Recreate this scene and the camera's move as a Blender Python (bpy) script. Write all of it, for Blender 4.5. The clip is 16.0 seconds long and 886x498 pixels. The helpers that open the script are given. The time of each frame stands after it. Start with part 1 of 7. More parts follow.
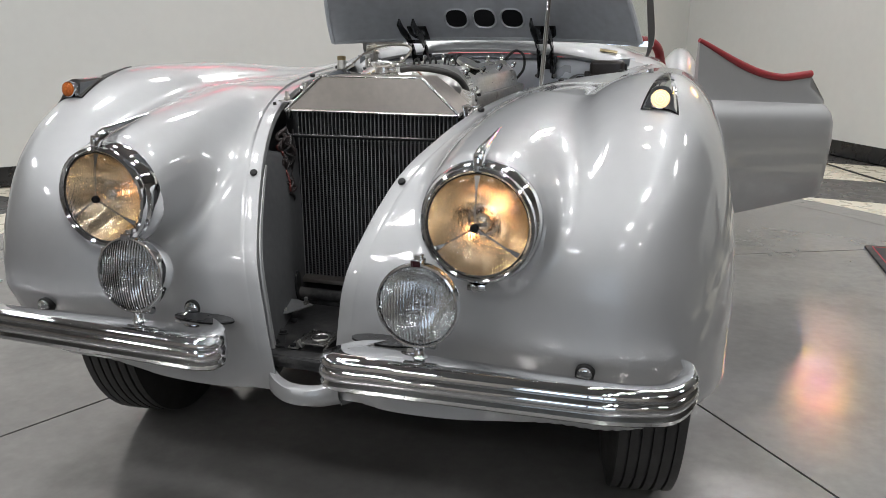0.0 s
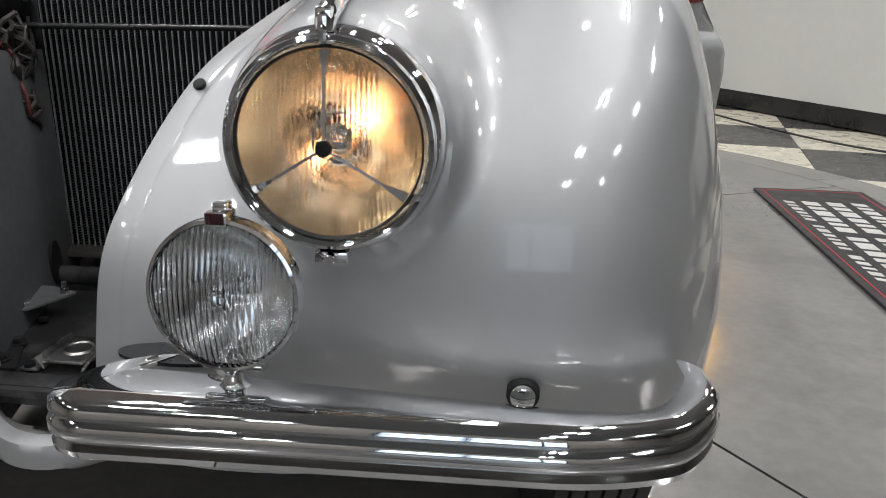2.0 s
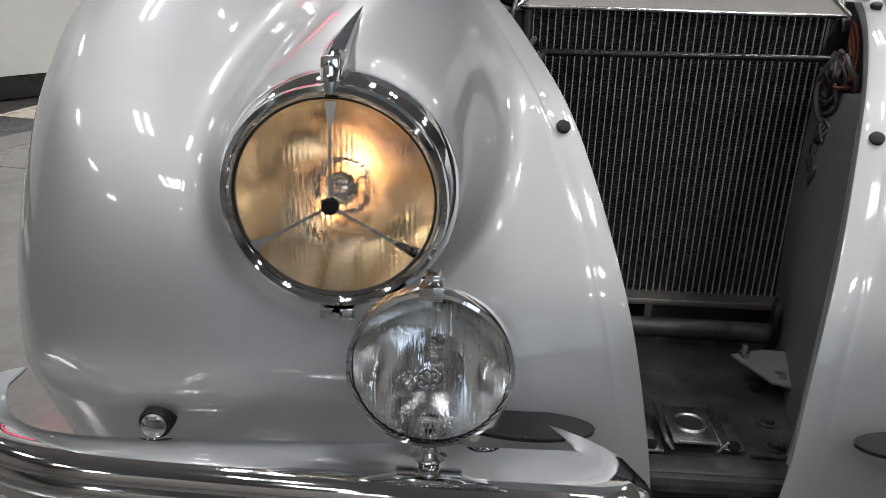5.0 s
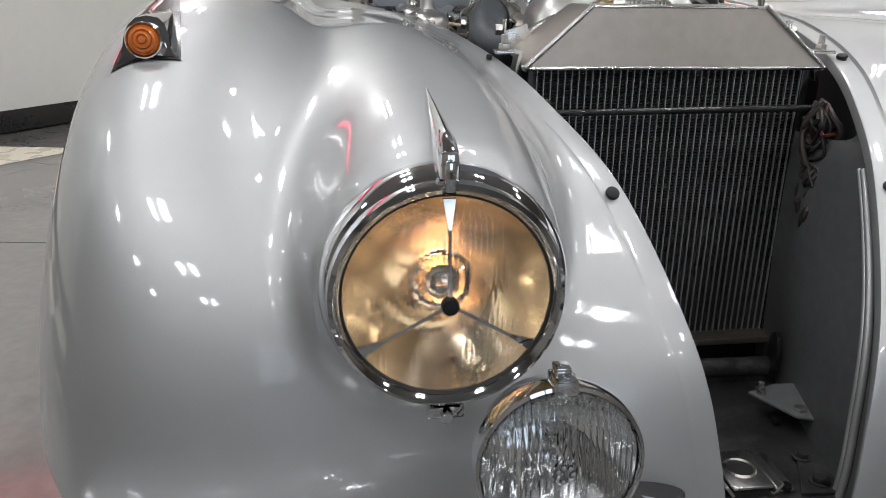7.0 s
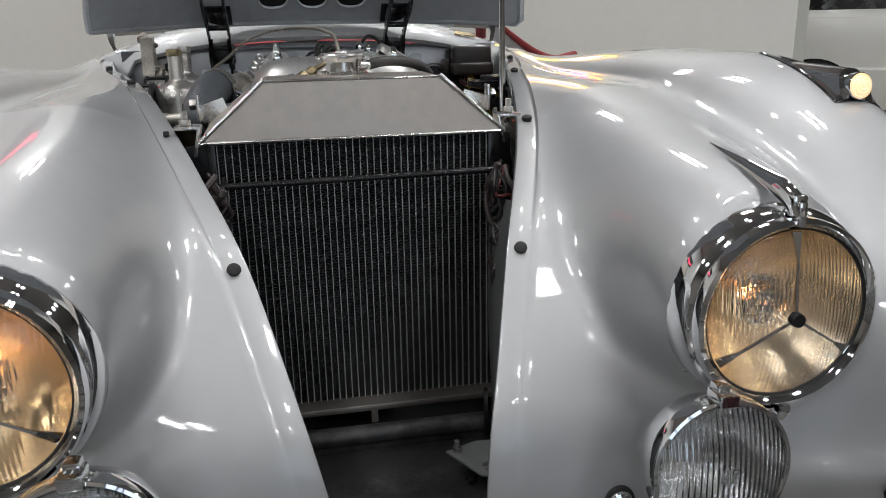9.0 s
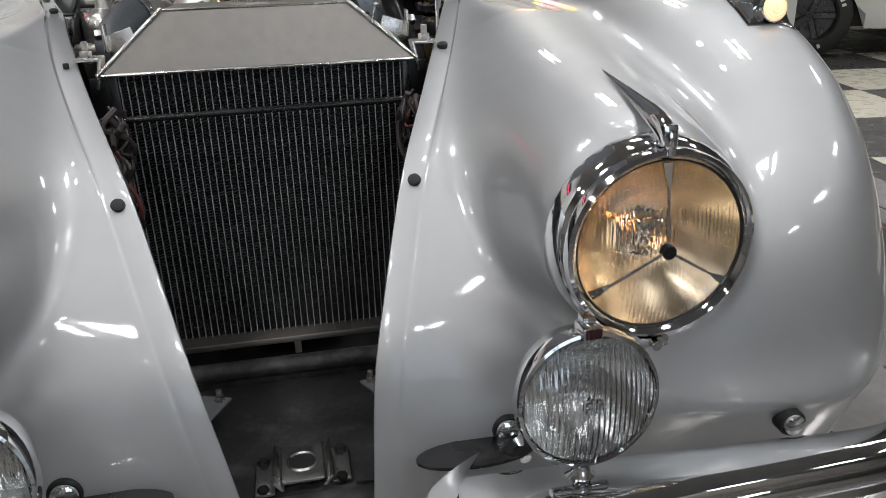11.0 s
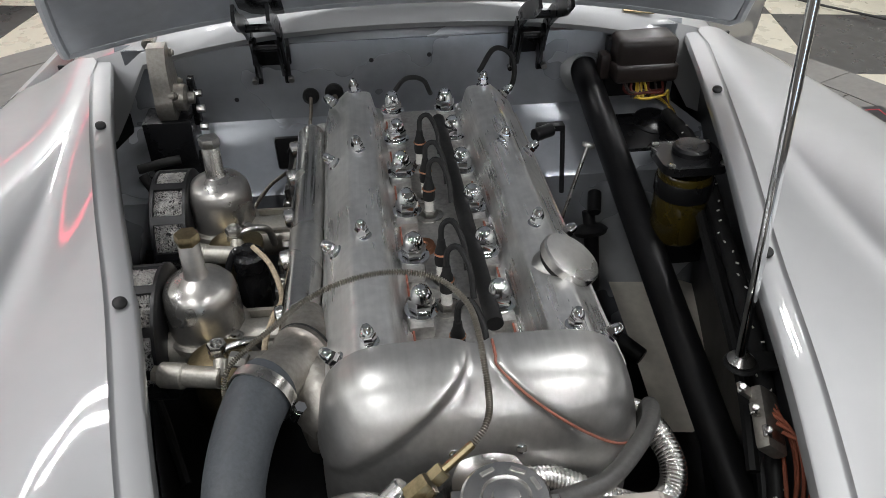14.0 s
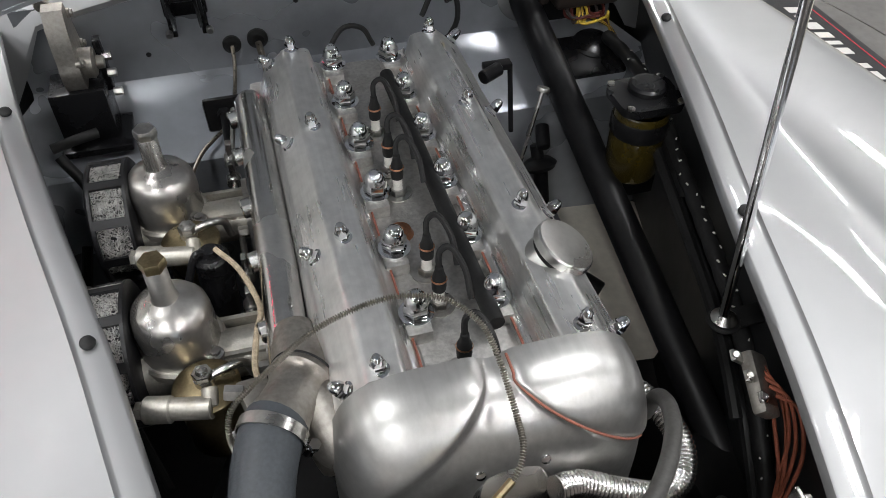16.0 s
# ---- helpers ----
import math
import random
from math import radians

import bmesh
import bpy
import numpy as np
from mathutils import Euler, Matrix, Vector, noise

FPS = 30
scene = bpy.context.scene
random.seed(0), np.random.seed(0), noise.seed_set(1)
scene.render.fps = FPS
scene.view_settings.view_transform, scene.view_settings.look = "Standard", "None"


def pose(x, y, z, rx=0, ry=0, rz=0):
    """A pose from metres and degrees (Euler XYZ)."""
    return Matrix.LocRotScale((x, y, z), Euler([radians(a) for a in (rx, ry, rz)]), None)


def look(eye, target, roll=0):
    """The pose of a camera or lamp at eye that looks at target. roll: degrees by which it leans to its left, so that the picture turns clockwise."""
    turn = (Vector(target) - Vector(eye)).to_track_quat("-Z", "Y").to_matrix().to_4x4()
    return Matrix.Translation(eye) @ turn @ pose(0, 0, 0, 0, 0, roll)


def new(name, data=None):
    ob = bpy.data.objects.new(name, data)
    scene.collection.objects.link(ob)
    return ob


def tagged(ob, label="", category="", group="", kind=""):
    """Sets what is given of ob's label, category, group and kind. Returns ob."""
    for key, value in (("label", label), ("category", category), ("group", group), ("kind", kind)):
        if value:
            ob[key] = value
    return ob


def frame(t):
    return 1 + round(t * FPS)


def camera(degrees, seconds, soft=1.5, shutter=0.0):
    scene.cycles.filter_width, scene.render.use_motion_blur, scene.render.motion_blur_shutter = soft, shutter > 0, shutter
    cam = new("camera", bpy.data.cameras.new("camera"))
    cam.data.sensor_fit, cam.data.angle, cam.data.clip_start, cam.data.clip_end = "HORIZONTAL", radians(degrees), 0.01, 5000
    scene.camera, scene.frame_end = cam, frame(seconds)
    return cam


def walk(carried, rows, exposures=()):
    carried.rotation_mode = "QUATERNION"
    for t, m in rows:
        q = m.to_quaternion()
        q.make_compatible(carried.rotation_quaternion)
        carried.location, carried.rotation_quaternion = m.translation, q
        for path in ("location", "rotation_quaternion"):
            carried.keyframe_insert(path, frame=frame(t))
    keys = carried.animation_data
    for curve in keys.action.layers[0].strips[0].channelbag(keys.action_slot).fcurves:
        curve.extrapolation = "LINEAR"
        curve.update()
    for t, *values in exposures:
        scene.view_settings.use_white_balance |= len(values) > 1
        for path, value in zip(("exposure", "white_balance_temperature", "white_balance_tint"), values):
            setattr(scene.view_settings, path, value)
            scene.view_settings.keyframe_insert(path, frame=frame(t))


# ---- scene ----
cam = camera(59.6, 16.0, soft=0.85)
PATH = [
    (0, (0.723, -1.267, 0.893), (0.149, 0.573, 0.359), 0.1),
    (0.5, (0.686, -1.21, 0.862), (0.203, 0.651, 0.311), 0.2),
    (1, (0.533, -0.994, 0.776), (0.191, 0.888, 0.19), 0.8),
    (1.5, (0.537, -0.803, 0.702), (0.279, 1.085, 0.095), 1.0),
    (2, (0.584, -0.717, 0.713), (0.369, 1.17, 0.085), 1.0),
    (2.5, (0.575, -0.717, 0.731), (0.369, 1.168, 0.096), 1.2),
    (3, (0.490, -0.737, 0.725), (0.290, 1.148, 0.086), 1.5),
    (3.5, (0.206, -0.764, 0.754), (0.061, 1.124, 0.108), 1.9),
    (4, (0.014, -0.764, 0.773), (-0.130, 1.113, 0.098), 2.2),
    (4.5, (-0.123, -0.715, 0.763), (-0.254, 1.152, 0.057), 2.0),
    (4.7, (-0.180, -0.689, 0.773), (-0.304, 1.168, 0.041), 1.8),
    (6.8, (-0.478, -0.611, 0.822), (-0.249, 1.248, 0.123), 0.9),
    (7, (-0.477, -0.612, 0.835), (-0.228, 1.256, 0.166), 0.7),
    (7.5, (-0.466, -0.612, 0.852), (-0.179, 1.271, 0.241), 0.3),
    (8, (-0.432, -0.621, 0.852), (-0.103, 1.269, 0.289), -0.2),
    (8.5, (-0.297, -0.642, 0.863), (0.055, 1.248, 0.312), -0.8),
    (9, (-0.106, -0.672, 0.871), (0.278, 1.209, 0.309), -1.1),
    (9.5, (0.016, -0.688, 0.87), (0.397, 1.186, 0.285), -1.8),
    (9.7, (0.045, -0.692, 0.868), (0.425, 1.177, 0.266), -2.0),
    (11.8, (-0.007, -0.692, 0.887), (0.302, 1.099, 0.052), -1.2),
    (12, (-0.030, -0.614, 0.942), (0.259, 1.17, 0.085), -0.9),
    (12.2, (-0.050, -0.532, 0.999), (0.222, 1.245, 0.122), -1.1),
    (12.5, (-0.075, -0.357, 1.114), (0.140, 1.405, 0.191), -0.6),
    (13, (-0.040, -0.111, 1.219), (0.113, 1.607, 0.207), -0.5),
    (13.5, (-0.006, 0.066, 1.288), (0.101, 1.727, 0.179), -0.3),
    (14, (-0.093, 0.219, 1.328), (0.086, 1.832, 0.159), -0.6),
    (14.5, (-0.157, 0.316, 1.371), (0.138, 1.872, 0.149), -0.7),
    (15, (-0.171, 0.351, 1.391), (0.201, 1.835, 0.104), -0.5),
    (15.5, (-0.165, 0.352, 1.401), (0.234, 1.767, 0.045), 0.0),
    (16, (-0.168, 0.356, 1.405), (0.225, 1.714, -0.01), 0.5),
]
walk(cam, [(t, look(eye, target, roll)) for t, eye, target, roll in PATH], [(0, 0.0), (1.0, -0.18), (2.0, -0.05), (3.0, -0.12), (3.5, -0.2), (7.0, -0.1), (8.5, -0.34), (9.5, -0.2), (12.0, -0.18), (12.5, -0.28), (13.0, -0.18), (14.0, -0.04), (14.5, 0.12), (16.0, 0.2)])

# ---- world and lights ----
world = bpy.data.worlds.new("world")
scene.world = world
world.use_nodes = True
world.node_tree.nodes["Background"].inputs[0].default_value = (1.0, 0.96, 0.9, 1)
world.node_tree.nodes["Background"].inputs[1].default_value = 0.12

# ceiling luminaires, one area lamp each
def lamp(name, loc, size, power, color=(1, 1, 1), target=None):
    l = bpy.data.lights.new(name, "AREA")
    l.shape, l.size, l.size_y, l.energy, l.color = "RECTANGLE", size[0], size[1], power, color
    o = new(name, l)
    o.matrix_world = look(loc, target or (loc[0], loc[1] + 0.001, 0))
    return o


for x in (-4.4, -1.5, 1.4, 4.3):
    for y in (-5.8, -3.5, -1.2, 1.1, 3.4, 5.7):
        for d in (-0.13, 0.13):
            lamp("ceiling_lamp_light", (x + d, y, 3.95), (0.10, 0.58), 18.6, (0.985, 0.99, 1.0))

# two round fittings over the car
for y in (0.65, 1.5):
    fitting = lamp("round_ceiling_light", (0.42, y, 3.95), (0.17, 0.17), 6.0, (1.0, 0.98, 0.95))
    fitting.data.shape = "DISK"

# ---- small mesh tools ----
def V(*a):
    return Vector(a)


def part(name, bm, material, parent=None, label="", smooth=True, category="", thick=0.0):
    me = bpy.data.meshes.new(name)
    bmesh.ops.recalc_face_normals(bm, faces=bm.faces[:]) if thick == 0 else None
    bm.to_mesh(me)
    bm.free()
    me.materials.append(material)
    if smooth:
        me.shade_smooth()
        me.set_sharp_from_angle(angle=radians(38))
    ob = new(name, me)
    if parent is not None:
        # a thing, its part, a sub-part: no deeper
        while parent.parent is not None and parent.parent.parent is not None:
            parent = parent.parent
        ob.parent = parent
    if thick:
        mod = ob.modifiers.new("sheet", "SOLIDIFY")
        mod.thickness, mod.offset = thick, -1
    return tagged(ob, label=label, category=category)


def thing(name, label, category, group="", kind=""):
    return tagged(new(name), label, category, group, kind)


def box(bm, c, size, rot=None, bevel=0.0, seg=2, taper=1.0):
    got = bmesh.ops.create_cube(bm, size=1.0)
    vs = got["verts"]
    for v in vs:
        k = taper if v.co.z > 0 else 1.0
        v.co = Vector((v.co.x * size[0] * k, v.co.y * size[1] * k, v.co.z * size[2]))
    if bevel:
        es = list({e for v in vs for e in v.link_edges})
        r = bmesh.ops.bevel(bm, geom=es, offset=bevel, segments=seg, affect="EDGES", profile=0.6)
        vs = list({v for f in r["faces"] for v in f.verts} | {v for v in vs if v.is_valid})
    m = Matrix.Translation(c) @ (Euler([radians(a) for a in rot]).to_matrix().to_4x4() if rot else Matrix())
    for v in vs:
        v.co = m @ v.co
    return vs


def along(a, b):
    """A matrix at a whose z axis points to b."""
    a, b = Vector(a), Vector(b)
    return Matrix.Translation(a) @ (b - a).to_track_quat("Z", "Y").to_matrix().to_4x4()


def lathe(bm, profile, m=None, n=32, close=False):
    """Turns (radius, height) pairs round z, placed by m."""
    m = m or Matrix()
    rings = []
    for r, h in profile:
        if r < 1e-6:
            rings.append([bm.verts.new(m @ Vector((0, 0, h)))])
        else:
            rings.append([bm.verts.new(m @ Vector((r * math.cos(2 * math.pi * k / n), r * math.sin(2 * math.pi * k / n), h))) for k in range(n)])
    pairs = list(zip(rings, rings[1:]))
    if close:
        pairs.append((rings[-1], rings[0]))
    for a, b in pairs:
        for k in range(n):
            q = [a[k % len(a)], a[(k + 1) % len(a)], b[(k + 1) % len(b)], b[k % len(b)]]
            q = list(dict.fromkeys(q))
            if len(q) > 2:
                bm.faces.new(q)
    return rings


def rod(bm, a, b, r, n=14, r2=None, cap=0.0):
    L = (Vector(b) - Vector(a)).length
    r2 = r if r2 is None else r2
    c = cap or min(r, r2) * 0.15
    lathe(bm, [(0, 0), (r - c, 0), (r, c), (r2, L - c), (r2 - c, L), (0, L)], along(a, b), n)


def hexa(bm, a, b, r):
    L = (Vector(b) - Vector(a)).length
    lathe(bm, [(0, 0), (r * 0.93, 0), (r, L * 0.12), (r, L * 0.88), (r * 0.93, L), (0, L)], along(a, b), 6)


def smooth_path(pts, n):
    """n points on a Catmull-Rom curve through pts, evenly spaced."""
    p = [Vector(q) for q in pts]
    p = [2 * p[0] - p[1], *p, 2 * p[-1] - p[-2]]
    fine = []
    for i in range(1, len(p) - 2):
        for k in range(24):
            t = k / 24
            a, b, c, d = p[i - 1], p[i], p[i + 1], p[i + 2]
            fine.append(0.5 * (2 * b + (c - a) * t + (2 * a - 5 * b + 4 * c - d) * t * t + (3 * b - a - 3 * c + d) * t ** 3))
    fine.append(p[-2])
    s = [0.0]
    for a, b in zip(fine, fine[1:]):
        s.append(s[-1] + (b - a).length)
    out = []
    for k in range(n):
        w = s[-1] * k / (n - 1)
        j = min(max(int(np.searchsorted(s, w)), 1), len(fine) - 1)
        f = (w - s[j - 1]) / max(s[j] - s[j - 1], 1e-9)
        out.append(fine[j - 1].lerp(fine[j], f))
    return out


def sweep(bm, path, profile, closed=True, caps=True, up=(0, 0, 1), scale=None):
    """Sweeps a profile of (side, up) pairs along a path; side is to the right of the way."""
    rings = []
    up = Vector(up)
    for i, p in enumerate(path):
        t = (path[min(i + 1, len(path) - 1)] - path[max(i - 1, 0)]).normalized()
        side = t.cross(up).normalized()
        top = side.cross(t).normalized()
        k = scale(i / (len(path) - 1)) if scale else 1.0
        rings.append([bm.verts.new(p + side * (a * k) + top * (b * k)) for a, b in profile])
    n = len(profile)
    for a, b in zip(rings, rings[1:]):
        for k in range(n if closed else n - 1):
            bm.faces.new((a[k], a[(k + 1) % n], b[(k + 1) % n], b[k]))
    if caps and closed:
        bm.faces.new(rings[0][::-1])
        bm.faces.new(rings[-1])
    return rings


def tube(bm, pts, r, n=10, steps=None, scale=None):
    path = smooth_path(pts, steps or max(8, 6 * len(pts)))
    prof = [(r * math.cos(2 * math.pi * k / n), r * math.sin(2 * math.pi * k / n)) for k in range(n)]
    rings, side = [], None
    for i, p in enumerate(path):
        t = (path[min(i + 1, len(path) - 1)] - path[max(i - 1, 0)]).normalized()
        if side is None:
            side = t.orthogonal().normalized()
        side = (side - t * side.dot(t)).normalized()
        top = t.cross(side)
        k = scale(i / (len(path) - 1)) if scale else 1.0
        rings.append([bm.verts.new(p + side * (a * k) + top * (b * k)) for a, b in prof])
    for a, b in zip(rings, rings[1:]):
        for k in range(n):
            bm.faces.new((a[k], a[(k + 1) % n], b[(k + 1) % n], b[k]))
    bm.faces.new(rings[0][::-1])
    bm.faces.new(rings[-1])


def sheet(bm, rows, flip=False):
    """A grid of quads over rows of points."""
    vs = [[bm.verts.new(p) for p in r] for r in rows]
    for a, b in zip(vs, vs[1:]):
        for k in range(len(a) - 1):
            q = (a[k], a[k + 1], b[k + 1], b[k])
            bm.faces.new(q[::-1] if flip else q)
    return vs


def prism(bm, outline, depth, m=None):
    """A flat outline of (x, y) pairs pushed up by depth along z, placed by m."""
    m = m or Matrix()
    lo = [bm.verts.new(m @ Vector((x, y, 0))) for x, y in outline]
    hi = [bm.verts.new(m @ Vector((x, y, depth))) for x, y in outline]
    bm.faces.new(lo[::-1])
    bm.faces.new(hi)
    n = len(lo)
    for k in range(n):
        bm.faces.new((lo[k], lo[(k + 1) % n], hi[(k + 1) % n], hi[k]))


def rounded(w, h, r, n=5, cx=0.0, cy=0.0):
    """The outline of a rectangle with rounded corners."""
    out = []
    for sx, sy, a0 in ((1, 1, 0), (-1, 1, 90), (-1, -1, 180), (1, -1, 270)):
        for k in range(n + 1):
            a = radians(a0 + 90 * k / n)
            out.append((cx + sx * (w / 2 - r) + r * math.cos(a), cy + sy * (h / 2 - r) + r * math.sin(a)))
    return out


def BM():
    return bmesh.new()


def pieces(name, bm, material, parent, label="", smooth=True, per=1):
    """Makes each loose piece of bm (or each run of per pieces) a part of its own."""
    bm.verts.index_update()
    seen, groups = set(), []
    for f in bm.faces:
        if f in seen:
            continue
        heap, isle = [f], []
        seen.add(f)
        while heap:
            a = heap.pop()
            isle.append(a)
            for e in a.edges:
                for b in e.link_faces:
                    if b not in seen:
                        seen.add(b)
                        heap.append(b)
        groups.append(isle)
    made = []
    for k in range(0, len(groups), per):
        one = BM()
        for isle in groups[k:k + per]:
            key = {v: one.verts.new(v.co) for v in dict.fromkeys(v for f in isle for v in f.verts)}
            for f in isle:
                one.faces.new([key[v] for v in f.verts])
        made.append(part(name, one, material, parent, label, smooth))
    bm.free()
    return made

# ---- materials ----
def material(name, color, rough=0.5, metal=0.0, coat=0.0, var=0.12, scale=8.0, bump=0.0, bump_scale=120.0, rough_var=0.08, spec=0.5, stain=None, stain_scale=3.0, stain_amount=0.0, aniso=0.0, streak=0.0):
    """A surface with colour and gloss that vary at two scales, and a fine relief."""
    m = bpy.data.materials.new(name)
    m.use_nodes = True
    nt = m.node_tree
    N, L = nt.nodes, nt.links
    b = N["Principled BSDF"]
    b.inputs["Metallic"].default_value = metal
    b.inputs["Specular IOR Level"].default_value = spec
    b.inputs["Coat Weight"].default_value = coat
    b.inputs["Coat Roughness"].default_value = 0.05
    b.inputs["Anisotropic"].default_value = aniso
    co = N.new("ShaderNodeTexCoord").outputs["Object"]
    n1, n2 = N.new("ShaderNodeTexNoise"), N.new("ShaderNodeTexNoise")
    n1.inputs["Scale"].default_value, n1.inputs["Detail"].default_value = scale, 4
    n2.inputs["Scale"].default_value, n2.inputs["Detail"].default_value = scale * 11, 3
    for n in (n1, n2):
        L.new(co, n.inputs["Vector"])
    mix = N.new("ShaderNodeMath")
    mix.operation = "ADD"
    L.new(n1.outputs["Fac"], mix.inputs[0])
    L.new(n2.outputs["Fac"], mix.inputs[1])
    ramp = N.new("ShaderNodeMapRange")
    ramp.inputs["From Min"].default_value, ramp.inputs["From Max"].default_value = 0.7, 1.3
    ramp.inputs["To Min"].default_value, ramp.inputs["To Max"].default_value = 1 - var, 1 + var
    L.new(mix.outputs[0], ramp.inputs["Value"])
    mul = N.new("ShaderNodeMix")
    mul.data_type, mul.blend_type = "RGBA", "MULTIPLY"
    mul.inputs["Factor"].default_value = 1.0
    mul.inputs["A"].default_value = (*color, 1)
    L.new(ramp.outputs[0], mul.inputs["B"])
    out = mul.outputs["Result"]
    if stain:
        n3 = N.new("ShaderNodeTexNoise")
        n3.inputs["Scale"].default_value, n3.inputs["Detail"].default_value = stain_scale, 8
        n3.inputs["Roughness"].default_value = 0.65
        L.new(co, n3.inputs["Vector"])
        r3 = N.new("ShaderNodeMapRange")
        r3.inputs["From Min"].default_value, r3.inputs["From Max"].default_value = 0.52, 0.68
        r3.inputs["To Max"].default_value = stain_amount
        L.new(n3.outputs["Fac"], r3.inputs["Value"])
        mx = N.new("ShaderNodeMix")
        mx.data_type = "RGBA"
        mx.inputs["B"].default_value = (*stain, 1)
        L.new(r3.outputs[0], mx.inputs["Factor"])
        L.new(out, mx.inputs["A"])
        out = mx.outputs["Result"]
    L.new(out, b.inputs["Base Color"])
    rr = N.new("ShaderNodeMapRange")
    rr.inputs["From Min"].default_value, rr.inputs["From Max"].default_value = 0.35, 0.65
    rr.inputs["To Min"].default_value, rr.inputs["To Max"].default_value = max(rough - rough_var, 0.01), rough + rough_var
    L.new(n1.outputs["Fac"], rr.inputs["Value"])
    gloss = rr.outputs[0]
    if streak:
        # fine polishing marks that run lengthwise
        mp = N.new("ShaderNodeVectorMath")
        mp.operation = "MULTIPLY"
        mp.inputs[1].default_value = (150, 7, 150)
        L.new(co, mp.inputs[0])
        n5 = N.new("ShaderNodeTexNoise")
        n5.inputs["Scale"].default_value, n5.inputs["Detail"].default_value = 1.0, 4
        L.new(mp.outputs[0], n5.inputs["Vector"])
        r5 = N.new("ShaderNodeMapRange")
        r5.inputs["From Min"].default_value, r5.inputs["From Max"].default_value = 0.3, 0.7
        r5.inputs["To Min"].default_value, r5.inputs["To Max"].default_value = -streak, streak
        L.new(n5.outputs["Fac"], r5.inputs["Value"])
        add = N.new("ShaderNodeMath")
        L.new(gloss, add.inputs[0])
        L.new(r5.outputs[0], add.inputs[1])
        gloss = add.outputs[0]
        tint = N.new("ShaderNodeMapRange")
        tint.inputs["From Min"].default_value, tint.inputs["From Max"].default_value = -streak, streak
        tint.inputs["To Min"].default_value, tint.inputs["To Max"].default_value = 1.05, 0.92
        L.new(r5.outputs[0], tint.inputs["Value"])
        m5 = N.new("ShaderNodeMix")
        m5.data_type, m5.blend_type = "RGBA", "MULTIPLY"
        m5.inputs["Factor"].default_value = 1.0
        L.new(out, m5.inputs["A"])
        L.new(tint.outputs[0], m5.inputs["B"])
        L.new(m5.outputs["Result"], b.inputs["Base Color"])
    L.new(gloss, b.inputs["Roughness"])
    if bump:
        n4 = N.new("ShaderNodeTexNoise")
        n4.inputs["Scale"].default_value, n4.inputs["Detail"].default_value = bump_scale, 3
        L.new(co, n4.inputs["Vector"])
        bp = N.new("ShaderNodeBump")
        bp.inputs["Strength"].default_value, bp.inputs["Distance"].default_value = bump, 0.002
        L.new(n4.outputs["Fac"], bp.inputs["Height"])
        L.new(bp.outputs[0], b.inputs["Normal"])
    return m


def glow(name, color, strength):
    m = bpy.data.materials.new(name)
    m.use_nodes = True
    b = m.node_tree.nodes["Principled BSDF"]
    b.inputs["Base Color"].default_value = (*color, 1)
    b.inputs["Emission Color"].default_value = (*color, 1)
    b.inputs["Emission Strength"].default_value = strength
    return m


def glass(name, color=(1, 1, 1), rough=0.0, flutes=0.0, ior=1.45, swirl=0.0, depth=0.9, wave=0.45, ripples=1.0, relief=0.003):
    """Clear glass, with upright flutes pressed into it where asked."""
    m = bpy.data.materials.new(name)
    m.use_nodes = True
    nt = m.node_tree
    b = nt.nodes["Principled BSDF"]
    b.inputs["Base Color"].default_value = (*color, 1)
    b.inputs["Transmission Weight"].default_value = 1.0
    b.inputs["Roughness"].default_value = rough
    b.inputs["IOR"].default_value = ior
    if flutes:
        co = nt.nodes.new("ShaderNodeTexCoord").outputs["Object"]
        w = nt.nodes.new("ShaderNodeTexWave")
        w.bands_direction = "X"
        w.inputs["Scale"].default_value, w.inputs["Distortion"].default_value = flutes, swirl
        w.inputs["Detail"].default_value = 1.0
        w.inputs["Detail Scale"].default_value = 0.4
        nt.links.new(co, w.inputs["Vector"])
        bp = nt.nodes.new("ShaderNodeBump")
        bp.inputs["Strength"].default_value, bp.inputs["Distance"].default_value = depth, relief
        ripple = nt.nodes.new("ShaderNodeTexNoise")
        ripple.inputs["Scale"].default_value, ripple.inputs["Detail"].default_value = flutes * 1.6, 3
        tall = nt.nodes.new("ShaderNodeVectorMath")
        tall.operation = "MULTIPLY"
        tall.inputs[1].default_value = (1, 1, 0.3)
        nt.links.new(co, tall.inputs[0])
        nt.links.new(tall.outputs[0], ripple.inputs["Vector"])
        both = nt.nodes.new("ShaderNodeMath")
        both.operation = "MULTIPLY_ADD"
        both.inputs[1].default_value = wave
        nt.links.new(w.outputs["Fac"], both.inputs[0])
        fine = nt.nodes.new("ShaderNodeMath")
        fine.operation = "MULTIPLY"
        fine.inputs[1].default_value = ripples
        nt.links.new(ripple.outputs["Fac"], fine.inputs[0])
        nt.links.new(fine.outputs[0], both.inputs[2])
        nt.links.new(both.outputs[0], bp.inputs["Height"])
        nt.links.new(bp.outputs[0], b.inputs["Normal"])
    return m


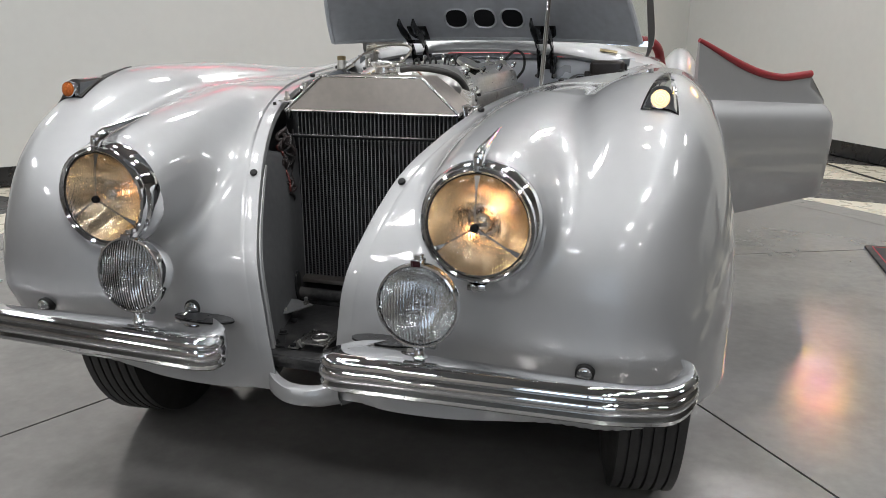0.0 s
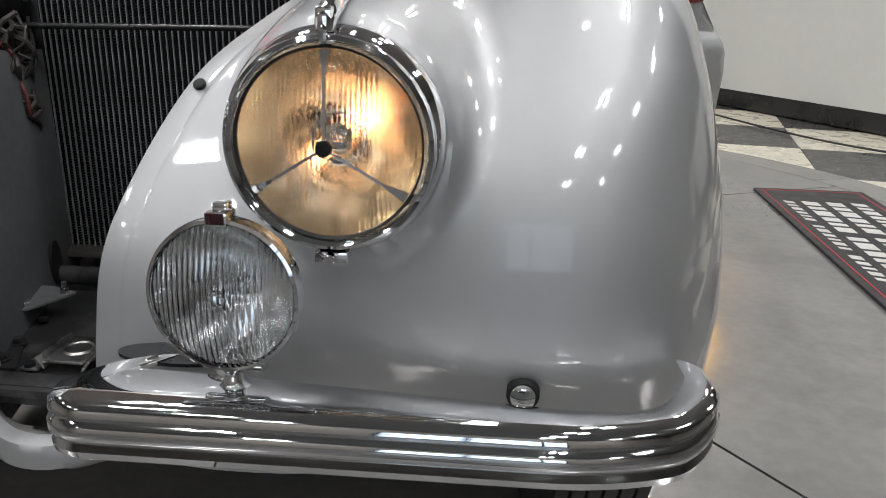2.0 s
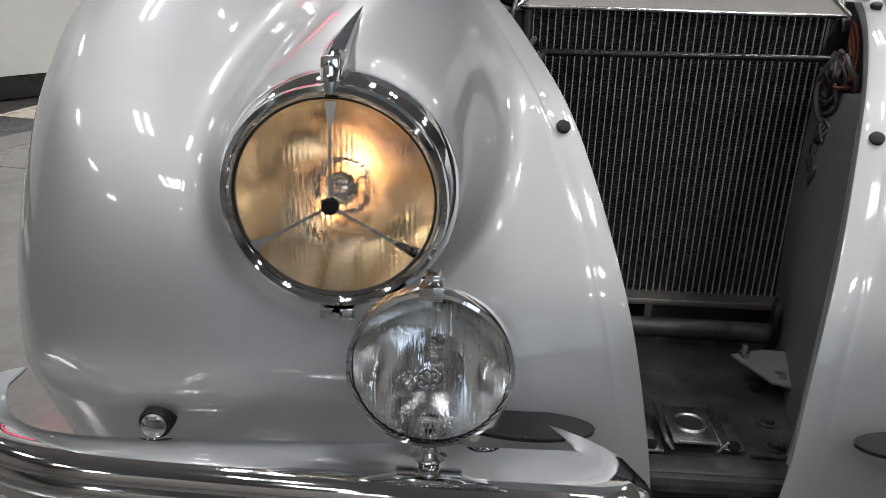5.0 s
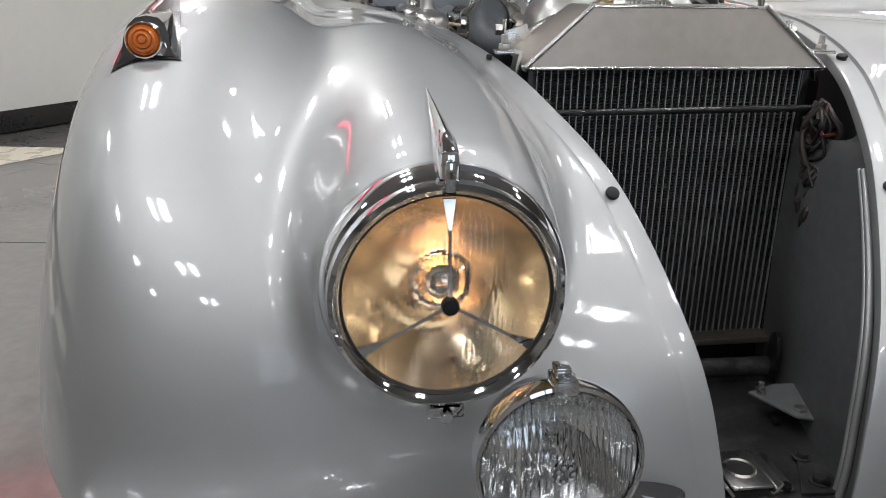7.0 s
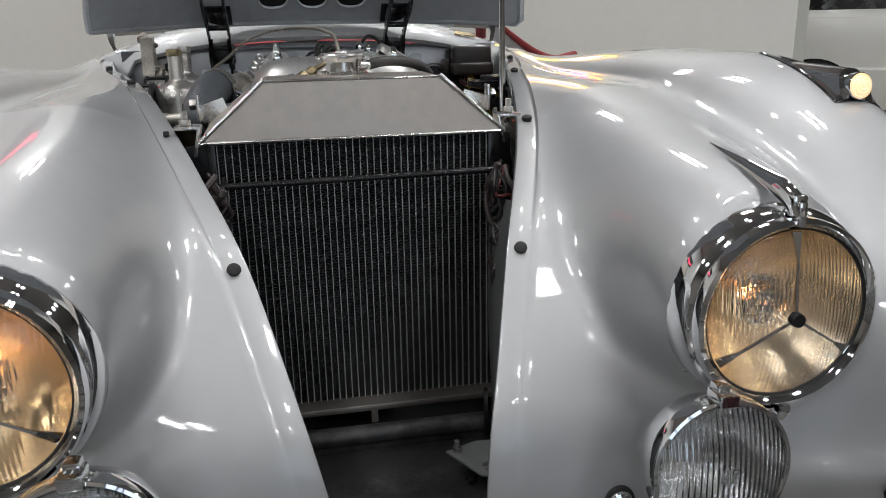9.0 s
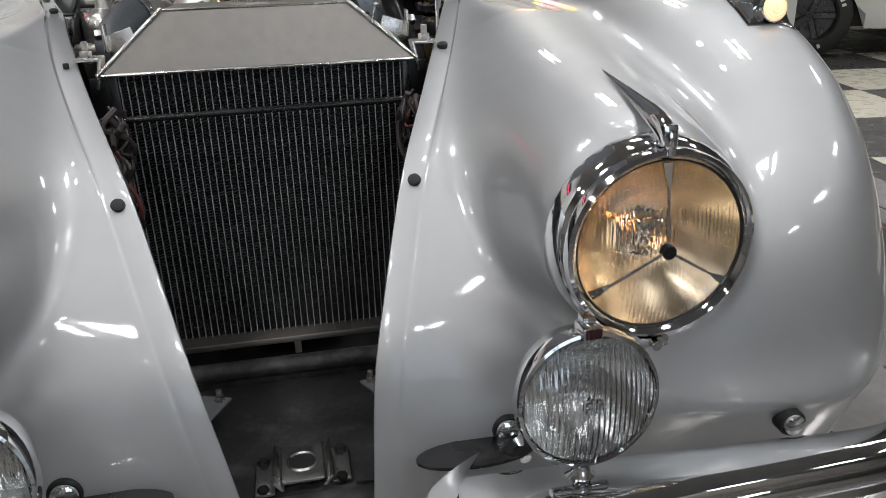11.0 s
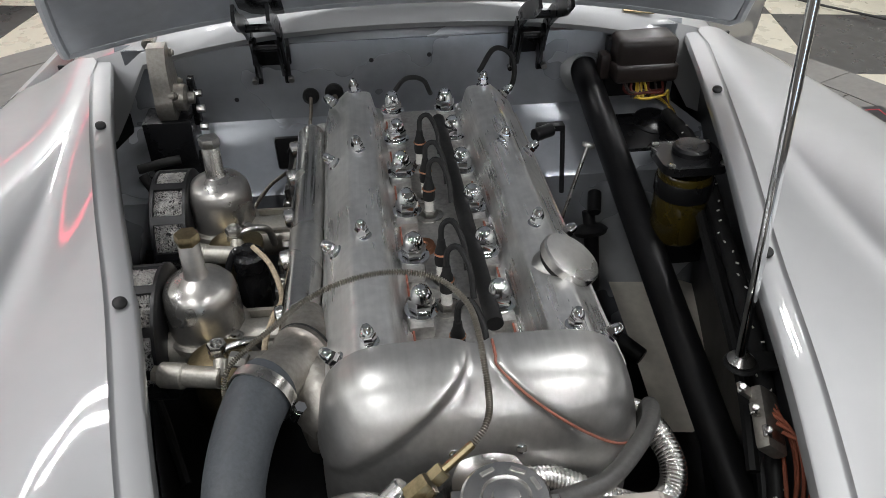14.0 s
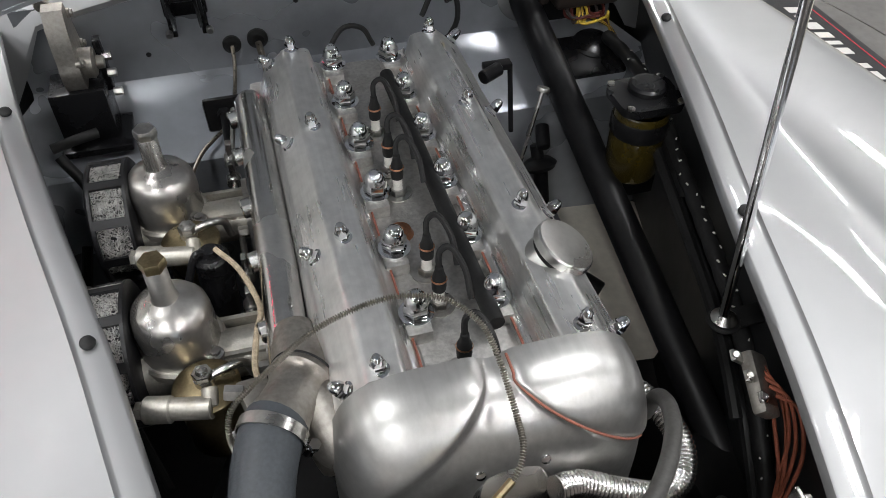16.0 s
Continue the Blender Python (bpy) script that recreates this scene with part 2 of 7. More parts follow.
SILVER = material("silver_paint", (0.445, 0.45, 0.455), 0.55, 0.80, coat=1.0, var=0.02, scale=3, rough_var=0.02, bump=0.02, bump_scale=1800)
SILVER_IN = material("silver_inner_panel", (0.24, 0.245, 0.25), 0.42, 0.55, var=0.1, scale=6, stain=(0.12, 0.12, 0.12), stain_amount=0.4, stain_scale=5)
CHROME = material("chrome", (0.80, 0.81, 0.82), 0.05, 1.0, var=0.03, rough_var=0.02)
STEEL = material("worn_steel", (0.5, 0.49, 0.47), 0.3, 1.0, var=0.15, scale=20, stain=(0.2, 0.14, 0.09), stain_amount=0.35, stain_scale=30)
ALU_POLISHED = material("polished_aluminium", (0.70, 0.69, 0.67), 0.25, 1.0, var=0.08, scale=9, rough_var=0.08, bump=0.05, bump_scale=60, stain=(0.4, 0.39, 0.37), stain_amount=0.35, stain_scale=14)
ALU_BRUSHED = material("brushed_aluminium", (0.50, 0.46, 0.42), 0.46, 1.0, var=0.07, scale=5, rough_var=0.06, stain=(0.42, 0.41, 0.4), stain_amount=0.3, stain_scale=6)
ALU_CAST = material("cast_aluminium", (0.52, 0.51, 0.49), 0.46, 0.85, var=0.2, scale=18, bump=0.35, bump_scale=160, stain=(0.14, 0.12, 0.1), stain_amount=0.5, stain_scale=18)
FIN = material("radiator_fin", (0.026, 0.027, 0.028), 0.5, 0.5, var=0.2, scale=30)
FIN_LIGHT = material("radiator_tube", (0.33, 0.335, 0.34), 0.45, 0.6, var=0.2, scale=40)
BLACK = material("black_paint", (0.009, 0.009, 0.010), 0.42, 0.0, spec=0.35, var=0.25, scale=10, bump=0.05, stain=(0.03, 0.028, 0.026), stain_amount=0.35, stain_scale=12)
BLACK_SATIN = material("black_enamel", (0.009, 0.009, 0.010), 0.25, 0.0, var=0.2, scale=12)
RUBBER = material("black_rubber", (0.014, 0.014, 0.014), 0.55, 0.0, spec=0.35, var=0.25, scale=20, bump=0.1)
TYRE = material("tyre_rubber", (0.022, 0.021, 0.02), 0.62, 0.0, var=0.25, scale=14, bump=0.15, bump_scale=200)
HOSE_GREY = material("grey_rubber_hose", (0.055, 0.062, 0.070), 0.55, 0.0, var=0.2, scale=22, bump=0.25, bump_scale=200, stain=(0.10, 0.108, 0.115), stain_amount=0.4, stain_scale=25)
BRASS = material("tarnished_brass", (0.33, 0.27, 0.16), 0.35, 1.0, var=0.2, scale=25, stain=(0.2, 0.15, 0.08), stain_amount=0.5, stain_scale=20)
RED = material("red_leather", (0.26, 0.025, 0.03), 0.45, 0.0, var=0.15, scale=20, bump=0.2, bump_scale=300)
WALL = material("white_wall_paint", (0.60, 0.605, 0.58), 0.55, 0.0, var=0.02, scale=1.2, bump=0.04, bump_scale=90)
CEILING_PAINT = material("ceiling_paint", (0.28, 0.28, 0.28), 0.8, 0.0, var=0.03, scale=2)
BASE_BLACK = material("black_baseboard_vinyl", (0.015, 0.015, 0.016), 0.3, 0.0, var=0.2, scale=6)
DISC = material("turntable_metal_paint", (0.285, 0.276, 0.266), 0.15, 0.4, var=0.1, scale=2.5, rough_var=0.08, bump=0.03, bump_scale=40, stain=(0.17, 0.165, 0.158), stain_amount=0.5, stain_scale=2.2)
TILE_WHITE = material("cream_tile", (0.62, 0.585, 0.48), 0.3, 0.0, var=0.06, scale=9, stain=(0.45, 0.41, 0.33), stain_amount=0.3, stain_scale=14)
TILE_BLACK = material("charcoal_tile", (0.062, 0.06, 0.058), 0.32, 0.0, var=0.12, scale=9)
ALU_COVER = material("buffed_aluminium", (0.84, 0.835, 0.82), 0.31, 0.86, var=0.10, scale=7, rough_var=0.08, bump=0.06, bump_scale=70, stain=(0.5, 0.49, 0.47), stain_amount=0.35, stain_scale=11, streak=0.07)
COIL = material("coiled_wire", (0.36, 0.34, 0.30), 0.35, 0.9, var=0.2, scale=40)
ALU_CHAIN = material("polished_chain_cover", (0.51, 0.505, 0.49), 0.36, 0.86, var=0.08, scale=8, rough_var=0.05, stain=(0.45, 0.44, 0.42), stain_amount=0.10, stain_scale=12, streak=0.02)
WALL_GREY = material("grey_wall_paint", (0.24, 0.222, 0.20), 0.6, 0.0, var=0.04, scale=1.5, bump=0.04, bump_scale=90)
APRON = material("grimy_dark_metal", (0.030, 0.030, 0.031), 0.4, 0.2, var=0.35, scale=14, bump=0.1, stain=(0.13, 0.125, 0.12), stain_amount=0.45, stain_scale=16)
BAY_DARK = material("dark_bay_paint", (0.02, 0.021, 0.022), 0.38, 0.1, var=0.2, scale=5, stain=(0.07, 0.068, 0.065), stain_amount=0.4, stain_scale=6)
BELL_ALU = material("buffed_bell_aluminium", (0.50, 0.485, 0.46), 0.30, 0.92, var=0.1, scale=14, rough_var=0.08, bump=0.04, bump_scale=90, stain=(0.36, 0.35, 0.33), stain_amount=0.4, stain_scale=18)
CAST_STAINED = material("stained_casting", (0.34, 0.32, 0.29), 0.42, 0.85, var=0.2, scale=16, bump=0.25, bump_scale=150, stain=(0.13, 0.10, 0.075), stain_amount=0.5, stain_scale=14)

# ---- the room ----
F = -0.165         # height of the show floor; the car's own zero is at its lamps
WC = (0.65, 8.95)   # corner of the two white walls behind the car
DISC_C, DISC_R, RING_R = (-0.14, 2.19), 2.46, 2.72


def wall(name, a, b, h=4.2, t=0.15, label="white painted showroom wall", mat=None):
    a, b = Vector((*a, 0)), Vector((*b, 0))
    d = (b - a).normalized()
    side = Vector((d.y, -d.x, 0))
    bm = BM()
    prism(bm, [(0, 0), ((b - a).length, 0), ((b - a).length, t), (0, t)], h, Matrix.Translation((a.x, a.y, F)) @ Matrix(((d.x, -d.y, 0, 0), (d.y, d.x, 0, 0), (0, 0, 1, 0), (0, 0, 0, 1))))
    return tagged(part(name, bm, mat or WALL, smooth=False), label, "wall", kind="structure")


def skirting(name, a, b, off):
    a, b = Vector((*a, 0)), Vector((*b, 0))
    d = (b - a).normalized()
    n = Vector((-d.y, d.x, 0)) * off
    bm = BM()
    sweep(bm, [a + n + V(0, 0, F), b + n + V(0, 0, F)], [(0, 0), (0.012, 0), (0.012, 0.125), (0.008, 0.135), (0, 0.138)])
    return tagged(part(name, bm, BASE_BLACK), "glossy black vinyl baseboard along a white wall", "baseboard", kind="structure")


RW_END = (3.395, 4.235)
wall("wall_east", RW_END, WC, t=-0.18)
wall("wall_west", WC, (-5.2, 1.4), t=-0.18)
skirting("baseboard_east", RW_END, WC, 0.004)
skirting("baseboard_west", WC, (-5.2, 1.4), 0.004)
wall("wall_south", (-7.5, -7.0), (9.5, -7.0), t=-0.15, label="grey painted showroom wall", mat=WALL_GREY)
wall("wall_far_west", (-7.5, 1.6), (-7.5, -7.0), t=-0.15, label="grey painted showroom wall", mat=WALL_GREY)
wall("wall_far_east", (9.5, -7.0), (9.5, 12.0), t=-0.15, label="grey painted showroom wall", mat=WALL_GREY)
wall("wall_north", (9.5, 11.0), (0.9, 11.0), t=-0.15)
wall("wall_west_return", (-5.2, 1.4), (-7.5, 1.6), t=-0.15)
bm = BM()
box(bm, (1.0, 2.0, F + 4.25), (18, 19, 0.1))
tagged(part("ceiling", bm, CEILING_PAINT, smooth=False), "plain grey showroom ceiling", "ceiling", kind="structure")

# floor slab under the tiles
bm = BM()
box(bm, (1.0, 2.0, F - 0.0735), (18, 19, 0.1))
floor = tagged(part("floor", bm, TILE_BLACK, smooth=False), "cream and charcoal chequered tile floor", "floor", kind="structure")

# turntable: sheet-metal sectors round the middle, with a sloped rim
SEAMS = [-113, -52, 25, 100, 172]


def sector(a0, a1, r0, r1, z0, z1, gap=0.004, n=26):
    bm = BM()
    rows = []
    for r, z in ((r0, z0), (r1, z1)):
        rows.append([Vector((DISC_C[0] + r * math.cos(radians(a0 + (a1 - a0) * k / n)), DISC_C[1] + r * math.sin(radians(a0 + (a1 - a0) * k / n)), z)) for k in range(n + 1)])
    da = Vector((math.cos(radians(a0 + 90)), math.sin(radians(a0 + 90)), 0)) * gap
    db = Vector((math.cos(radians(a1 - 90)), math.sin(radians(a1 - 90)), 0)) * gap
    for row in rows:
        row[0] += da
        row[-1] += db
    top = sheet(bm, rows)
    ret = bmesh.ops.extrude_face_region(bm, geom=bm.faces[:])
    for v in [g for g in ret["geom"] if isinstance(g, bmesh.types.BMVert)]:
        v.co.z -= 0.012
    return bm


turntable = thing("turntable", "round grey metal show turntable with radial joints", "turntable", kind="structure")
for a0, a1 in zip(SEAMS, SEAMS[1:] + [SEAMS[0] + 360]):
    part("panel", sector(a0, a1, 0.02, DISC_R, F, F), DISC, turntable, smooth=False)
for k in range(16):
    part("rim_plate", sector(k * 22.5 + 6, k * 22.5 + 28.5, DISC_R + 0.012, RING_R, F - 0.001, F - 0.009, gap=0.002, n=6), DISC, turntable, smooth=False)

# ---- chequered tiles, laid askew to the walls ----
TS, TA = 0.85, radians(-10)
ex, ey = Vector((math.cos(TA), math.sin(TA), 0)), Vector((-math.sin(TA), math.cos(TA), 0))


def tile_mesh(name, mat):
    bm = BM()
    box(bm, (0, 0, -0.006), (TS - 0.003, TS - 0.003, 0.010), bevel=0.0008, seg=1)
    me = bpy.data.meshes.new(name)
    bm.to_mesh(me)
    bm.free()
    me.materials.append(mat)
    return me


T_MESH = (tile_mesh("tile_cream", TILE_WHITE), tile_mesh("tile_charcoal", TILE_BLACK))
T0 = Vector((2.26, 4.34, 0))
for i in range(-12, 9):
    for j in range(-15, 8):
        c = T0 + ex * (TS * (i + 0.5)) + ey * (TS * (j + 0.5))
        r = (Vector((c.x - DISC_C[0], c.y - DISC_C[1], 0))).length
        if r < DISC_R - 0.35 or c.y < 0.9 or c.x < -6.9 or c.x > 8.5 or c.y > 8.6:
            continue
        o = new("tile", T_MESH[(i + j) % 2])
        o.parent = floor
        o.location = (c.x, c.y, F - 0.0125)
        o.rotation_euler = (0, 0, TA)

# black mat with pale lettering, kept as bars
MAT_RUBBER = material("black_mat", (0.028, 0.028, 0.030), 0.6, 0.0, var=0.2, scale=12, bump=0.2, bump_scale=300)
MAT_INK = material("white_mat_print", (0.62, 0.61, 0.58), 0.6, 0.0, var=0.05)
MAT_RED = material("red_mat_print", (0.5, 0.03, 0.05), 0.6, 0.0, var=0.05)
mx, my = Vector((1, 0, 0)), Vector((0, 1, 0))
M0 = Vector((1.655, 3.08, F + 0.001))
mm = Matrix(((mx.x, -my.x, 0, M0.x), (mx.y, -my.y, 0, M0.y), (0, 0, 1, M0.z), (0, 0, 0, 1)))
bm = BM()
prism(bm, rounded(0.5, 1.8, 0.01, 3, 0.25, 0.9), 0.011, mm)
mat_ob = tagged(part("floor_mat", bm, MAT_RUBBER, smooth=False), "black floor mat with white print on the turntable", "mat")
bm = BM()
UP6 = Matrix.Translation((0, 0, 0.0112))
for x0, w, L0, n in ((0.39, 0.058, 0.046, 15), (0.285, 0.066, 0.064, 11), (0.18, 0.066, 0.064, 11), (0.09, 0.040, 0.036, 17)):
    yy = 0.24
    for j in range(n):
        L = L0 * (1.0, 0.7, 1.2, 0.9, 0.6)[j % 5]
        prism(bm, [(x0 - w / 2, yy), (x0 + w / 2, yy + 0.014), (x0 + w / 2, yy + L + 0.014), (x0 - w / 2, yy + L)], 0.0012, mm @ UP6)
        yy += L + (0.026 if j % 6 != 5 else 0.07)
pieces("print_bar", bm, MAT_INK, mat_ob, smooth=False)
bm = BM()
for a0, a1, b0, b1 in ((0.03, 0.035, 0.03, 1.77), (0.465, 0.47, 0.03, 1.77), (0.037, 0.463, 0.03, 0.035), (0.037, 0.463, 1.765, 1.77)):
    prism(bm, [(a0, b0), (a1, b0), (a1, b1), (a0, b1)], 0.001, mm @ UP6)
pieces("red_line", bm, MAT_RED, mat_ob, smooth=False)

# cable coil on the wall and a loose cable on the floor
CABLE = material("black_cable", (0.015, 0.015, 0.015), 0.45, 0.0)
wd = (Vector((*WC, 0)) - Vector((*RW_END, 0))).normalized()
wn = Vector((-wd.y, wd.x, 0))
if wn.y > 0:
    wn = -wn
cc = Vector((*RW_END, 0)) + wd * 1.42 + wn * 0.05
bm = BM()
for k in range(4):
    pts = []
    for a in range(0, 370, 30):
        t = radians(a)
        pts.append(cc + wd * (0.05 * math.cos(t) + 0.012 * k) + wn * (0.012 * k) + V(0, 0, 1.36 + 0.085 * math.sin(t)))
    tube(bm, pts, 0.006, 6)
tagged(part("cable_coil", bm, CABLE), "black cable coiled on a hook on the white wall", "cable")
bm = BM()
box(bm, cc - wn * 0.03 + V(0, 0, 1.44), (0.10, 0.05, 0.05), bevel=0.006)
tagged(part("wall_socket_box", bm, CABLE), "small black junction box on the white wall", "junction box")
bm = BM()
tube(bm, [(3.3, 3.3, F + 0.006), (2.9, 4.0, F + 0.006), (2.5, 4.5, F + 0.006), (2.2, 5.1, F + 0.006), (1.9, 5.9, F + 0.006), (1.75, 6.4, F + 0.006)], 0.007, 8, steps=40)
tagged(part("floor_cable", bm, CABLE), "black cable lying on the chequered tiles", "cable")

# daylight through a wide window behind the viewer
SKY = glow("bright_sky_backdrop", (0.74, 0.86, 1.0), 1.2)
bm = BM()
box(bm, (0.9, -6.99, F + 1.45), (2.6, 0.01, 2.1))
tagged(part("backdrop", bm, SKY, smooth=False), "pale blue daylight outside the window", "backdrop", kind="structure")
win = thing("window_1", "wide dark-framed showroom window", "window", kind="structure")
bm = BM()
for x in (-0.42, 0.46, 1.34, 2.22):
    box(bm, (x, -6.95, F + 1.45), (0.07, 0.07, 2.2), bevel=0.004)
for z in (0.37, 1.6, 2.53):
    box(bm, (0.9, -6.952, F + z), (2.71, 0.06, 0.06), bevel=0.004)
pieces("window_frame", bm, BASE_BLACK, win)

# neon signs high on the two walls, seen in the paint
NEON_Y, NEON_R, NEON_B = glow("yellow_neon", (1.0, 0.62, 0.05), 13.0), glow("red_neon", (1.0, 0.03, 0.10), 11.0), glow("blue_neon", (0.05, 0.2, 1.0), 11.0)


def sign(name, p, along_wall, out, label, kindof):
    root = thing(name, label, "neon sign")
    W = Matrix(((along_wall.x, 0, out.x, p.x), (along_wall.y, 0, out.y, p.y), (0, 1, 0, p.z), (0, 0, 0, 1)))
    bm = BM()
    W = W @ Matrix.Scale(0.46 if kindof else 0.9, 4)
    prism(bm, rounded(1.5, 0.95, 0.3, 8) if kindof else rounded(3.0, 0.6, 0.1, 4, -0.65, 0.0), 0.04, W)
    part("back_panel", bm, BASE_BLACK, root)
    if kindof:
        bm = BM()
        tube(bm, [W @ V(x, y, 0.07) for x, y in rounded(1.35, 0.8, 0.3, 6)] + [W @ V(0.675, 0.1, 0.07)], 0.025, 8, steps=80)
        part("neon_outline", bm, NEON_Y, root)
        bm = BM()
        prism(bm, rounded(1.15, 0.22, 0.1, 5, 0.0, 0.17), 0.03, W @ Matrix.Translation((0, 0, 0.05)))
        part("red_field", bm, NEON_R, root)
        bm = BM()
        prism(bm, rounded(0.95, 0.2, 0.1, 5, 0.05, -0.15), 0.03, W @ Matrix.Translation((0, 0, 0.05)))
        part("blue_field", bm, NEON_B, root)
    else:
        bm = BM()
        tube(bm, [W @ V(x, y, 0.07) for x, y in ((-1.9, -0.10), (-1.2, -0.16), (-0.5, 0.02), (0.0, 0.06), (0.45, 0.02), (0.62, 0.16))], 0.022, 8, steps=70)
        part("neon_tube", bm, NEON_R, root)


sign("neon_sign", Vector((*RW_END, 0)) + wd * 2.42 + wn * 0.02 + V(0, 0, 2.0), wd, wn, "oval wall sign with yellow outline, red and blue light", True)
ww = (Vector((*WC, 0)) - Vector((-5.2, 1.4, 0))).normalized()
wn2 = Vector((ww.y, -ww.x, 0))
sign("neon_sign", Vector((-5.2, 1.4, 0)) + ww * 4.6 + wn2 * 0.02 + V(0, 0, 2.55), ww, wn2, "wall sign with a bent red light tube", False)

# ---- the car: body ----
car = thing("sports_car", "silver vintage open two-seater sports car with raised bonnet and red trim", "car")

# middle line of the flange round the bonnet and grille opening
RIM = [(0.082, 0.064, 0.160), (0.074, 0.052, 0.215), (0.092, 0.058, 0.33), (0.122, 0.092, 0.46), (0.172, 0.213, 0.603), (0.222, 0.345, 0.679), (0.268, 0.488, 0.727), (0.325, 0.70, 0.760), (0.382, 0.93, 0.773), (0.445, 1.15, 0.778), (0.505, 1.376, 0.780), (0.545, 1.56, 0.79), (0.557, 1.625, 0.794)]


def ssmin(a, b, k):
    h = np.clip(0.5 + 0.5 * (b - a) / k, 0, 1)
    return b + (a - b) * h - k * h * (1 - h)


def wing_field(p):
    """Below zero inside the wing: the fender, the nose and the lamp nacelle, melted into one another."""
    x, y, z = p[:, 0], p[:, 1], p[:, 2]
    up = np.maximum(z - 0.34, 0)
    lo = np.maximum(0.34 - z, 0)
    # fender
    k = np.clip((z - 0.50) / 0.20, 0, 1)
    k = k * k * (3 - 2 * k)
    dx = x - 0.60 - 0.07 * k
    ax = np.where(dx > 0, (np.abs(dx) / (0.250 - 0.07 * k)) ** (2.5 - 0.4 * k), (np.abs(dx) / (0.33 - 0.05 * k)) ** 2.5)
    hz = 0.475 - 0.07 * np.clip((y - 0.75) / 0.9, 0, 1) ** 1.5
    s = ax + (up / hz) ** 2.3 + (np.maximum(0.58 - y, 0) / (0.575 - 0.5 * lo)) ** (2.2 + 1.1 * np.clip((0.66 - z) / 0.3, 0, 1))
    fa = (np.maximum(s, 1e-9) ** (1 / 2.3) - 1) * 0.26
    # nose and bonnet side
    s = (np.maximum(0.90 - y, 0) / 0.855) ** 2.5 + (np.maximum(z - 0.20, 0) / 0.578) ** 2.5 + (np.abs(x) / 0.62) ** 6
    fb = (np.maximum(s, 1e-9) ** (1 / 2.5) - 1) * 0.45
    # nacelle behind the head lamp
    t = np.clip((y - 0.022) / 0.5, 0, 1)
    r = 0.108 + 0.016 * np.sqrt(t) + 0.070 * t
    cz = 0.682 + 0.088 * t ** 0.6 - r
    d = np.sqrt((x - 0.392) ** 2 + (z - cz) ** 2)
    fc = np.maximum(d - r, (0.028 - y))
    return ssmin(ssmin(fa, fb, 0.06), fc, 0.048)


def cast(o, d):
    """Walks out along the rays until the field turns positive."""
    lo, out = np.full(len(o), 0.02), np.zeros(len(o), bool)
    for k in np.linspace(0.04, 1.2, 90):
        out |= wing_field(o + d * k) > 0
        lo = np.where(out, lo, k)
    hi = lo + 0.0135
    for _ in range(18):
        mid = (lo + hi) / 2
        ins = wing_field(o + d * mid[:, None]) < 0
        lo, hi = np.where(ins, mid, lo), np.where(ins, hi, mid)
    return o + d * ((lo + hi) / 2)[:, None]


def slerp(a, b, t):
    a, b = a / np.linalg.norm(a), b / np.linalg.norm(b)
    w = math.acos(max(-1, min(1, float(a @ b))))
    return (math.sin((1 - t) * w) * a + math.sin(t * w) * b) / math.sin(w)


def wing_rows(nv=190, nu=130):
    edge = smooth_path(RIM, nv)
    mid = smooth_path([(0.46, 0.05, 0.085), (0.50, 0.0, 0.32), (0.52, 0.05, 0.52), (0.53, 0.16, 0.70), (0.54, 0.36, 0.80), (0.56, 0.62, 0.86), (0.57, 1.0, 0.86), (0.58, 1.625, 0.86)], nv)
    out = smooth_path([(0.84, 0.30, 0.09), (0.84, 0.34, 0.30), (0.80, 0.38, 0.42), (0.80, 0.46, 0.50), (0.80, 0.62, 0.53), (0.80, 0.85, 0.45), (0.80, 1.1, 0.22), (0.80, 1.625, 0.16)], nv)
    rows = []
    for i in range(nv):
        e, m, b = (np.array(q) for q in (edge[i], mid[i], out[i]))
        cy = float(np.clip(e[1] + 0.06, 0.40, 2.0))
        c = np.array((0.46, cy, 0.40))
        e2 = e + np.array((0.017, 0, 0.0))
        d = np.array([slerp(e2 - c, m - c, 2 * u) if u < 0.5 else slerp(m - c, b - c, 2 * u - 1) for u in np.linspace(0, 1, nu)])
        p = cast(np.repeat(c[None], nu, 0), d)
        gap = e2 - p[0]
        w = np.linalg.norm(p - p[0], axis=1)
        p = p + gap * np.exp(-(w / 0.085) ** 2)[:, None]
        # trim the lower edge to one flowing line
        foot = 0.164 + 0.05 * np.clip((np.abs(p[:, 0]) - 0.58) / 0.2, 0, 1) ** 2
        p[:, 2] = np.where(p[:, 1] < 0.45, np.maximum(p[:, 2], foot), p[:, 2])
        rows.append(p)
    return rows


WING = wing_rows()


def uneven(p, s):
    """The two sides are no exact mirror images: the left flange stands further out at its foot."""
    x, y, z = p
    if s > 0:
        k = min(1, max(0, (0.46 - z) / 0.24))
        x += 0.021 * k * k * (3 - 2 * k) * math.exp(-(max(0, x - 0.09) / 0.11) ** 2)
    return Vector((x * s, y, z))


def mirrored(pts, s):
    return [uneven(p, s) for p in pts]


def crest_height(x, y):
    """Height of the wing's outer surface over a point of the plan."""
    lo, hi = 0.5, 0.95
    for _ in range(14):
        mid = (lo + hi) / 2
        lo, hi = (mid, hi) if wing_field(np.array([[abs(x), y, mid]]))[0] < 0 else (lo, mid)
    return lo


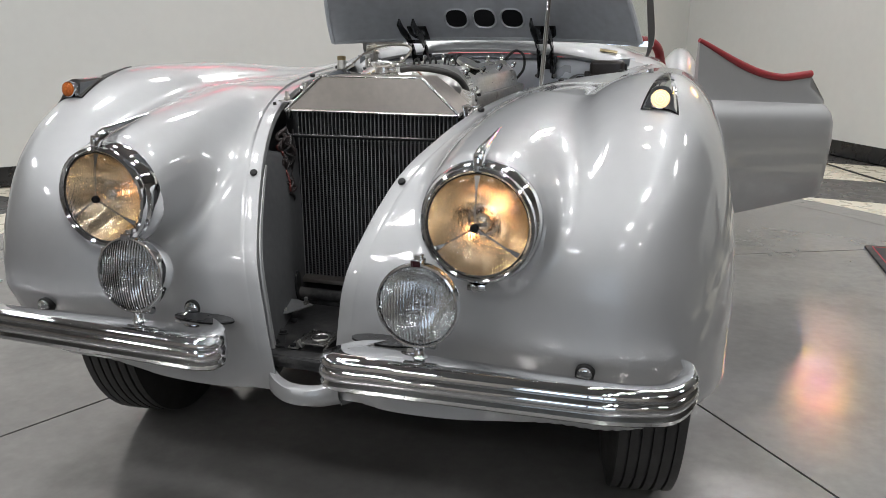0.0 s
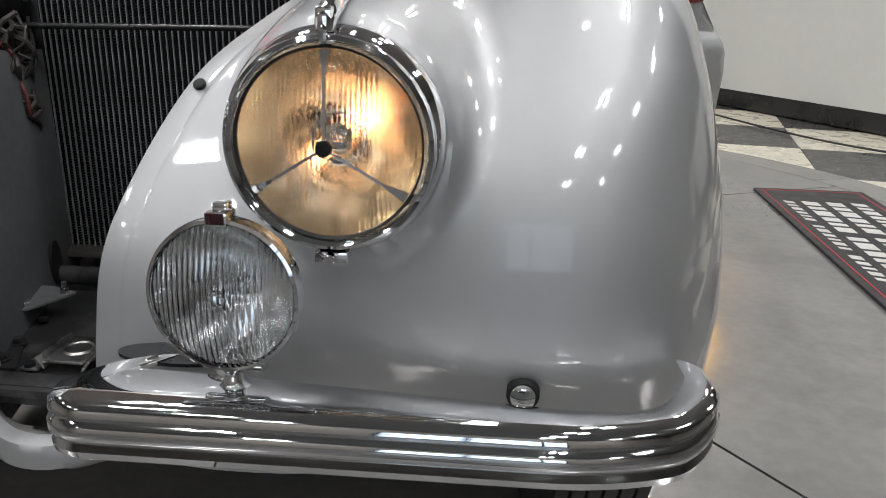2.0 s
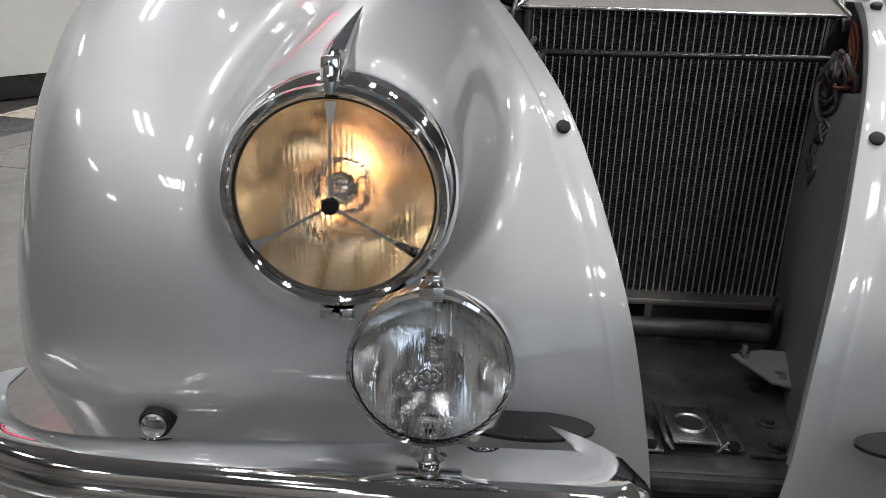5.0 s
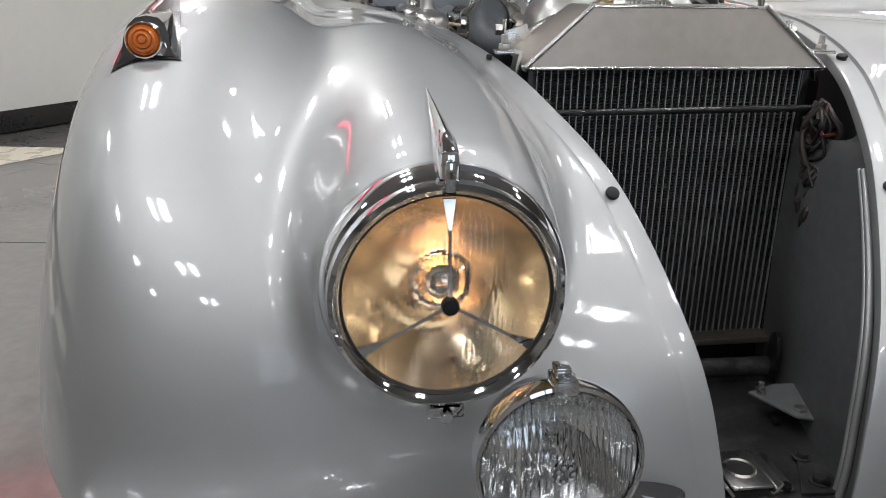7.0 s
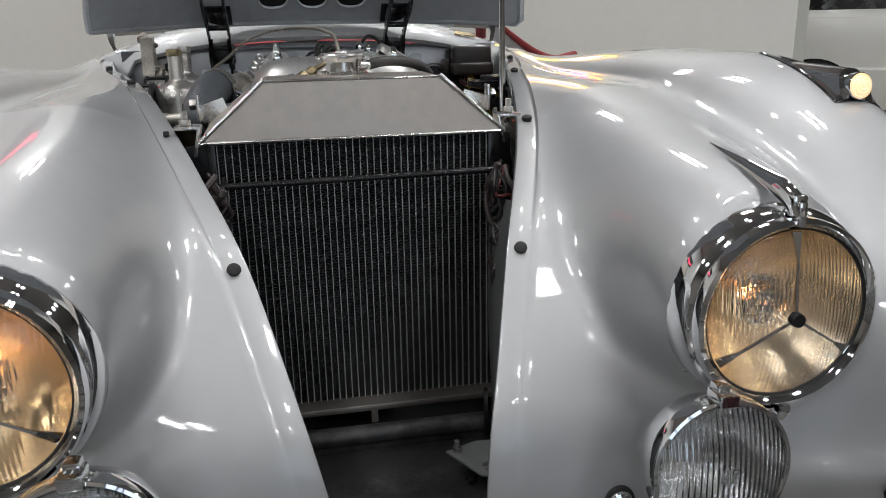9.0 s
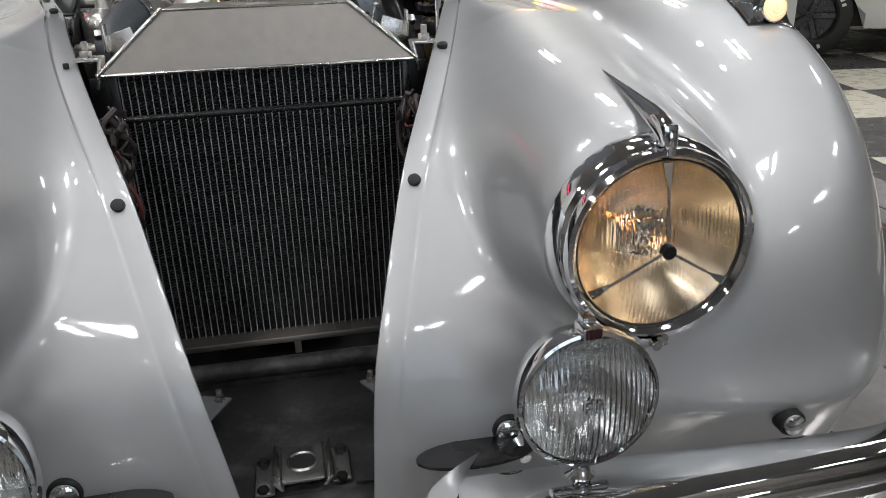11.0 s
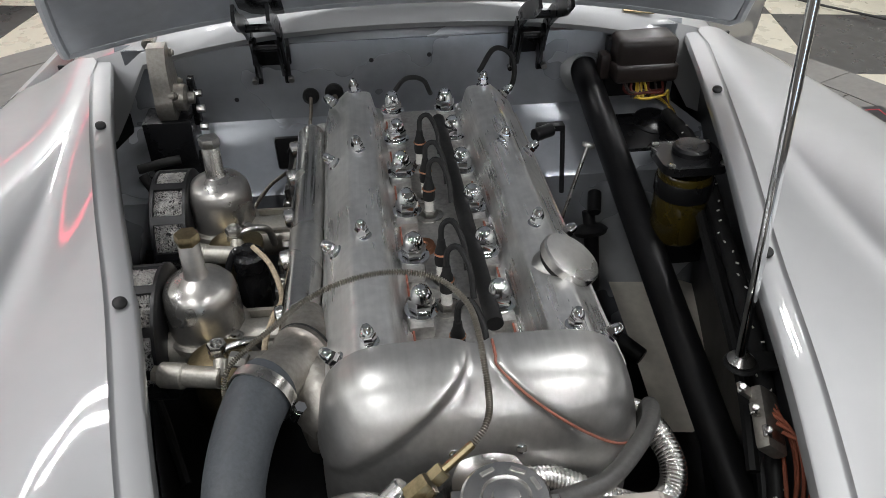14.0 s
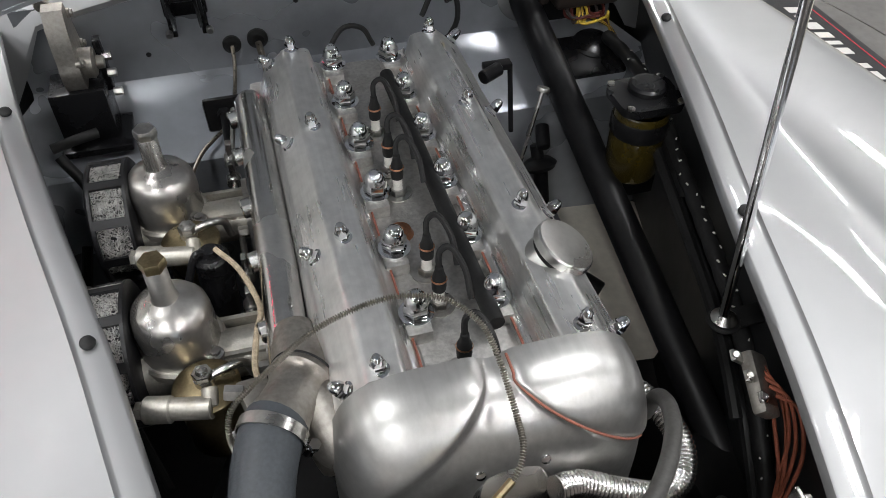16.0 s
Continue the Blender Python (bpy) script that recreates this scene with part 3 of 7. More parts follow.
def front_wing(s):
    side = "left" if s > 0 else "right"
    bm = BM()
    rows = []
    for p in WING:
        e = Vector(p[0])
        inn = Vector((-1, 0, 0))
        q = min(1, max(0, (e.y - 0.06) / 0.3))
        dn = V(0, 0.0042 * (1 - q), -0.0042 * q - 0.0006) * (0.12 + 0.88 * q)
        lip = [e + inn * 0.034 + V(0, 0.006, -0.018), e + inn * 0.034 + dn + V(0, 0.002, -0.006), e + inn * 0.0325 + dn + V(0, 0.0005, -0.0015), e + inn * 0.030 + dn, e + inn * 0.006 + dn, e + inn * 0.0035 + dn * 0.9, e + inn * 0.0015 + dn * 0.45]
        rows.append(mirrored(lip, s) + mirrored(p, s))
    sheet(bm, rows, flip=s > 0)
    # round hole for the head lamp, under its rim
    def off_axis(co):
        return math.hypot(co.x * s - 0.392, co.z - 0.574)

    hole = [f for f in bm.faces if off_axis(f.calc_center_median()) < 0.108 and f.calc_center_median().y < 0.12]
    bmesh.ops.delete(bm, geom=hole, context="FACES")
    ring = [v for v in bm.verts if v.is_boundary and v.co.y < 0.12 and off_axis(v.co) < 0.125]
    for v in ring:
        k = 0.1085 / max(off_axis(v.co), 0.02)
        x, z = 0.392 + (v.co.x * s - 0.392) * k, 0.574 + (v.co.z - 0.574) * k
        lo, hi = -0.04, 0.15
        for _ in range(14):
            y = (lo + hi) / 2
            lo, hi = (lo, y) if wing_field(np.array([[x, y, z]]))[0] < 0 else (y, hi)
        v.co = Vector((s * x, hi, z))
    return part("front_wing", bm, SILVER, car, f"silver metallic {side} front wing", thick=0.0)


for s in (1, -1):
    front_wing(s)

# painted lip that joins the wings under the grille opening
bm = BM()
rows = []
for k in range(41):
    u = -1 + 2 * k / 40
    x = 0.0105 + 0.079 * u
    c = 1 - abs(u) ** 2.2
    f, d = 0.032 * c, 0.013 * c
    rows.append([Vector((x, y, z)) for y, z in ((0.105, 0.165), (0.086 - f, 0.192 - d), (0.074 - f, 0.209 - d), (0.071 - f, 0.2115 - d), (0.054 - f, 0.2095 - d), (0.0505 - f, 0.2075 - d), (0.047 - f, 0.199 - d), (0.046 - f, 0.188 - d), (0.048 - f, 0.174 - d * 0.8), (0.055 - f * 0.8, 0.161 - d * 0.5), (0.068 - f * 0.5, 0.153 - d * 0.2), (0.10, 0.150))])
sheet(bm, rows)
part("grille_lip", bm, SILVER, car, "silver painted lip below the grille opening")

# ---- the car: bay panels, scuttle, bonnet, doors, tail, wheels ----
# grey for the panels inside the nose, with their shade mixed into the colour
SHADOW_GREY = material("shadow_grey_panel", (0.095, 0.097, 0.10), 0.5, 0.1, var=0.15, scale=5, stain=(0.05, 0.05, 0.05), stain_amount=0.4)
BONNET_IN = material("bonnet_underside_paint", (0.48, 0.50, 0.53), 0.42, 0.3, var=0.1, scale=3)
FIRE = material("bulkhead_silver_paint", (0.40, 0.42, 0.45), 0.28, 0.5, var=0.08, scale=3, stain=(0.2, 0.21, 0.23), stain_amount=0.4, stain_scale=4)
CREAM = material("cream_splash_panel", (0.62, 0.58, 0.50), 0.5, 0.0, var=0.1, scale=6)

# inner wing panels under the flange: a painted return, a bead, then the dark panel
for s in (1, -1):
    near, far, bead, bead2 = [], [], [], []
    for p in WING:
        e = Vector(p[0]) + V(-0.031, 0.004, -0.014)
        k = min(1, max(0, (e.y - 0.25) / 0.22))
        k = k * k * (3 - 2 * k)
        front = Vector((max(e.x, 0.19) + 0.016, 0.50, min(e.z, 0.70)))
        down = Vector((e.x + 0.085, e.y + 0.01, 0.12))
        tgt = front.lerp(down, k)
        turn = (e + Vector((0.030, 0.050, 0.0))).lerp(e + Vector((0.040, 0.0, -0.030)), k)
        near.append([uneven(q, s) for q in (e, e.lerp(turn, 0.15), e.lerp(turn, 0.6), turn)])
        far.append([uneven(q, s) for q in (turn.lerp(tgt, t) for t in (0, 0.2, 0.5, 0.8, 1))])
        if e.y < 0.24 and e.z > 0.2:
            bead.append(uneven((turn.x - 0.006, turn.y, turn.z), s))
            bead2.append(uneven((turn.x - 0.002, turn.y + 0.013, turn.z - 0.002), s))
    # return edge and nose panel take the grey that has shade in it
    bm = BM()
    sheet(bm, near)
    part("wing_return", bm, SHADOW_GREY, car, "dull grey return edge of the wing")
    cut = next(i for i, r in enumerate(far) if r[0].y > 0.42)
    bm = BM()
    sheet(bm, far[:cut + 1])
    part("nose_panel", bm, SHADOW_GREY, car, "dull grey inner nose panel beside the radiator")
    far.append([q + V(0, 0.075, 0) for q in far[-1]])
    near.append([q + V(0, 0.075, 0) for q in near[-1]])
    bm = BM()
    sheet(bm, far[cut:])
    part("inner_wing", bm, BAY_DARK, car, "dark inner wing panel")
    bm = BM()
    tube(bm, bead, 0.0052, 10, steps=40)
    part("panel_beading", bm, SILVER, car, "bright painted beading on the nose panel")
    bm = BM()
    tube(bm, bead2, 0.0045, 10, steps=40)
    part("panel_beading", bm, SILVER, car, "bright painted beading on the nose panel")
    bm = BM()
    lathe(bm, [(0, 0.002), (1.0, 0.002), (1.0, -0.004)], Matrix.Translation((0.172 * s, 0.385, 0.288)) @ Vector((-0.978 * s, 0.21, 0.0)).to_track_quat("Z", "Y").to_matrix().to_4x4() @ Matrix.Diagonal((0.020, 0.037, 1.0, 1.0)), 28)
    part("tube_opening", bm, BLACK, car, "dark oval opening where the cross tube passes")

# rubber buffers and screw holes on the flange
for s in (1, -1):
    for x, y, z in ((0.173, 0.213, 0.603), (0.268, 0.488, 0.727), (0.382, 0.93, 0.773), (0.505, 1.376, 0.780)):
        if s < 0 and 0.4 < y < 0.6:
            bm = BM()
            lathe(bm, [(0, 0.0030), (0.0035, 0.0028), (0.0042, 0.0015), (0.0042, -0.004)], Matrix.Translation((x * s, y, z)), 14)
            part("flange_screw", bm, RUBBER, car, "small dark screw in the wing flange")
            continue
        bm = BM()
        d = Vector((-0.1 * s, -0.55 if y < 0.4 else -0.15, 0.6)).normalized()
        at = along((x * s, y, z - 0.004), Vector((x * s, y, z - 0.004)) + d)
        lathe(bm, [(0, 0.009), (0.006, 0.0088), (0.0092, 0.007), (0.010, 0.004), (0.0085, 0.0), (0.0085, -0.004)], at @ Matrix.Scale(0.84, 4), 20)
        part("rubber_buffer", bm, RUBBER, car, "black rubber bonnet buffer")

# bulkhead with its shelf
bm = BM()
W = 0.64
prof = [(1.625, 0.815), (1.62, 0.80), (1.62, 0.655), (1.612, 0.648), (1.47, 0.588), (1.462, 0.578), (1.462, 0.10)]
sheet(bm, [[Vector((x * (0.83 if z > 0.6 else 1.0), y, z)) for y, z in prof] for x in np.linspace(-W, W, 9)])
bulk = part("bulkhead", bm, FIRE, car, "silver painted bulkhead with a stepped shelf")
# added dark sheet, no car part: keeps stray light from leaking past the bulkhead
bm = BM()
box(bm, (0, 1.66, 0.43), (1.30, 0.006, 0.68))
part("light_stop_panel", bm, BAY_DARK, car, "added dark panel behind the bulkhead that stops light leaks", smooth=False)
bm = BM()
for x, z, r in ((-0.19, 0.70, 0.016), (-0.145, 0.705, 0.018)):
    lathe(bm, [(r, 0), (r, 0.006), (r * 0.6, 0.012), (r * 0.4, 0.01), (0, 0.01)], pose(x, 1.62, z, 90, 0, 0), 20)
pieces("grommet", bm, RUBBER, bulk)
bm = BM()
for x, z in ((-0.07, 0.765), (0.04, 0.77), (-0.33, 0.70)):
    lathe(bm, [(0.0045, 0), (0.0045, 0.0008), (0, 0.0008)], pose(x, 1.6195, z, 90, 0, 0), 10)
pieces("bolt_hole", bm, BLACK, bulk)


def arch(x, top=0.878):
    return top - 0.30 * abs(x) ** 2.4 - 0.9 * max(0, abs(x) - 0.44) ** 2


# scuttle with the drip channel round the rear of the opening
bm = BM()
rows = []
for k in range(41):
    x = -0.80 + 1.6 * k / 40
    a = abs(x)
    inside = a < 0.535
    z0 = arch(min(a, 0.535)) - 5.0 * max(0, a - 0.535) ** 2
    drop = 0.046 if a < 0.50 else min(0.16, 0.046 + 3.0 * (a - 0.50))
    y0 = 1.60
    rows.append([Vector((x, y0 + 0.010, z0 - drop)), Vector((x, y0 - 0.004, z0 - drop)), Vector((x, y0 - 0.006, z0 - drop * 0.8)), Vector((x, y0 + 0.004, z0 - drop * 0.35)), Vector((x, y0 + 0.02, z0 - 0.003)), Vector((x, y0 + 0.05, z0 + 0.004)), Vector((x, y0 + 0.20, z0 + 0.018)), Vector((x, y0 + 0.36, z0 + 0.02)), Vector((x, y0 + 0.40, z0 - 0.03))])
sheet(bm, rows)
part("scuttle", bm, SILVER, car, "silver scuttle panel in front of the windscreen")
bm = BM()
rows = []
for k in range(31):
    x = -0.515 + 1.03 * k / 30
    rows.append([Vector((x, 1.625, 0.808)), Vector((x, 1.607, 0.809)), Vector((x, 1.603, 0.812)), Vector((x, 1.612, arch(x) - 0.05))])
sheet(bm, rows)
part("drip_channel", bm, FIRE, car)
bm = BM()
box(bm, (0.439, 1.617, arch(0.439) + 0.0015), (0.062, 0.003, 0.013), rot=(-52, 8, 0), bevel=0.001)
part("chassis_plate", bm, BRASS, car, "small stamped maker's plate, unreadable")
bm = BM()
for k in range(7):
    box(bm, (0.416 + 0.0075 * k, 1.6158, arch(0.439) + 0.0046 - 0.0011 * k), (0.004, 0.001, 0.006), rot=(-52, 8, 0))
pieces("plate_bar", bm, BLACK, car, smooth=False)

# windscreen: two flat panes in a chromed frame
GLASS = glass("window_glass", (0.93, 0.98, 0.95), 0.0)
screen = BM()
for s in (1, -1):
    sweep(screen, smooth_path([(0.556 * s, 1.775, 0.800), (0.571 * s, 1.80, 0.845), (0.572 * s, 1.83, 0.90), (0.552 * s, 1.90, 1.05), (0.532 * s, 1.975, 1.20)], 14), [(-0.012, -0.016), (-0.012, 0.01), (0, 0.018), (0.012, 0.01), (0.012, -0.016)], up=(0, 1, 0), scale=lambda u: (1.25 - 0.5 * u) * min(1.0, 0.2 + 3.2 * u))
rod(screen, (0, 1.78, 0.885), (0, 1.95, 1.215), 0.009)
for s in (1, -1):
    sweep(screen, [V(0, 1.785, 0.888), V(0.57 * s, 1.81, 0.86)], [(-0.008, -0.01), (-0.008, 0.01), (0.008, 0.01), (0.008, -0.01)])
    sweep(screen, [V(0, 1.95, 1.215), V(0.535 * s, 1.97, 1.20)], [(-0.006, -0.006), (-0.006, 0.006), (0.006, 0.006), (0.006, -0.006)])
screen = part("windscreen_frame", screen, CHROME, car, "chromed split windscreen frame")
for s in (1, -1):
    bm = BM()
    a, b, c, d = V(0.006 * s, 1.787, 0.89), V(0.568 * s, 1.815, 0.868), V(0.534 * s, 1.968, 1.198), V(0.006 * s, 1.948, 1.212)
    n = V(0, 0.004, -0.002)
    lo, hi = [bm.verts.new(q) for q in (a, b, c, d)], [bm.verts.new(q + n) for q in (a, b, c, d)]
    bm.faces.new(lo)
    bm.faces.new(hi[::-1])
    for k in range(4):
        bm.faces.new((lo[k], lo[(k + 1) % 4], hi[(k + 1) % 4], hi[k]))
    g = part("pane", bm, GLASS, screen, smooth=False)
    g.visible_shadow = False

# bonnet, raised on its hinges
HB, TILT_B = Vector((0, 1.612, 0.886)), radians(45)
UP_B = Vector((0, -math.cos(TILT_B), math.sin(TILT_B)))
OUT_B = Vector((0, math.sin(TILT_B), math.cos(TILT_B)))


def bonnet_point(u, v, off=0.0):
    """u: -1..1 across; v: 0..1 from the hinge edge to the nose."""
    w = 0.555 - 0.39 * v ** 1.3
    rear = 0.095 * abs(u) ** 2.3 * (1 - v)
    bulge = -0.118 * abs(u) ** 2.3 * (1 - 0.4 * v) + 0.05 * math.sin(math.pi * min(v * 0.9, 1)) * (1 - u * u)
    curl = -0.30 * max(0, v - 0.55) ** 2
    return HB + Vector((u * w, 0, 0)) + UP_B * (1.25 * v + rear) + OUT_B * (bulge + curl + off)


bm = BM()
sheet(bm, [[bonnet_point(-1 + 2 * i / 40, j / 36) for i in range(41)] for j in range(37)])
bonnet = part("bonnet", bm, SILVER, car, "raised silver bonnet showing its grey underside", thick=0.0)
bm = BM()
sheet(bm, [[bonnet_point((-1 + 2 * i / 40) * 0.985, 0.006 + 0.985 * j / 36, -0.012) for i in range(41)] for j in range(37)], flip=True)
part("inner_skin", bm, BONNET_IN, bonnet, "dark grey painted underside")
bm = BM()
edge_pts = [bonnet_point(-1 + 2 * i / 30, 0.0, -0.006) for i in range(31)] + [bonnet_point(1, j / 24, -0.006) for j in range(1, 25)] + [bonnet_point(1 - 2 * i / 12, 1.0, -0.006) for i in range(1, 13)] + [bonnet_point(-1, 1 - j / 24, -0.006) for j in range(1, 25)]
tube(bm, edge_pts, 0.009, 8, steps=150)
part("rolled_edge", bm, BONNET_IN, bonnet)
for k, x in enumerate((-0.105, 0.0, 0.105)):
    u0 = x / 0.55
    bm = BM()
    pts = []
    for a in range(28):
        ang = 2 * math.pi * a / 28
        pts.append((u0 + 0.085 * math.copysign(abs(math.cos(ang)) ** 0.8, math.cos(ang)), 0.075 + 0.036 * math.copysign(abs(math.sin(ang)) ** 0.8, math.sin(ang))))
    o = [bm.verts.new(bonnet_point(u, v, -0.0135)) for u, v in pts]
    i1 = [bm.verts.new(bonnet_point(u0 + (u - u0) * 0.9, 0.075 + (v - 0.075) * 0.9, -0.0175)) for u, v in pts]
    i2 = [bm.verts.new(bonnet_point(u0 + (u - u0) * 0.82, 0.075 + (v - 0.075) * 0.82, -0.013)) for u, v in pts]
    for a in range(28):
        b = (a + 1) % 28
        bm.faces.new((o[a], o[b], i1[b], i1[a]))
        bm.faces.new((i1[a], i1[b], i2[b], i2[a]))
    vent = part("oval_vent", bm, BONNET_IN, bonnet, "oval lightening hole")
    bm = BM()
    bm.faces.new([bm.verts.new(bonnet_point(u0 + (u - u0) * 0.83, 0.075 + (v - 0.075) * 0.83, -0.0132)) for u, v in pts])
    part("opening", bm, BLACK, vent)

for x in (-0.252, 0.222):
    bm = BM()
    box(bm, (x, 1.604, 0.80), (0.07, 0.01, 0.055), bevel=0.003)
    hinge = part("bonnet_hinge", bm, BLACK_SATIN, car, "black steel bonnet hinge")
    for dx in (-0.026, 0.026):
        bm = BM()
        sweep(bm, smooth_path([(x + dx, 1.585, 0.79), (x + dx, 1.555, 0.845), (x + dx, 1.50, 0.885), (x + dx, 1.445, 0.908), (x + dx, 1.405, 0.936)], 16), [(-0.003, -0.014), (-0.003, 0.014), (0.003, 0.014), (0.003, -0.014)], up=(0, -0.7, 0.7))
        part("hinge_arm", bm, BLACK_SATIN, hinge)
        bm = BM()
        box(bm, (x + dx, 1.597, 0.765), (0.012, 0.012, 0.05), bevel=0.002)
        part("hinge_foot", bm, BLACK_SATIN, hinge)
        bm = BM()
        box(bm, (x + dx * 0.8, 1.57, 0.80), (0.006, 0.03, 0.075), rot=(28, 0, 0), bevel=0.002)
        part("hinge_link", bm, BLACK_SATIN, hinge)
        bm = BM()
        rod(bm, (x + dx * 1.25, 1.588, 0.752), (x + dx * 1.25, 1.578, 0.750), 0.006, 10)
        part("foot_bolt", bm, STEEL, hinge)
    bm = BM()
    rod(bm, (x - 0.03, 1.53, 0.868), (x + 0.03, 1.53, 0.868), 0.007)
    rod(bm, (x - 0.03, 1.575, 0.815), (x + 0.03, 1.575, 0.815), 0.006)
    pieces("hinge_pin", bm, BLACK_SATIN, hinge)
    bm = BM()
    box(bm, bonnet_point(x / 0.55, 0.03, -0.018), (0.075, 0.07, 0.005), rot=(-40, 0, 0), bevel=0.002)
    part("hinge_plate", bm, BLACK_SATIN, hinge)

# prop rod
bm = BM()
rod(bm, (0.334, 0.851, 0.676), (0.360, 0.982, 1.47), 0.0062, 12)
prop = part("prop_rod", bm, CHROME, car, "bright steel bonnet prop rod")
bm = BM()
lathe(bm, [(0, 0.0), (0.0155, 0.0), (0.017, 0.003), (0.013, 0.007), (0.008, 0.011), (0, 0.011)], Matrix.Translation((0.337, 0.851, 0.670)), 24)
part("foot_cup", bm, STEEL, prop)
bm = BM()
lathe(bm, [(0, -0.005), (0.020, -0.005), (0.0215, -0.002), (0.019, 0.002), (0, 0.003)], Matrix.Translation((0.340, 0.853, 0.666)), 24)
box(bm, (0.368, 0.853, 0.664), (0.06, 0.03, 0.004), bevel=0.001)
part("foot_pad", bm, RUBBER, prop)


def door(s, a, b):
    """A door skin from its hinge a to its free end b, hollow, with a red padded top."""
    a, b = Vector((*a, 0)), Vector((*b, 0))
    d = (b - a).normalized()
    n = Vector((d.y, -d.x, 0)) * s
    L = (b - a).length
    prof = [(-0.02, 0.235), (0.0, 0.235), (0.016, 0.30), (0.030, 0.42), (0.036, 0.54), (0.032, 0.61), (0.018, 0.645), (-0.008, 0.668), (-0.024, 0.676), (-0.028, 0.69)]
    bm = BM()
    rows = []
    for i in range(25):
        u = i / 24
        top = (0.882 if s > 0 else 0.72) - (0.135 if s > 0 else 0.03) * math.sin(min(1, u * 1.25) * math.pi / 2) ** 1.1 + 0.06 * max(0, u - 0.75) ** 1.2
        lift = 0.05 * u
        rr = 0.028 * max(0, (u - 0.93) / 0.07) ** 2
        p = [(q - rr, z + lift * (1 if z < 0.3 else 0.3) - 0.055 * u * (1 if z > 0.5 else 0)) for q, z in prof]
        zl = p[-1][1]
        p += [(-0.030, zl + (top - zl) * 0.5), (-0.034, max(top, zl + 0.01) - 0.012), (-0.042, max(top, zl + 0.01) - 0.012), (-0.05, zl), (-0.05, 0.25 + lift), (-0.03, 0.236 + lift)]
        rows.append([a + d * (L * u * (0.84 if z > 0.70 else 1.0)) + n * q + Vector((0, 0, z)) for q, z in p])
    vs = sheet(bm, rows)
    bm.faces.new(vs[0])
    bm.faces.new(vs[-1][::-1])
    ob = part("door", bm, SILVER, car, f"silver {'left' if s > 0 else 'right'} door standing open")
    bm = BM()
    pts = []
    for i in range(20):
        u = i / 19
        top = (0.882 if s > 0 else 0.72) - (0.135 if s > 0 else 0.03) * math.sin(min(1, u * 1.25) * math.pi / 2) ** 1.1 + 0.06 * max(0, u - 0.75) ** 1.2
        pts.append(a + d * (L * u * 0.84) + n * -0.036 + Vector((0, 0, top - 0.006)))
    if s > 0:
        tube(bm, pts, 0.014, 12, steps=40, scale=lambda u: 0.55 + 0.45 * min(1, u * 2.5))
        part("padded_top", bm, RED, ob, "red leather padded door top")
    return ob


left_door = door(1, (0.795, 1.62), (1.288, 2.06))
left_door.scale, left_door.location = (1.2675,) * 3, (-0.228, 0.3389, -0.2389)
door(-1, (-0.795, 1.62), (-0.80, 2.26))

# cockpit trim and tail
bm = BM()
tube(bm, [(0.50, 1.93, 0.875), (0.565, 1.96, 0.865), (0.592, 2.02, 0.838), (0.606, 2.10, 0.775)], 0.018, 12)
part("cockpit_roll", bm, RED, car, "red leather cockpit roll")
bm = BM()
for s in (1, -1):
    box(bm, (0.27 * s, 2.42, 0.38), (0.46, 0.50, 0.20), bevel=0.06, seg=4)
    box(bm, (0.27 * s, 2.70, 0.60), (0.46, 0.14, 0.42), rot=(-12, 0, 0), bevel=0.05, seg=4)
part("bench_seat", bm, RED, car, "red leather seats")
bm = BM()
rows = []
for j in range(25):
    y = 2.80 + 1.35 * j / 24
    k = j / 24
    w = 0.80 * math.sqrt(max(0.02, 1 - max(0, (k - 0.35) / 0.65) ** 2.2))
    h = 0.74 - 0.45 * k ** 2.0
    rows.append([Vector((w * math.copysign(abs(math.cos(a)) ** 0.7, math.cos(a)), y, 0.12 + (h - 0.02) * max(0, math.sin(a)) ** 0.8)) for a in np.linspace(0, math.pi, 25)])
sheet(bm, rows)
part("tail", bm, SILVER, car, "silver rounded tail")
for s in (1, -1):
    bm = BM()
    rows = []
    for j in range(25):
        k = j / 24
        y = 2.34 + 1.7 * k
        r = math.sin(math.pi * (0.06 + 0.9 * k)) ** 0.75
        rows.append([Vector((s * (0.66 + 0.17 * r * math.cos(a)), y, 0.12 + 0.71 * r * max(0.0, math.sin(a)) ** 0.75)) for a in np.linspace(0, math.pi, 21)])
    sheet(bm, rows)
    part("rear_wing", bm, SILVER, car, "silver rear wing")
bm = BM()
sheet(bm, [[Vector((x, y, 0.10)) for x in (-0.72, 0.72)] for y in (0.5, 2.0, 4.0)])
for s in (1, -1):
    sheet(bm, [[Vector((0.785 * s, y, z)) for z in (0.09, 0.20, 0.30)] for y in (0.98, 1.7, 2.5)])
part("underbody", bm, BLACK, car)


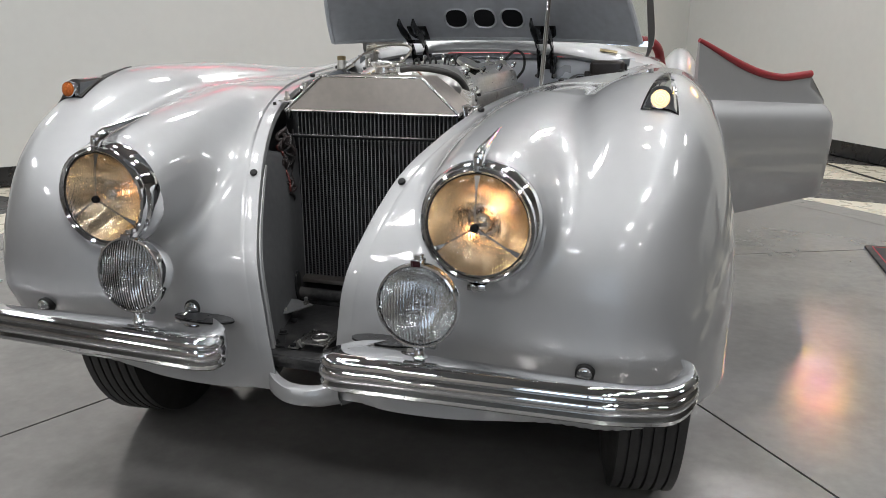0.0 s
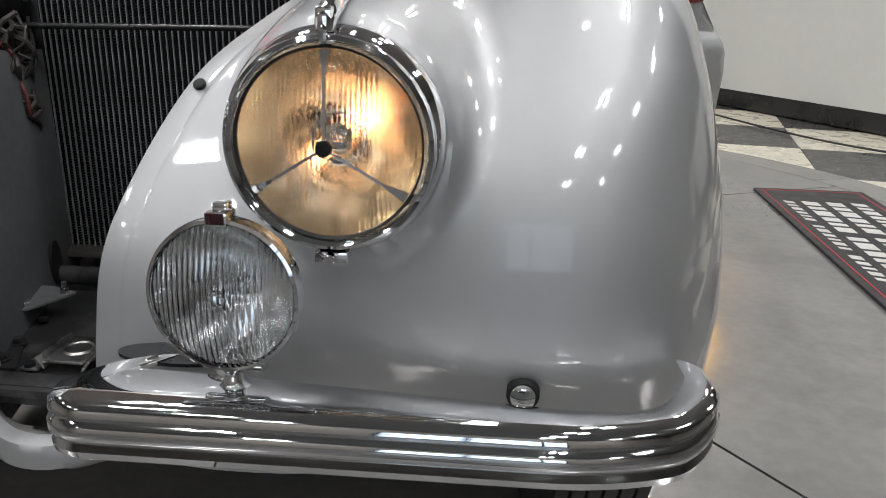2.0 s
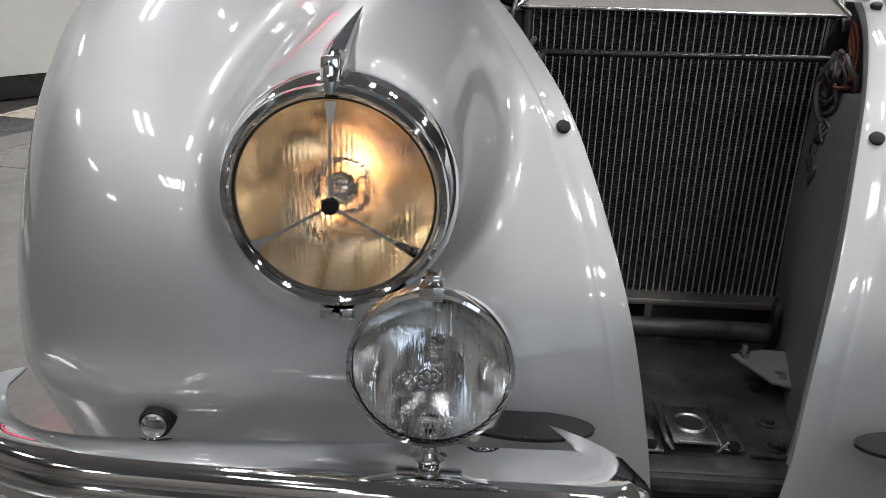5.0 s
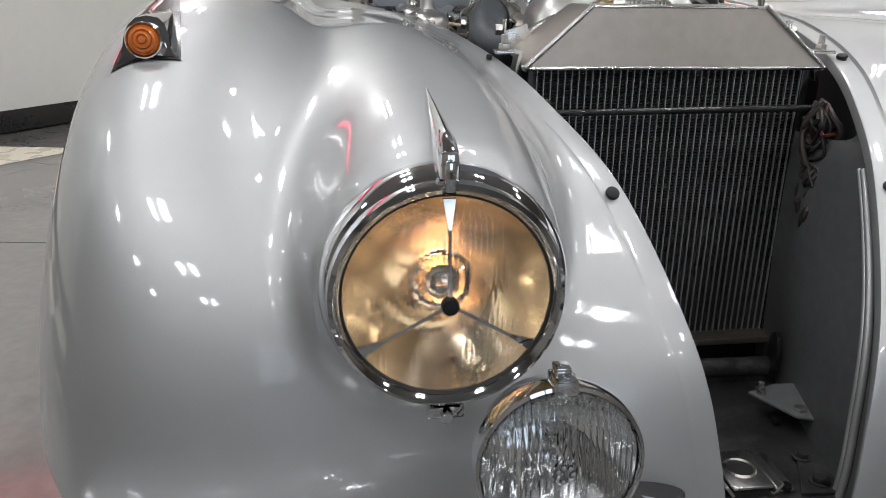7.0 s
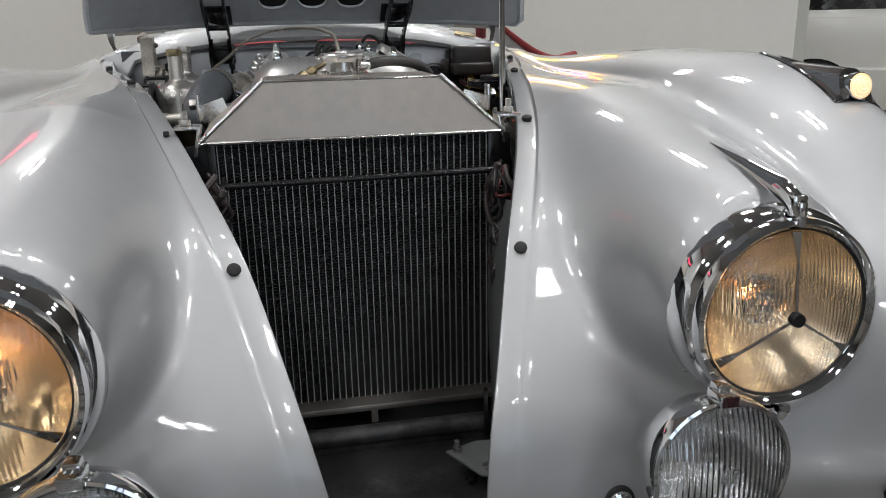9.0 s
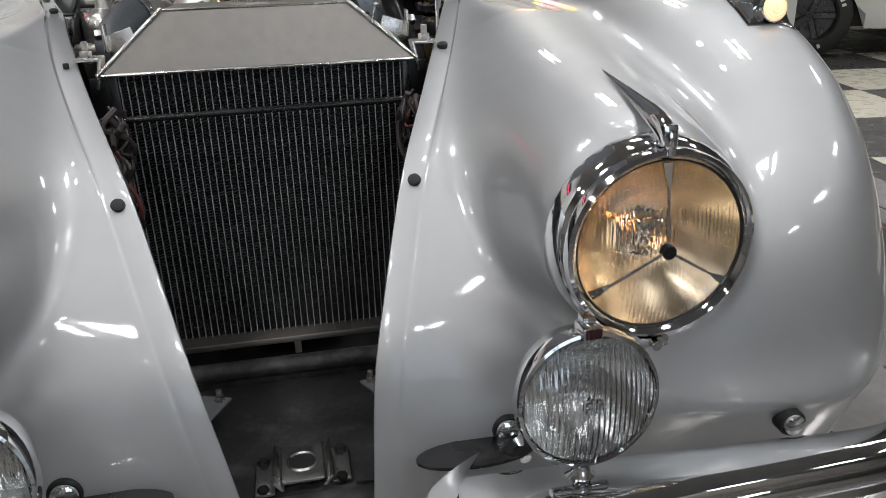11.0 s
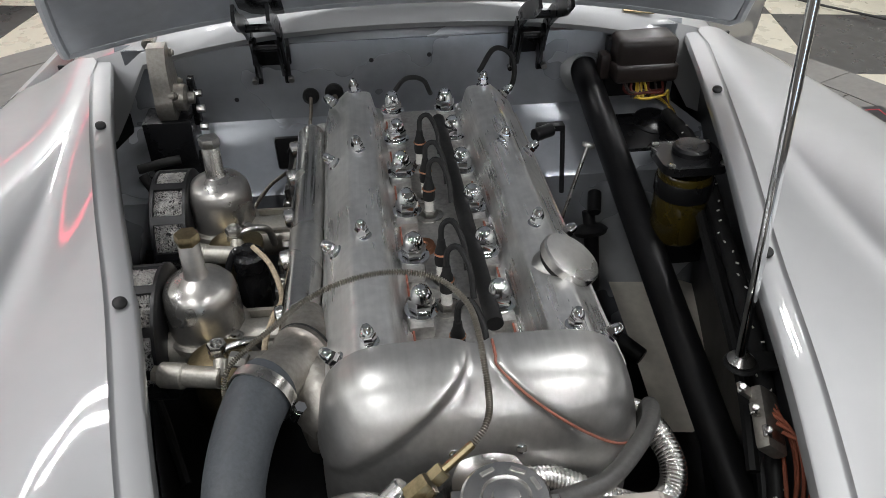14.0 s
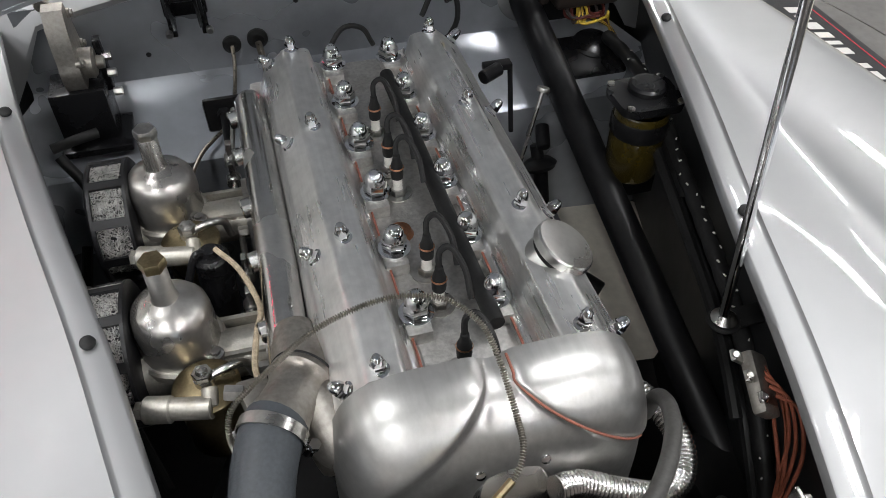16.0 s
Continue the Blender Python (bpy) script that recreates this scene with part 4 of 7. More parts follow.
def wheel(x, y, turn):
    R, w = 0.362, 0.082
    m = Matrix.Translation((x, y, F + R)) @ pose(0, 0, 0, 0, 90, 0) if turn == 0 else Matrix.Translation((x, y, F + R)) @ pose(0, 0, 0, 0, 0, turn) @ pose(0, 0, 0, 0, 90, 0)
    bm = BM()
    prof = [(0.20, -w * 0.8), (0.235, -w * 0.97), (0.28, -w), (0.315, -w * 0.94), (0.332, -w * 0.82)]
    for k in range(6):
        c = -w * 0.70 + k * w * 1.4 / 5
        hw = w * 0.105
        prof += [(R - 0.001 - 0.004 * abs(c / w) ** 3, c - hw), (R - 0.004 * abs(c / w) ** 3, c), (R - 0.001 - 0.004 * abs(c / w) ** 3, c + hw)]
        if k < 5:
            prof += [(R - 0.009, c + hw + 0.001), (R - 0.009, c + hw + w * 0.07 - 0.001)]
    prof += [(0.332, w * 0.82), (0.315, w * 0.94), (0.28, w), (0.235, w * 0.97), (0.20, w * 0.8)]
    lathe(bm, prof, m, 72, close=True)
    tyre = part("wheel", bm, TYRE, car, "black ribbed road tyre on a silver wheel")
    bm = BM()
    lathe(bm, [(0.205, -w * 0.8), (0.19, -w * 0.5), (0.16, -w * 0.2), (0.0, -w * 0.1), (0.0, w * 0.1), (0.16, w * 0.3), (0.19, w * 0.6), (0.205, w * 0.8)], m, 40)
    part("rim", bm, SILVER, tyre)
    return tyre


for x, y, turn in ((0.655, 0.545, 9), (-0.675, 0.545, 9), (0.66, 3.25, 0), (-0.66, 3.25, 0)):
    wheel(x, y, turn)

# ---- lamps and bumpers ----
LENS = glass("lamp_glass", (1.0, 0.98, 0.95), 0.0, flutes=66, swirl=1.6, ior=1.48, depth=1.0, wave=0.5, ripples=1.7, relief=0.00032)
FOG_LENS = glass("fog_lamp_glass", (0.98, 0.99, 1.0), 0.0, flutes=54, swirl=0.5, ior=1.48, depth=1.0, wave=1.0, ripples=0.5, relief=0.0007)
# silvered bowl whose colour carries the bulb's warm light as a gold tint
REFLECTOR = material("warm_tinted_reflector", (0.97, 0.82, 0.62), 0.17, 1.0, var=0.05, scale=20)
BULB = glow("lit_bulb", (1.0, 0.55, 0.28), 48.0)
FOG_BOWL = material("bright_fog_reflector", (0.88, 0.89, 0.89), 0.07, 1.0, var=0.03, scale=20)
AMBER = material("amber_lens", (0.55, 0.15, 0.03), 0.15, 0.0, coat=1.0, var=0.1, scale=60)
WARM_LENS = glow("lit_warm_lens", (1.0, 0.74, 0.46), 0.8)
DARK_BADGE = material("dark_enamel_badge", (0.03, 0.01, 0.012), 0.25, 0.0)


def head_lamp(s):
    side = "left" if s > 0 else "right"
    at = pose(0.392 * s, 0.0, 0.574, 90, 0, 0)     # local z points to the front (-y)
    lampo = BM()
    # bowl seen through the glass
    prof = [(r, -0.0735 + r * r / 0.1045) for r in (0.0, 0.01, 0.02, 0.03, 0.04, 0.05, 0.06, 0.07, 0.08, 0.0865, 0.0902)]
    lathe(lampo, prof, at, 48)
    unit = part("head_lamp", lampo, REFLECTOR, car, f"lit {side} head lamp with fluted lens and three-legged bar")
    bm = BM()
    lathe(bm, [(0.090, 0.004), (0.0935, 0.012), (0.098, 0.016), (0.102, 0.013), (0.104, 0.005), (0.1035, 0.001), (0.107, -0.003), (0.1105, -0.012), (0.1115, -0.03), (0.111, -0.05), (0.106, -0.054)], at, 64)
    part("rim", bm, CHROME, unit, "chromed lamp rim")
    bm = BM()
    lathe(bm, [(0, 0.022), (0.03, 0.021), (0.06, 0.0165), (0.085, 0.010), (0.0925, 0.006), (0.0925, 0.003), (0.085, 0.006), (0.06, 0.0125), (0.03, 0.017), (0, 0.018)], at, 64)
    g = part("lens", bm, LENS, unit, "fluted clear glass lens")
    g.visible_shadow = False
    bm = BM()
    lathe(bm, [(0.0895, 0.0045), (0.0905, 0.0085), (0.0935, 0.0105), (0.0955, 0.0095), (0.0955, 0.004)], at, 64)
    part("lens_seal", bm, RUBBER, unit)
    # tripod bar with its hub
    bm = BM()
    for a in (90, 212, 328):
        d = Vector((math.cos(radians(a)), math.sin(radians(a)), 0))
        q = Vector((-d.y, d.x, 0))
        for w0, w1, r0, r1 in ((0.0015, 0.0012, 0.006, 0.064), (0.0012, 0.0054, 0.064, 0.089)):
            z0 = 0.0225
            pts = [d * r0 + q * w0, d * r1 + q * w1, d * r1 - q * w1, d * r0 - q * w0]
            lo = [bm.verts.new(at @ (p + V(0, 0, z0 - 0.0135 * (p.length / 0.089) ** 2 - 0.001))) for p in pts]
            hi = [bm.verts.new(at @ (p + V(0, 0, z0 - 0.0135 * (p.length / 0.089) ** 2 + 0.002))) for p in pts]
            bm.faces.new(lo)
            bm.faces.new(hi)
            for k in range(4):
                bm.faces.new((lo[k], lo[(k + 1) % 4], hi[(k + 1) % 4], hi[k]))
    pieces("tripod_bar", bm, CHROME, unit, per=2)
    bm = BM()
    lathe(bm, [(0.0165, -0.038), (0.0170, -0.034), (0.0155, -0.027), (0.0105, -0.0215), (0.005, -0.0195), (0, -0.019)], at, 32)
    part("bulb_shield", bm, CHROME, unit)
    bm = BM()
    lathe(bm, [(0, 0.0305), (0.0070, 0.0300), (0.0078, 0.0282), (0.0078, 0.0215)], at, 24)
    part("hub_cap", bm, BLACK_SATIN, unit)
    bm = BM()
    lathe(bm, [(0, -0.056), (0.003, -0.0555), (0.0048, -0.052), (0.0052, -0.048), (0.0045, -0.043), (0.002, -0.041), (0, -0.0405)], at, 20)
    part("bulb", bm, BULB, unit, "glowing bulb")
    bm = BM()
    lathe(bm, [(0.0245, -0.0405), (0.0285, -0.0395), (0.0290, -0.0355), (0.0265, -0.0335), (0.0235, -0.0360)], at, 40, close=True)
    for a in (30, 150, 270):
        d = V(math.cos(radians(a)), math.sin(radians(a)), 0)
        rod(bm, at @ (d * 0.016 + V(0, 0, -0.036)), at @ (d * 0.025 + V(0, 0, -0.037)), 0.0012, 6)
    part("collar", bm, CHROME, unit)
    # winged crest on top of the rim
    bm = BM()
    x = 0.392 * s
    path = smooth_path([(x, -0.010, 0.672), (x, -0.008, 0.688), (x, 0.012, 0.700), (x, 0.05, 0.708), (x, 0.105, 0.718), (x, 0.165, 0.728)], 26)
    sweep(bm, path, [(-0.009, -0.006), (-0.008, 0.003), (-0.0035, 0.008), (0, 0.0095), (0.0035, 0.008), (0.008, 0.003), (0.009, -0.006)], scale=lambda u: (0.85 + 0.15 * math.sin(math.pi * u * 2) if u < 0.25 else 1.0) * (1.12 - 1.08 * max(0, (u - 0.25) / 0.75) ** 0.9))
    part("crest", bm, CHROME, unit, "chromed fin above the lamp")
    bm = BM()
    box(bm, (x, -0.004, 0.690), (0.016, 0.018, 0.022), bevel=0.004)
    box(bm, (x, -0.012, 0.682), (0.009, 0.012, 0.026), bevel=0.003)
    part("crest_clip", bm, CHROME, unit)
    # clamp under the rim
    bm = BM()
    box(bm, (x, 0.0, 0.4625), (0.034, 0.022, 0.012), bevel=0.003)
    rod(bm, (x, -0.02, 0.4625), (x, -0.006, 0.4625), 0.006, 12)
    part("rim_clamp", bm, CHROME, unit)
    return unit


for s in (1, -1):
    head_lamp(s)


def fog_lamp(s):
    side = "left" if s > 0 else "right"
    cx, cy, cz = 0.299 * s, -0.060, 0.436
    at = pose(cx, cy, cz, 90 - 4, 0, 0)
    bm = BM()
    lathe(bm, [(0.071, 0.0), (0.070, -0.02), (0.062, -0.05), (0.045, -0.075), (0.02, -0.088), (0, -0.09)], at, 48)
    unit = part("fog_lamp", bm, CHROME, car, f"chromed {side} fog lamp on the bumper, unlit, with fluted lens")
    bm = BM()
    lathe(bm, [(r, -0.060 + r * r / 0.0835) for r in (0, 0.008, 0.016, 0.025, 0.034, 0.043, 0.052, 0.060, 0.066, 0.0695)], at, 44)
    part("bowl", bm, FOG_BOWL, unit)
    bm = BM()
    lathe(bm, [(0.0, 0.016), (0.03, 0.0145), (0.055, 0.009), (0.0705, 0.003), (0.0705, 0.0), (0.055, 0.005), (0.03, 0.0105), (0, 0.012)], at, 48)
    g = part("lens", bm, FOG_LENS, unit, "fluted clear glass lens")
    g.visible_shadow = False
    bm = BM()
    lathe(bm, [(0, 0.0185), (0.006, 0.018), (0.011, 0.0165), (0.012, 0.014)], at, 20)
    g = part("lens_boss", bm, FOG_LENS, unit)
    g.visible_shadow = False
    bm = BM()
    for k in range(7):
        a = 2 * math.pi * k / 7
        lathe(bm, [(0, 0.0195), (0.002, 0.019), (0.003, 0.0165)], at @ Matrix.Translation((0.007 * math.cos(a), 0.007 * math.sin(a), 0)), 8)
    pieces("boss_bead", bm, CHROME, unit)
    bm = BM()
    lathe(bm, [(0.004, -0.058), (0.004, -0.046), (0.0115, -0.043), (0.0125, -0.036), (0.0115, -0.027), (0.006, -0.023), (0, -0.022)], at, 24)
    part("bulb_shield", bm, CHROME, unit)
    bm = BM()
    lathe(bm, [(0.0703, 0.003), (0.0718, 0.0055), (0.0750, 0.0045), (0.0765, 0.0), (0.0765, -0.012), (0.0715, -0.018)], at, 56)
    part("rim", bm, CHROME, unit)
    # clip on top with a small badge
    bm = BM()
    box(bm, at @ V(0, 0.0765, -0.002), (0.022, 0.026, 0.014), bevel=0.003)
    box(bm, at @ V(0, 0.085, -0.008), (0.014, 0.016, 0.010), bevel=0.002)
    part("rim_clip", bm, CHROME, unit)
    bm = BM()
    box(bm, at @ V(0, 0.0765, 0.0118), (0.017, 0.0012, 0.0105), bevel=0.0004)
    b = part("badge", bm, DARK_BADGE if s > 0 else CHROME, unit, "small enamelled maker's badge")
    # stem and saddle
    bm = BM()
    lathe(bm, [(0, 0.0), (0.017, 0.0), (0.019, 0.004), (0.011, 0.012), (0.0095, 0.022), (0.013, 0.027), (0.013, 0.034), (0.009, 0.038), (0.009, 0.052), (0, 0.054)], Matrix.Translation((cx, cy + 0.012, cz - 0.108)), 20)
    rod(bm, (cx - 0.032, cy + 0.016, cz - 0.076), (cx + 0.032, cy + 0.016, cz - 0.076), 0.0095, 18)
    part("stem", bm, CHROME, unit)
    return unit


for s in (1, -1):
    fog_lamp(s)


def bumper_line(u, s):
    """Middle of a bumper blade's front face: u runs from the inner end to the outer end."""
    x0 = 0.094 if s > 0 else 0.070
    x = x0 + (0.802 - x0) * u
    y = -0.112 + 0.02 * u + 0.06 * max(0, (u - 0.72) / 0.28) ** 2.2 + 0.045 * max(0, (0.10 - u) / 0.10) ** 2
    z = 0.302 + 0.002 * u
    return Vector((x, y, z))


def bumper(s):
    side = "left" if s > 0 else "right"
    # height and depth of the ribbed blade; depth grows to the rear along the flat top
    prof = [(0.097, 0.026), (0.080, 0.030), (0.055, 0.0335), (0.030, 0.035), (0.008, 0.033), (0.001, 0.027), (-0.001, 0.019), (0.003, 0.0125), (0.0, 0.009), (-0.003, 0.004), (-0.003, -0.004), (0.0, -0.009), (0.003, -0.0125), (-0.001, -0.019), (0.001, -0.027), (0.008, -0.032), (0.022, -0.033), (0.024, -0.026), (0.012, -0.022), (0.012, 0.022), (0.030, 0.031), (0.055, 0.0295), (0.096, 0.022)]
    bm = BM()
    n = 60
    rings = []
    for i in range(n + 1):
        u = i / n
        p = bumper_line(u, s)
        t = (bumper_line(min(1, u + 0.01), s) - bumper_line(max(0, u - 0.01), s)).normalized()
        back = Vector((-t.y, t.x, 0))
        # round the ends towards the rear
        e0 = max(0, (0.055 - u) / 0.055)
        e1 = max(0, (u - 0.90) / 0.10)
        push = 0.05 * (1 - math.sqrt(max(0, 1 - e0 ** 2))) + 0.05 * (1 - math.sqrt(max(0, 1 - e1 ** 2)))
        depth = 1.0 - 0.50 * min(1, u * 1.15) ** 1.3
        lift = 0.026 * e1 ** 1.7
        k = 1 - 0.30 * e1 ** 2.5 - 0.1 * e0 ** 2
        ring = []
        for a, b in prof:
            a2 = a * depth if a > 0.02 and b > 0 else a
            q = p + back * (a2 + push) + Vector((0, 0, b * k + lift))
            ring.append(bm.verts.new((q.x * s, q.y, q.z)))
        rings.append(ring)
    m = len(prof)
    for a, b in zip(rings, rings[1:]):
        for k in range(m):
            bm.faces.new((a[k], a[(k + 1) % m], b[(k + 1) % m], b[k]))
    bm.faces.new(rings[0])
    bm.faces.new(rings[-1][::-1])
    blade = part("bumper", bm, CHROME, car, f"chromed ribbed {side} half of the front bumper")
    for xs, ys in ((0.247, 0.046), (0.588, -0.008)):
        bm = BM()
        at = pose(xs * s, ys + 0.010, 0.331 if xs < 0.4 else 0.319, 90, 0, 0) @ Matrix.Scale(0.80 if xs < 0.4 else 0.72, 4)
        lathe(bm, [(0.020, -0.03), (0.020, 0.004), (0.018, 0.010), (0.012, 0.013), (0, 0.014)], at, 28)
        part("bracket_ferrule", bm, CHROME, blade, "round chromed bracket ferrule")
        bm = BM()
        lathe(bm, [(0.0195, -0.02), (0.0195, 0.004), (0.0212, 0.005), (0.0230, 0.004), (0.0240, 0.001), (0.0240, -0.02)], at, 28)
        part("rubber_ring", bm, RUBBER, blade)
        if xs > 0.4:
            continue
        bm = BM()
        rod(bm, ((xs + 0.008) * s, ys - 0.002, 0.322), ((xs + 0.011) * s, ys - 0.030, 0.314), 0.0075, 16)
        part("bracket_bolt", bm, CHROME, blade)
        bm = BM()
        prism(bm, [((xs - 0.045) * s + 0.070 * math.cos(radians(a)), ys - 0.016 + 0.026 * math.sin(radians(a))) for a in range(0, 360, 12)], 0.004, Matrix.Translation((0, 0, 0.321)))
        part("bracket", bm, BLACK_SATIN, blade, "black steel bumper bracket")
    return blade


for s in (1, -1):
    bumper(s)


def side_lamp(s):
    side = "left" if s > 0 else "right"
    c, tail = (V(0.673, 0.276, 0.777), V(0.676, 0.507, 0.800)) if s > 0 else (V(-0.678, 0.256, 0.767), V(-0.689, 0.487, 0.788))
    bm = BM()
    rows, foot = [], []
    for i in range(27):
        u = i / 26
        k = 1 - u
        w = 0.0315 * k ** 0.75 + 0.0012
        p = (c + V(0, -0.006, -0.036)).lerp(tail + V(0, 0, -0.004), u) + V(0, 0, 0.022 * math.sin(math.pi * u) * (1 - 0.4 * u))
        lean = 0.024 * k
        ridge = max(c.z + 0.0235 + (tail.z + 0.004 - c.z - 0.0235) * u ** 0.8, crest_height(p.x, p.y) + 0.003)
        prof = [(-1.0, -0.12), (-1.0, 0.03), (-0.96, 0.07), (-0.84, 0.12), (-0.76, 0.24), (-0.70, 0.50), (-0.58, 0.76), (-0.36, 0.94), (0, 1.0), (0.36, 0.94), (0.58, 0.76), (0.70, 0.50), (0.76, 0.24), (0.84, 0.12), (0.96, 0.07), (1.0, 0.03), (1.0, -0.12)]
        row = []
        for a, b in prof:
            q = p + V(a * w, lean * max(b, 0) ** 1.2, 0)
            base = crest_height(q.x, q.y)
            q.z = base + (ridge - base) * b if b > 0 else base - 0.012
            row.append(q)
        rows.append(row)
        foot.append((p, w))
    vs = sheet(bm, rows)
    bm.faces.new(vs[0])
    bm.faces.new(vs[-1][::-1])
    unit = part("side_lamp", bm, CHROME, car, f"chromed teardrop {side} side lamp on the wing crest")
    bm = BM()
    at = Matrix.Translation(c + V(0, -0.006, 0.0)) @ pose(0, 0, 0, 82, 0, 0)
    lathe(bm, [(0.0165, -0.006), (0.0165, 0.003), (0.0175, 0.0045), (0.0188, 0.003), (0.0192, -0.006), (0.0192, -0.030)], at, 28)
    part("bezel", bm, CHROME, unit)
    bm = BM()
    lathe(bm, [(0, 0.0115), (0.0035, 0.011), (0.0045, 0.0085), (0.006, 0.0105), (0.0085, 0.0095), (0.0092, 0.007), (0.0108, 0.0085), (0.0128, 0.0072), (0.0135, 0.0045), (0.0150, 0.005), (0.0165, 0.0)], at, 28)
    part("lens", bm, WARM_LENS if s > 0 else AMBER, unit, "lit warm white glass lens" if s > 0 else "unlit amber glass lens")
    bm = BM()
    rows = []
    for i, (p, w) in enumerate(foot):
        row = []
        for a, z in ((-1.0, -0.008), (-1.0, 0.0018), (-0.5, 0.0018), (0, 0.0018), (0.5, 0.0018), (1.0, 0.0018), (1.0, -0.008)):
            x, y = p.x + a * (w + 0.0028), p.y - (0.003 if i == 0 else 0)
            row.append(V(x, y, crest_height(x, y) + z))
        rows.append(row)
    sheet(bm, rows)
    part("base_pad", bm, BLACK_SATIN, unit)
    return unit


for s in (1, -1):
    side_lamp(s)

# ---- radiator ----
FIN_MID = material("folded_fin", (0.12, 0.122, 0.125), 0.4, 0.6, var=0.3, scale=60)
bm = BM()
rad = BM()
box(rad, (0, 0.512, 0.497), (0.408, 0.05, 0.424))
rad = part("radiator", rad, FIN, car, "aluminium radiator with black finned core", smooth=False)
# tubes of the core, with rows of pressed fins between
N_TUBES = 40
bm = BM()
box(bm, (0, 0.4795, 0.497), (0.0016, 0.004, 0.424))
core_tube = part("core_tube", bm, FIN_LIGHT, rad, smooth=False)
core_tube.location.x = -0.2
for k in range(1, N_TUBES):
    o = new("core_tube", core_tube.data)
    o.parent = rad
    o.location.x = -0.2 + 0.4 * k / (N_TUBES - 1)
bm = BM()
vs, fs = [], []
step = 0.0046
for k in range(N_TUBES - 1):
    x0 = -0.2 + 0.4 * k / (N_TUBES - 1) + 0.0012
    x1 = x0 + 0.4 / (N_TUBES - 1) - 0.0024
    for j in range(int(0.424 / step)):
        z = 0.287 + step * j
        i = len(vs)
        vs += [(x0, 0.4785, z), (x1, 0.4785, z + step * 0.4), (x1, 0.4865, z + step * 0.45), (x0, 0.4865, z + step * 0.05)]
        fs.append((i, i + 1, i + 2, i + 3))
bm.free()
me = bpy.data.meshes.new("folded_fin")
me.from_pydata(vs, [], fs)
me.materials.append(FIN_MID)
fins = new("folded_fin", me)
fins.parent = rad
tagged(fins, kind="stuff")
bm = BM()
for s in (1, -1):
    box(bm, (0.208 * s, 0.505, 0.497), (0.012, 0.056, 0.432), bevel=0.002)
pieces("core_side", bm, BLACK_SATIN, rad, "black side plate of the core")
bm = BM()
box(bm, (0, 0.490, 0.281), (0.43, 0.085, 0.011), bevel=0.002)
part("core_frame", bm, ALU_BRUSHED, rad)
# welded header tank
bm = BM()
tank = [(-0.224, 0.712), (-0.213, 0.724), (-0.128, 0.796), (0.128, 0.796), (0.213, 0.724), (0.224, 0.712)]
y0, y1 = 0.459, 0.600
fr = [bm.verts.new((x, y0 + (z - 0.712) * 0.13, z)) for x, z in tank]
bk = [bm.verts.new((x * (0.98), y1 - (z - 0.712) * 0.05, z + (0.010 if z < 0.78 else 0))) for x, z in tank]
bm.faces.new(fr)
bm.faces.new(bk[::-1])
for k in range(6):
    bm.faces.new((fr[k], fr[(k + 1) % 6], bk[(k + 1) % 6], bk[k]))
bmesh.ops.bevel(bm, geom=bm.edges[:], offset=0.0025, segments=2, affect="EDGES")
part("header_tank", bm, ALU_BRUSHED, rad, "bare welded aluminium header tank")


def weld(a, b, r=0.0036):
    a, b = Vector(a), Vector(b)
    n = int((b - a).length / 0.0026)
    for k in range(n + 1):
        p = a.lerp(b, k / n)
        lathe(bm, [(0, -0.002), (r * 0.88, -0.0016), (r, 0.0), (r * 0.86, 0.0016), (0, 0.0022)], along(p, p + (b - a)), 8)


for ends in (((-0.222, 0.459, 0.714), (-0.128, 0.468, 0.797)), ((0.128, 0.468, 0.797), (0.222, 0.459, 0.714)), ((-0.222, 0.462, 0.712), (-0.218, 0.50, 0.716)), ((0.222, 0.462, 0.712), (0.218, 0.50, 0.716))):
    bm = BM()
    weld(*ends)
    part("weld_bead", bm, ALU_POLISHED, rad, "rippled weld bead")
for z, y, w, r in ((0.713, 0.4595, 0.221, 0.0026), (0.7955, 0.4705, 0.127, 0.0020)):
    bm = BM()
    tube(bm, [(-w, y, z), (-w * 0.4, y - 0.0003, z + 0.0005), (w * 0.3, y, z - 0.0003), (w, y, z)], r, 8, steps=30)
    part("seam", bm, ALU_POLISHED, rad, "bright folded seam of the tank")
bm = BM()
for k in range(26):
    a = 2 * math.pi * k / 26
    p = V(-0.006 + 0.030 * math.cos(a), 0.581 + 0.030 * math.sin(a), 0.798)
    lathe(bm, [(0.0055, -0.002), (0.005, 0.002), (0, 0.004)], Matrix.Translation(p), 8)
tagged(part("weld_ring", bm, ALU_POLISHED, rad, "rippled weld ring round the filler neck"), kind="stuff")
bm = BM()
lathe(bm, [(0.033, 0.0), (0.027, 0.004), (0.0255, 0.012), (0.0255, 0.02), (0.031, 0.022), (0.031, 0.025), (0.024, 0.026)], Matrix.Translation((-0.006, 0.581, 0.795)), 36)
rod(bm, (0.018, 0.55, 0.810), (0.034, 0.553, 0.809), 0.006)
part("filler_neck", bm, ALU_POLISHED, rad)
bm = BM()
lathe(bm, [(0.034, 0.021), (0.0355, 0.024), (0.0355, 0.030), (0.033, 0.033), (0.020, 0.0335), (0.018, 0.031), (0.012, 0.031), (0.010, 0.036), (0.004, 0.037), (0, 0.037)], Matrix.Translation((-0.006, 0.581, 0.795)), 40)
for s in (1, -1):
    box(bm, (-0.006 + 0.036 * s, 0.581 - 0.006 * s, 0.820), (0.012, 0.016, 0.006), bevel=0.002)
cap = part("pressure_cap", bm, ALU_POLISHED, rad, "stamped metal pressure cap, lettering too worn to read")
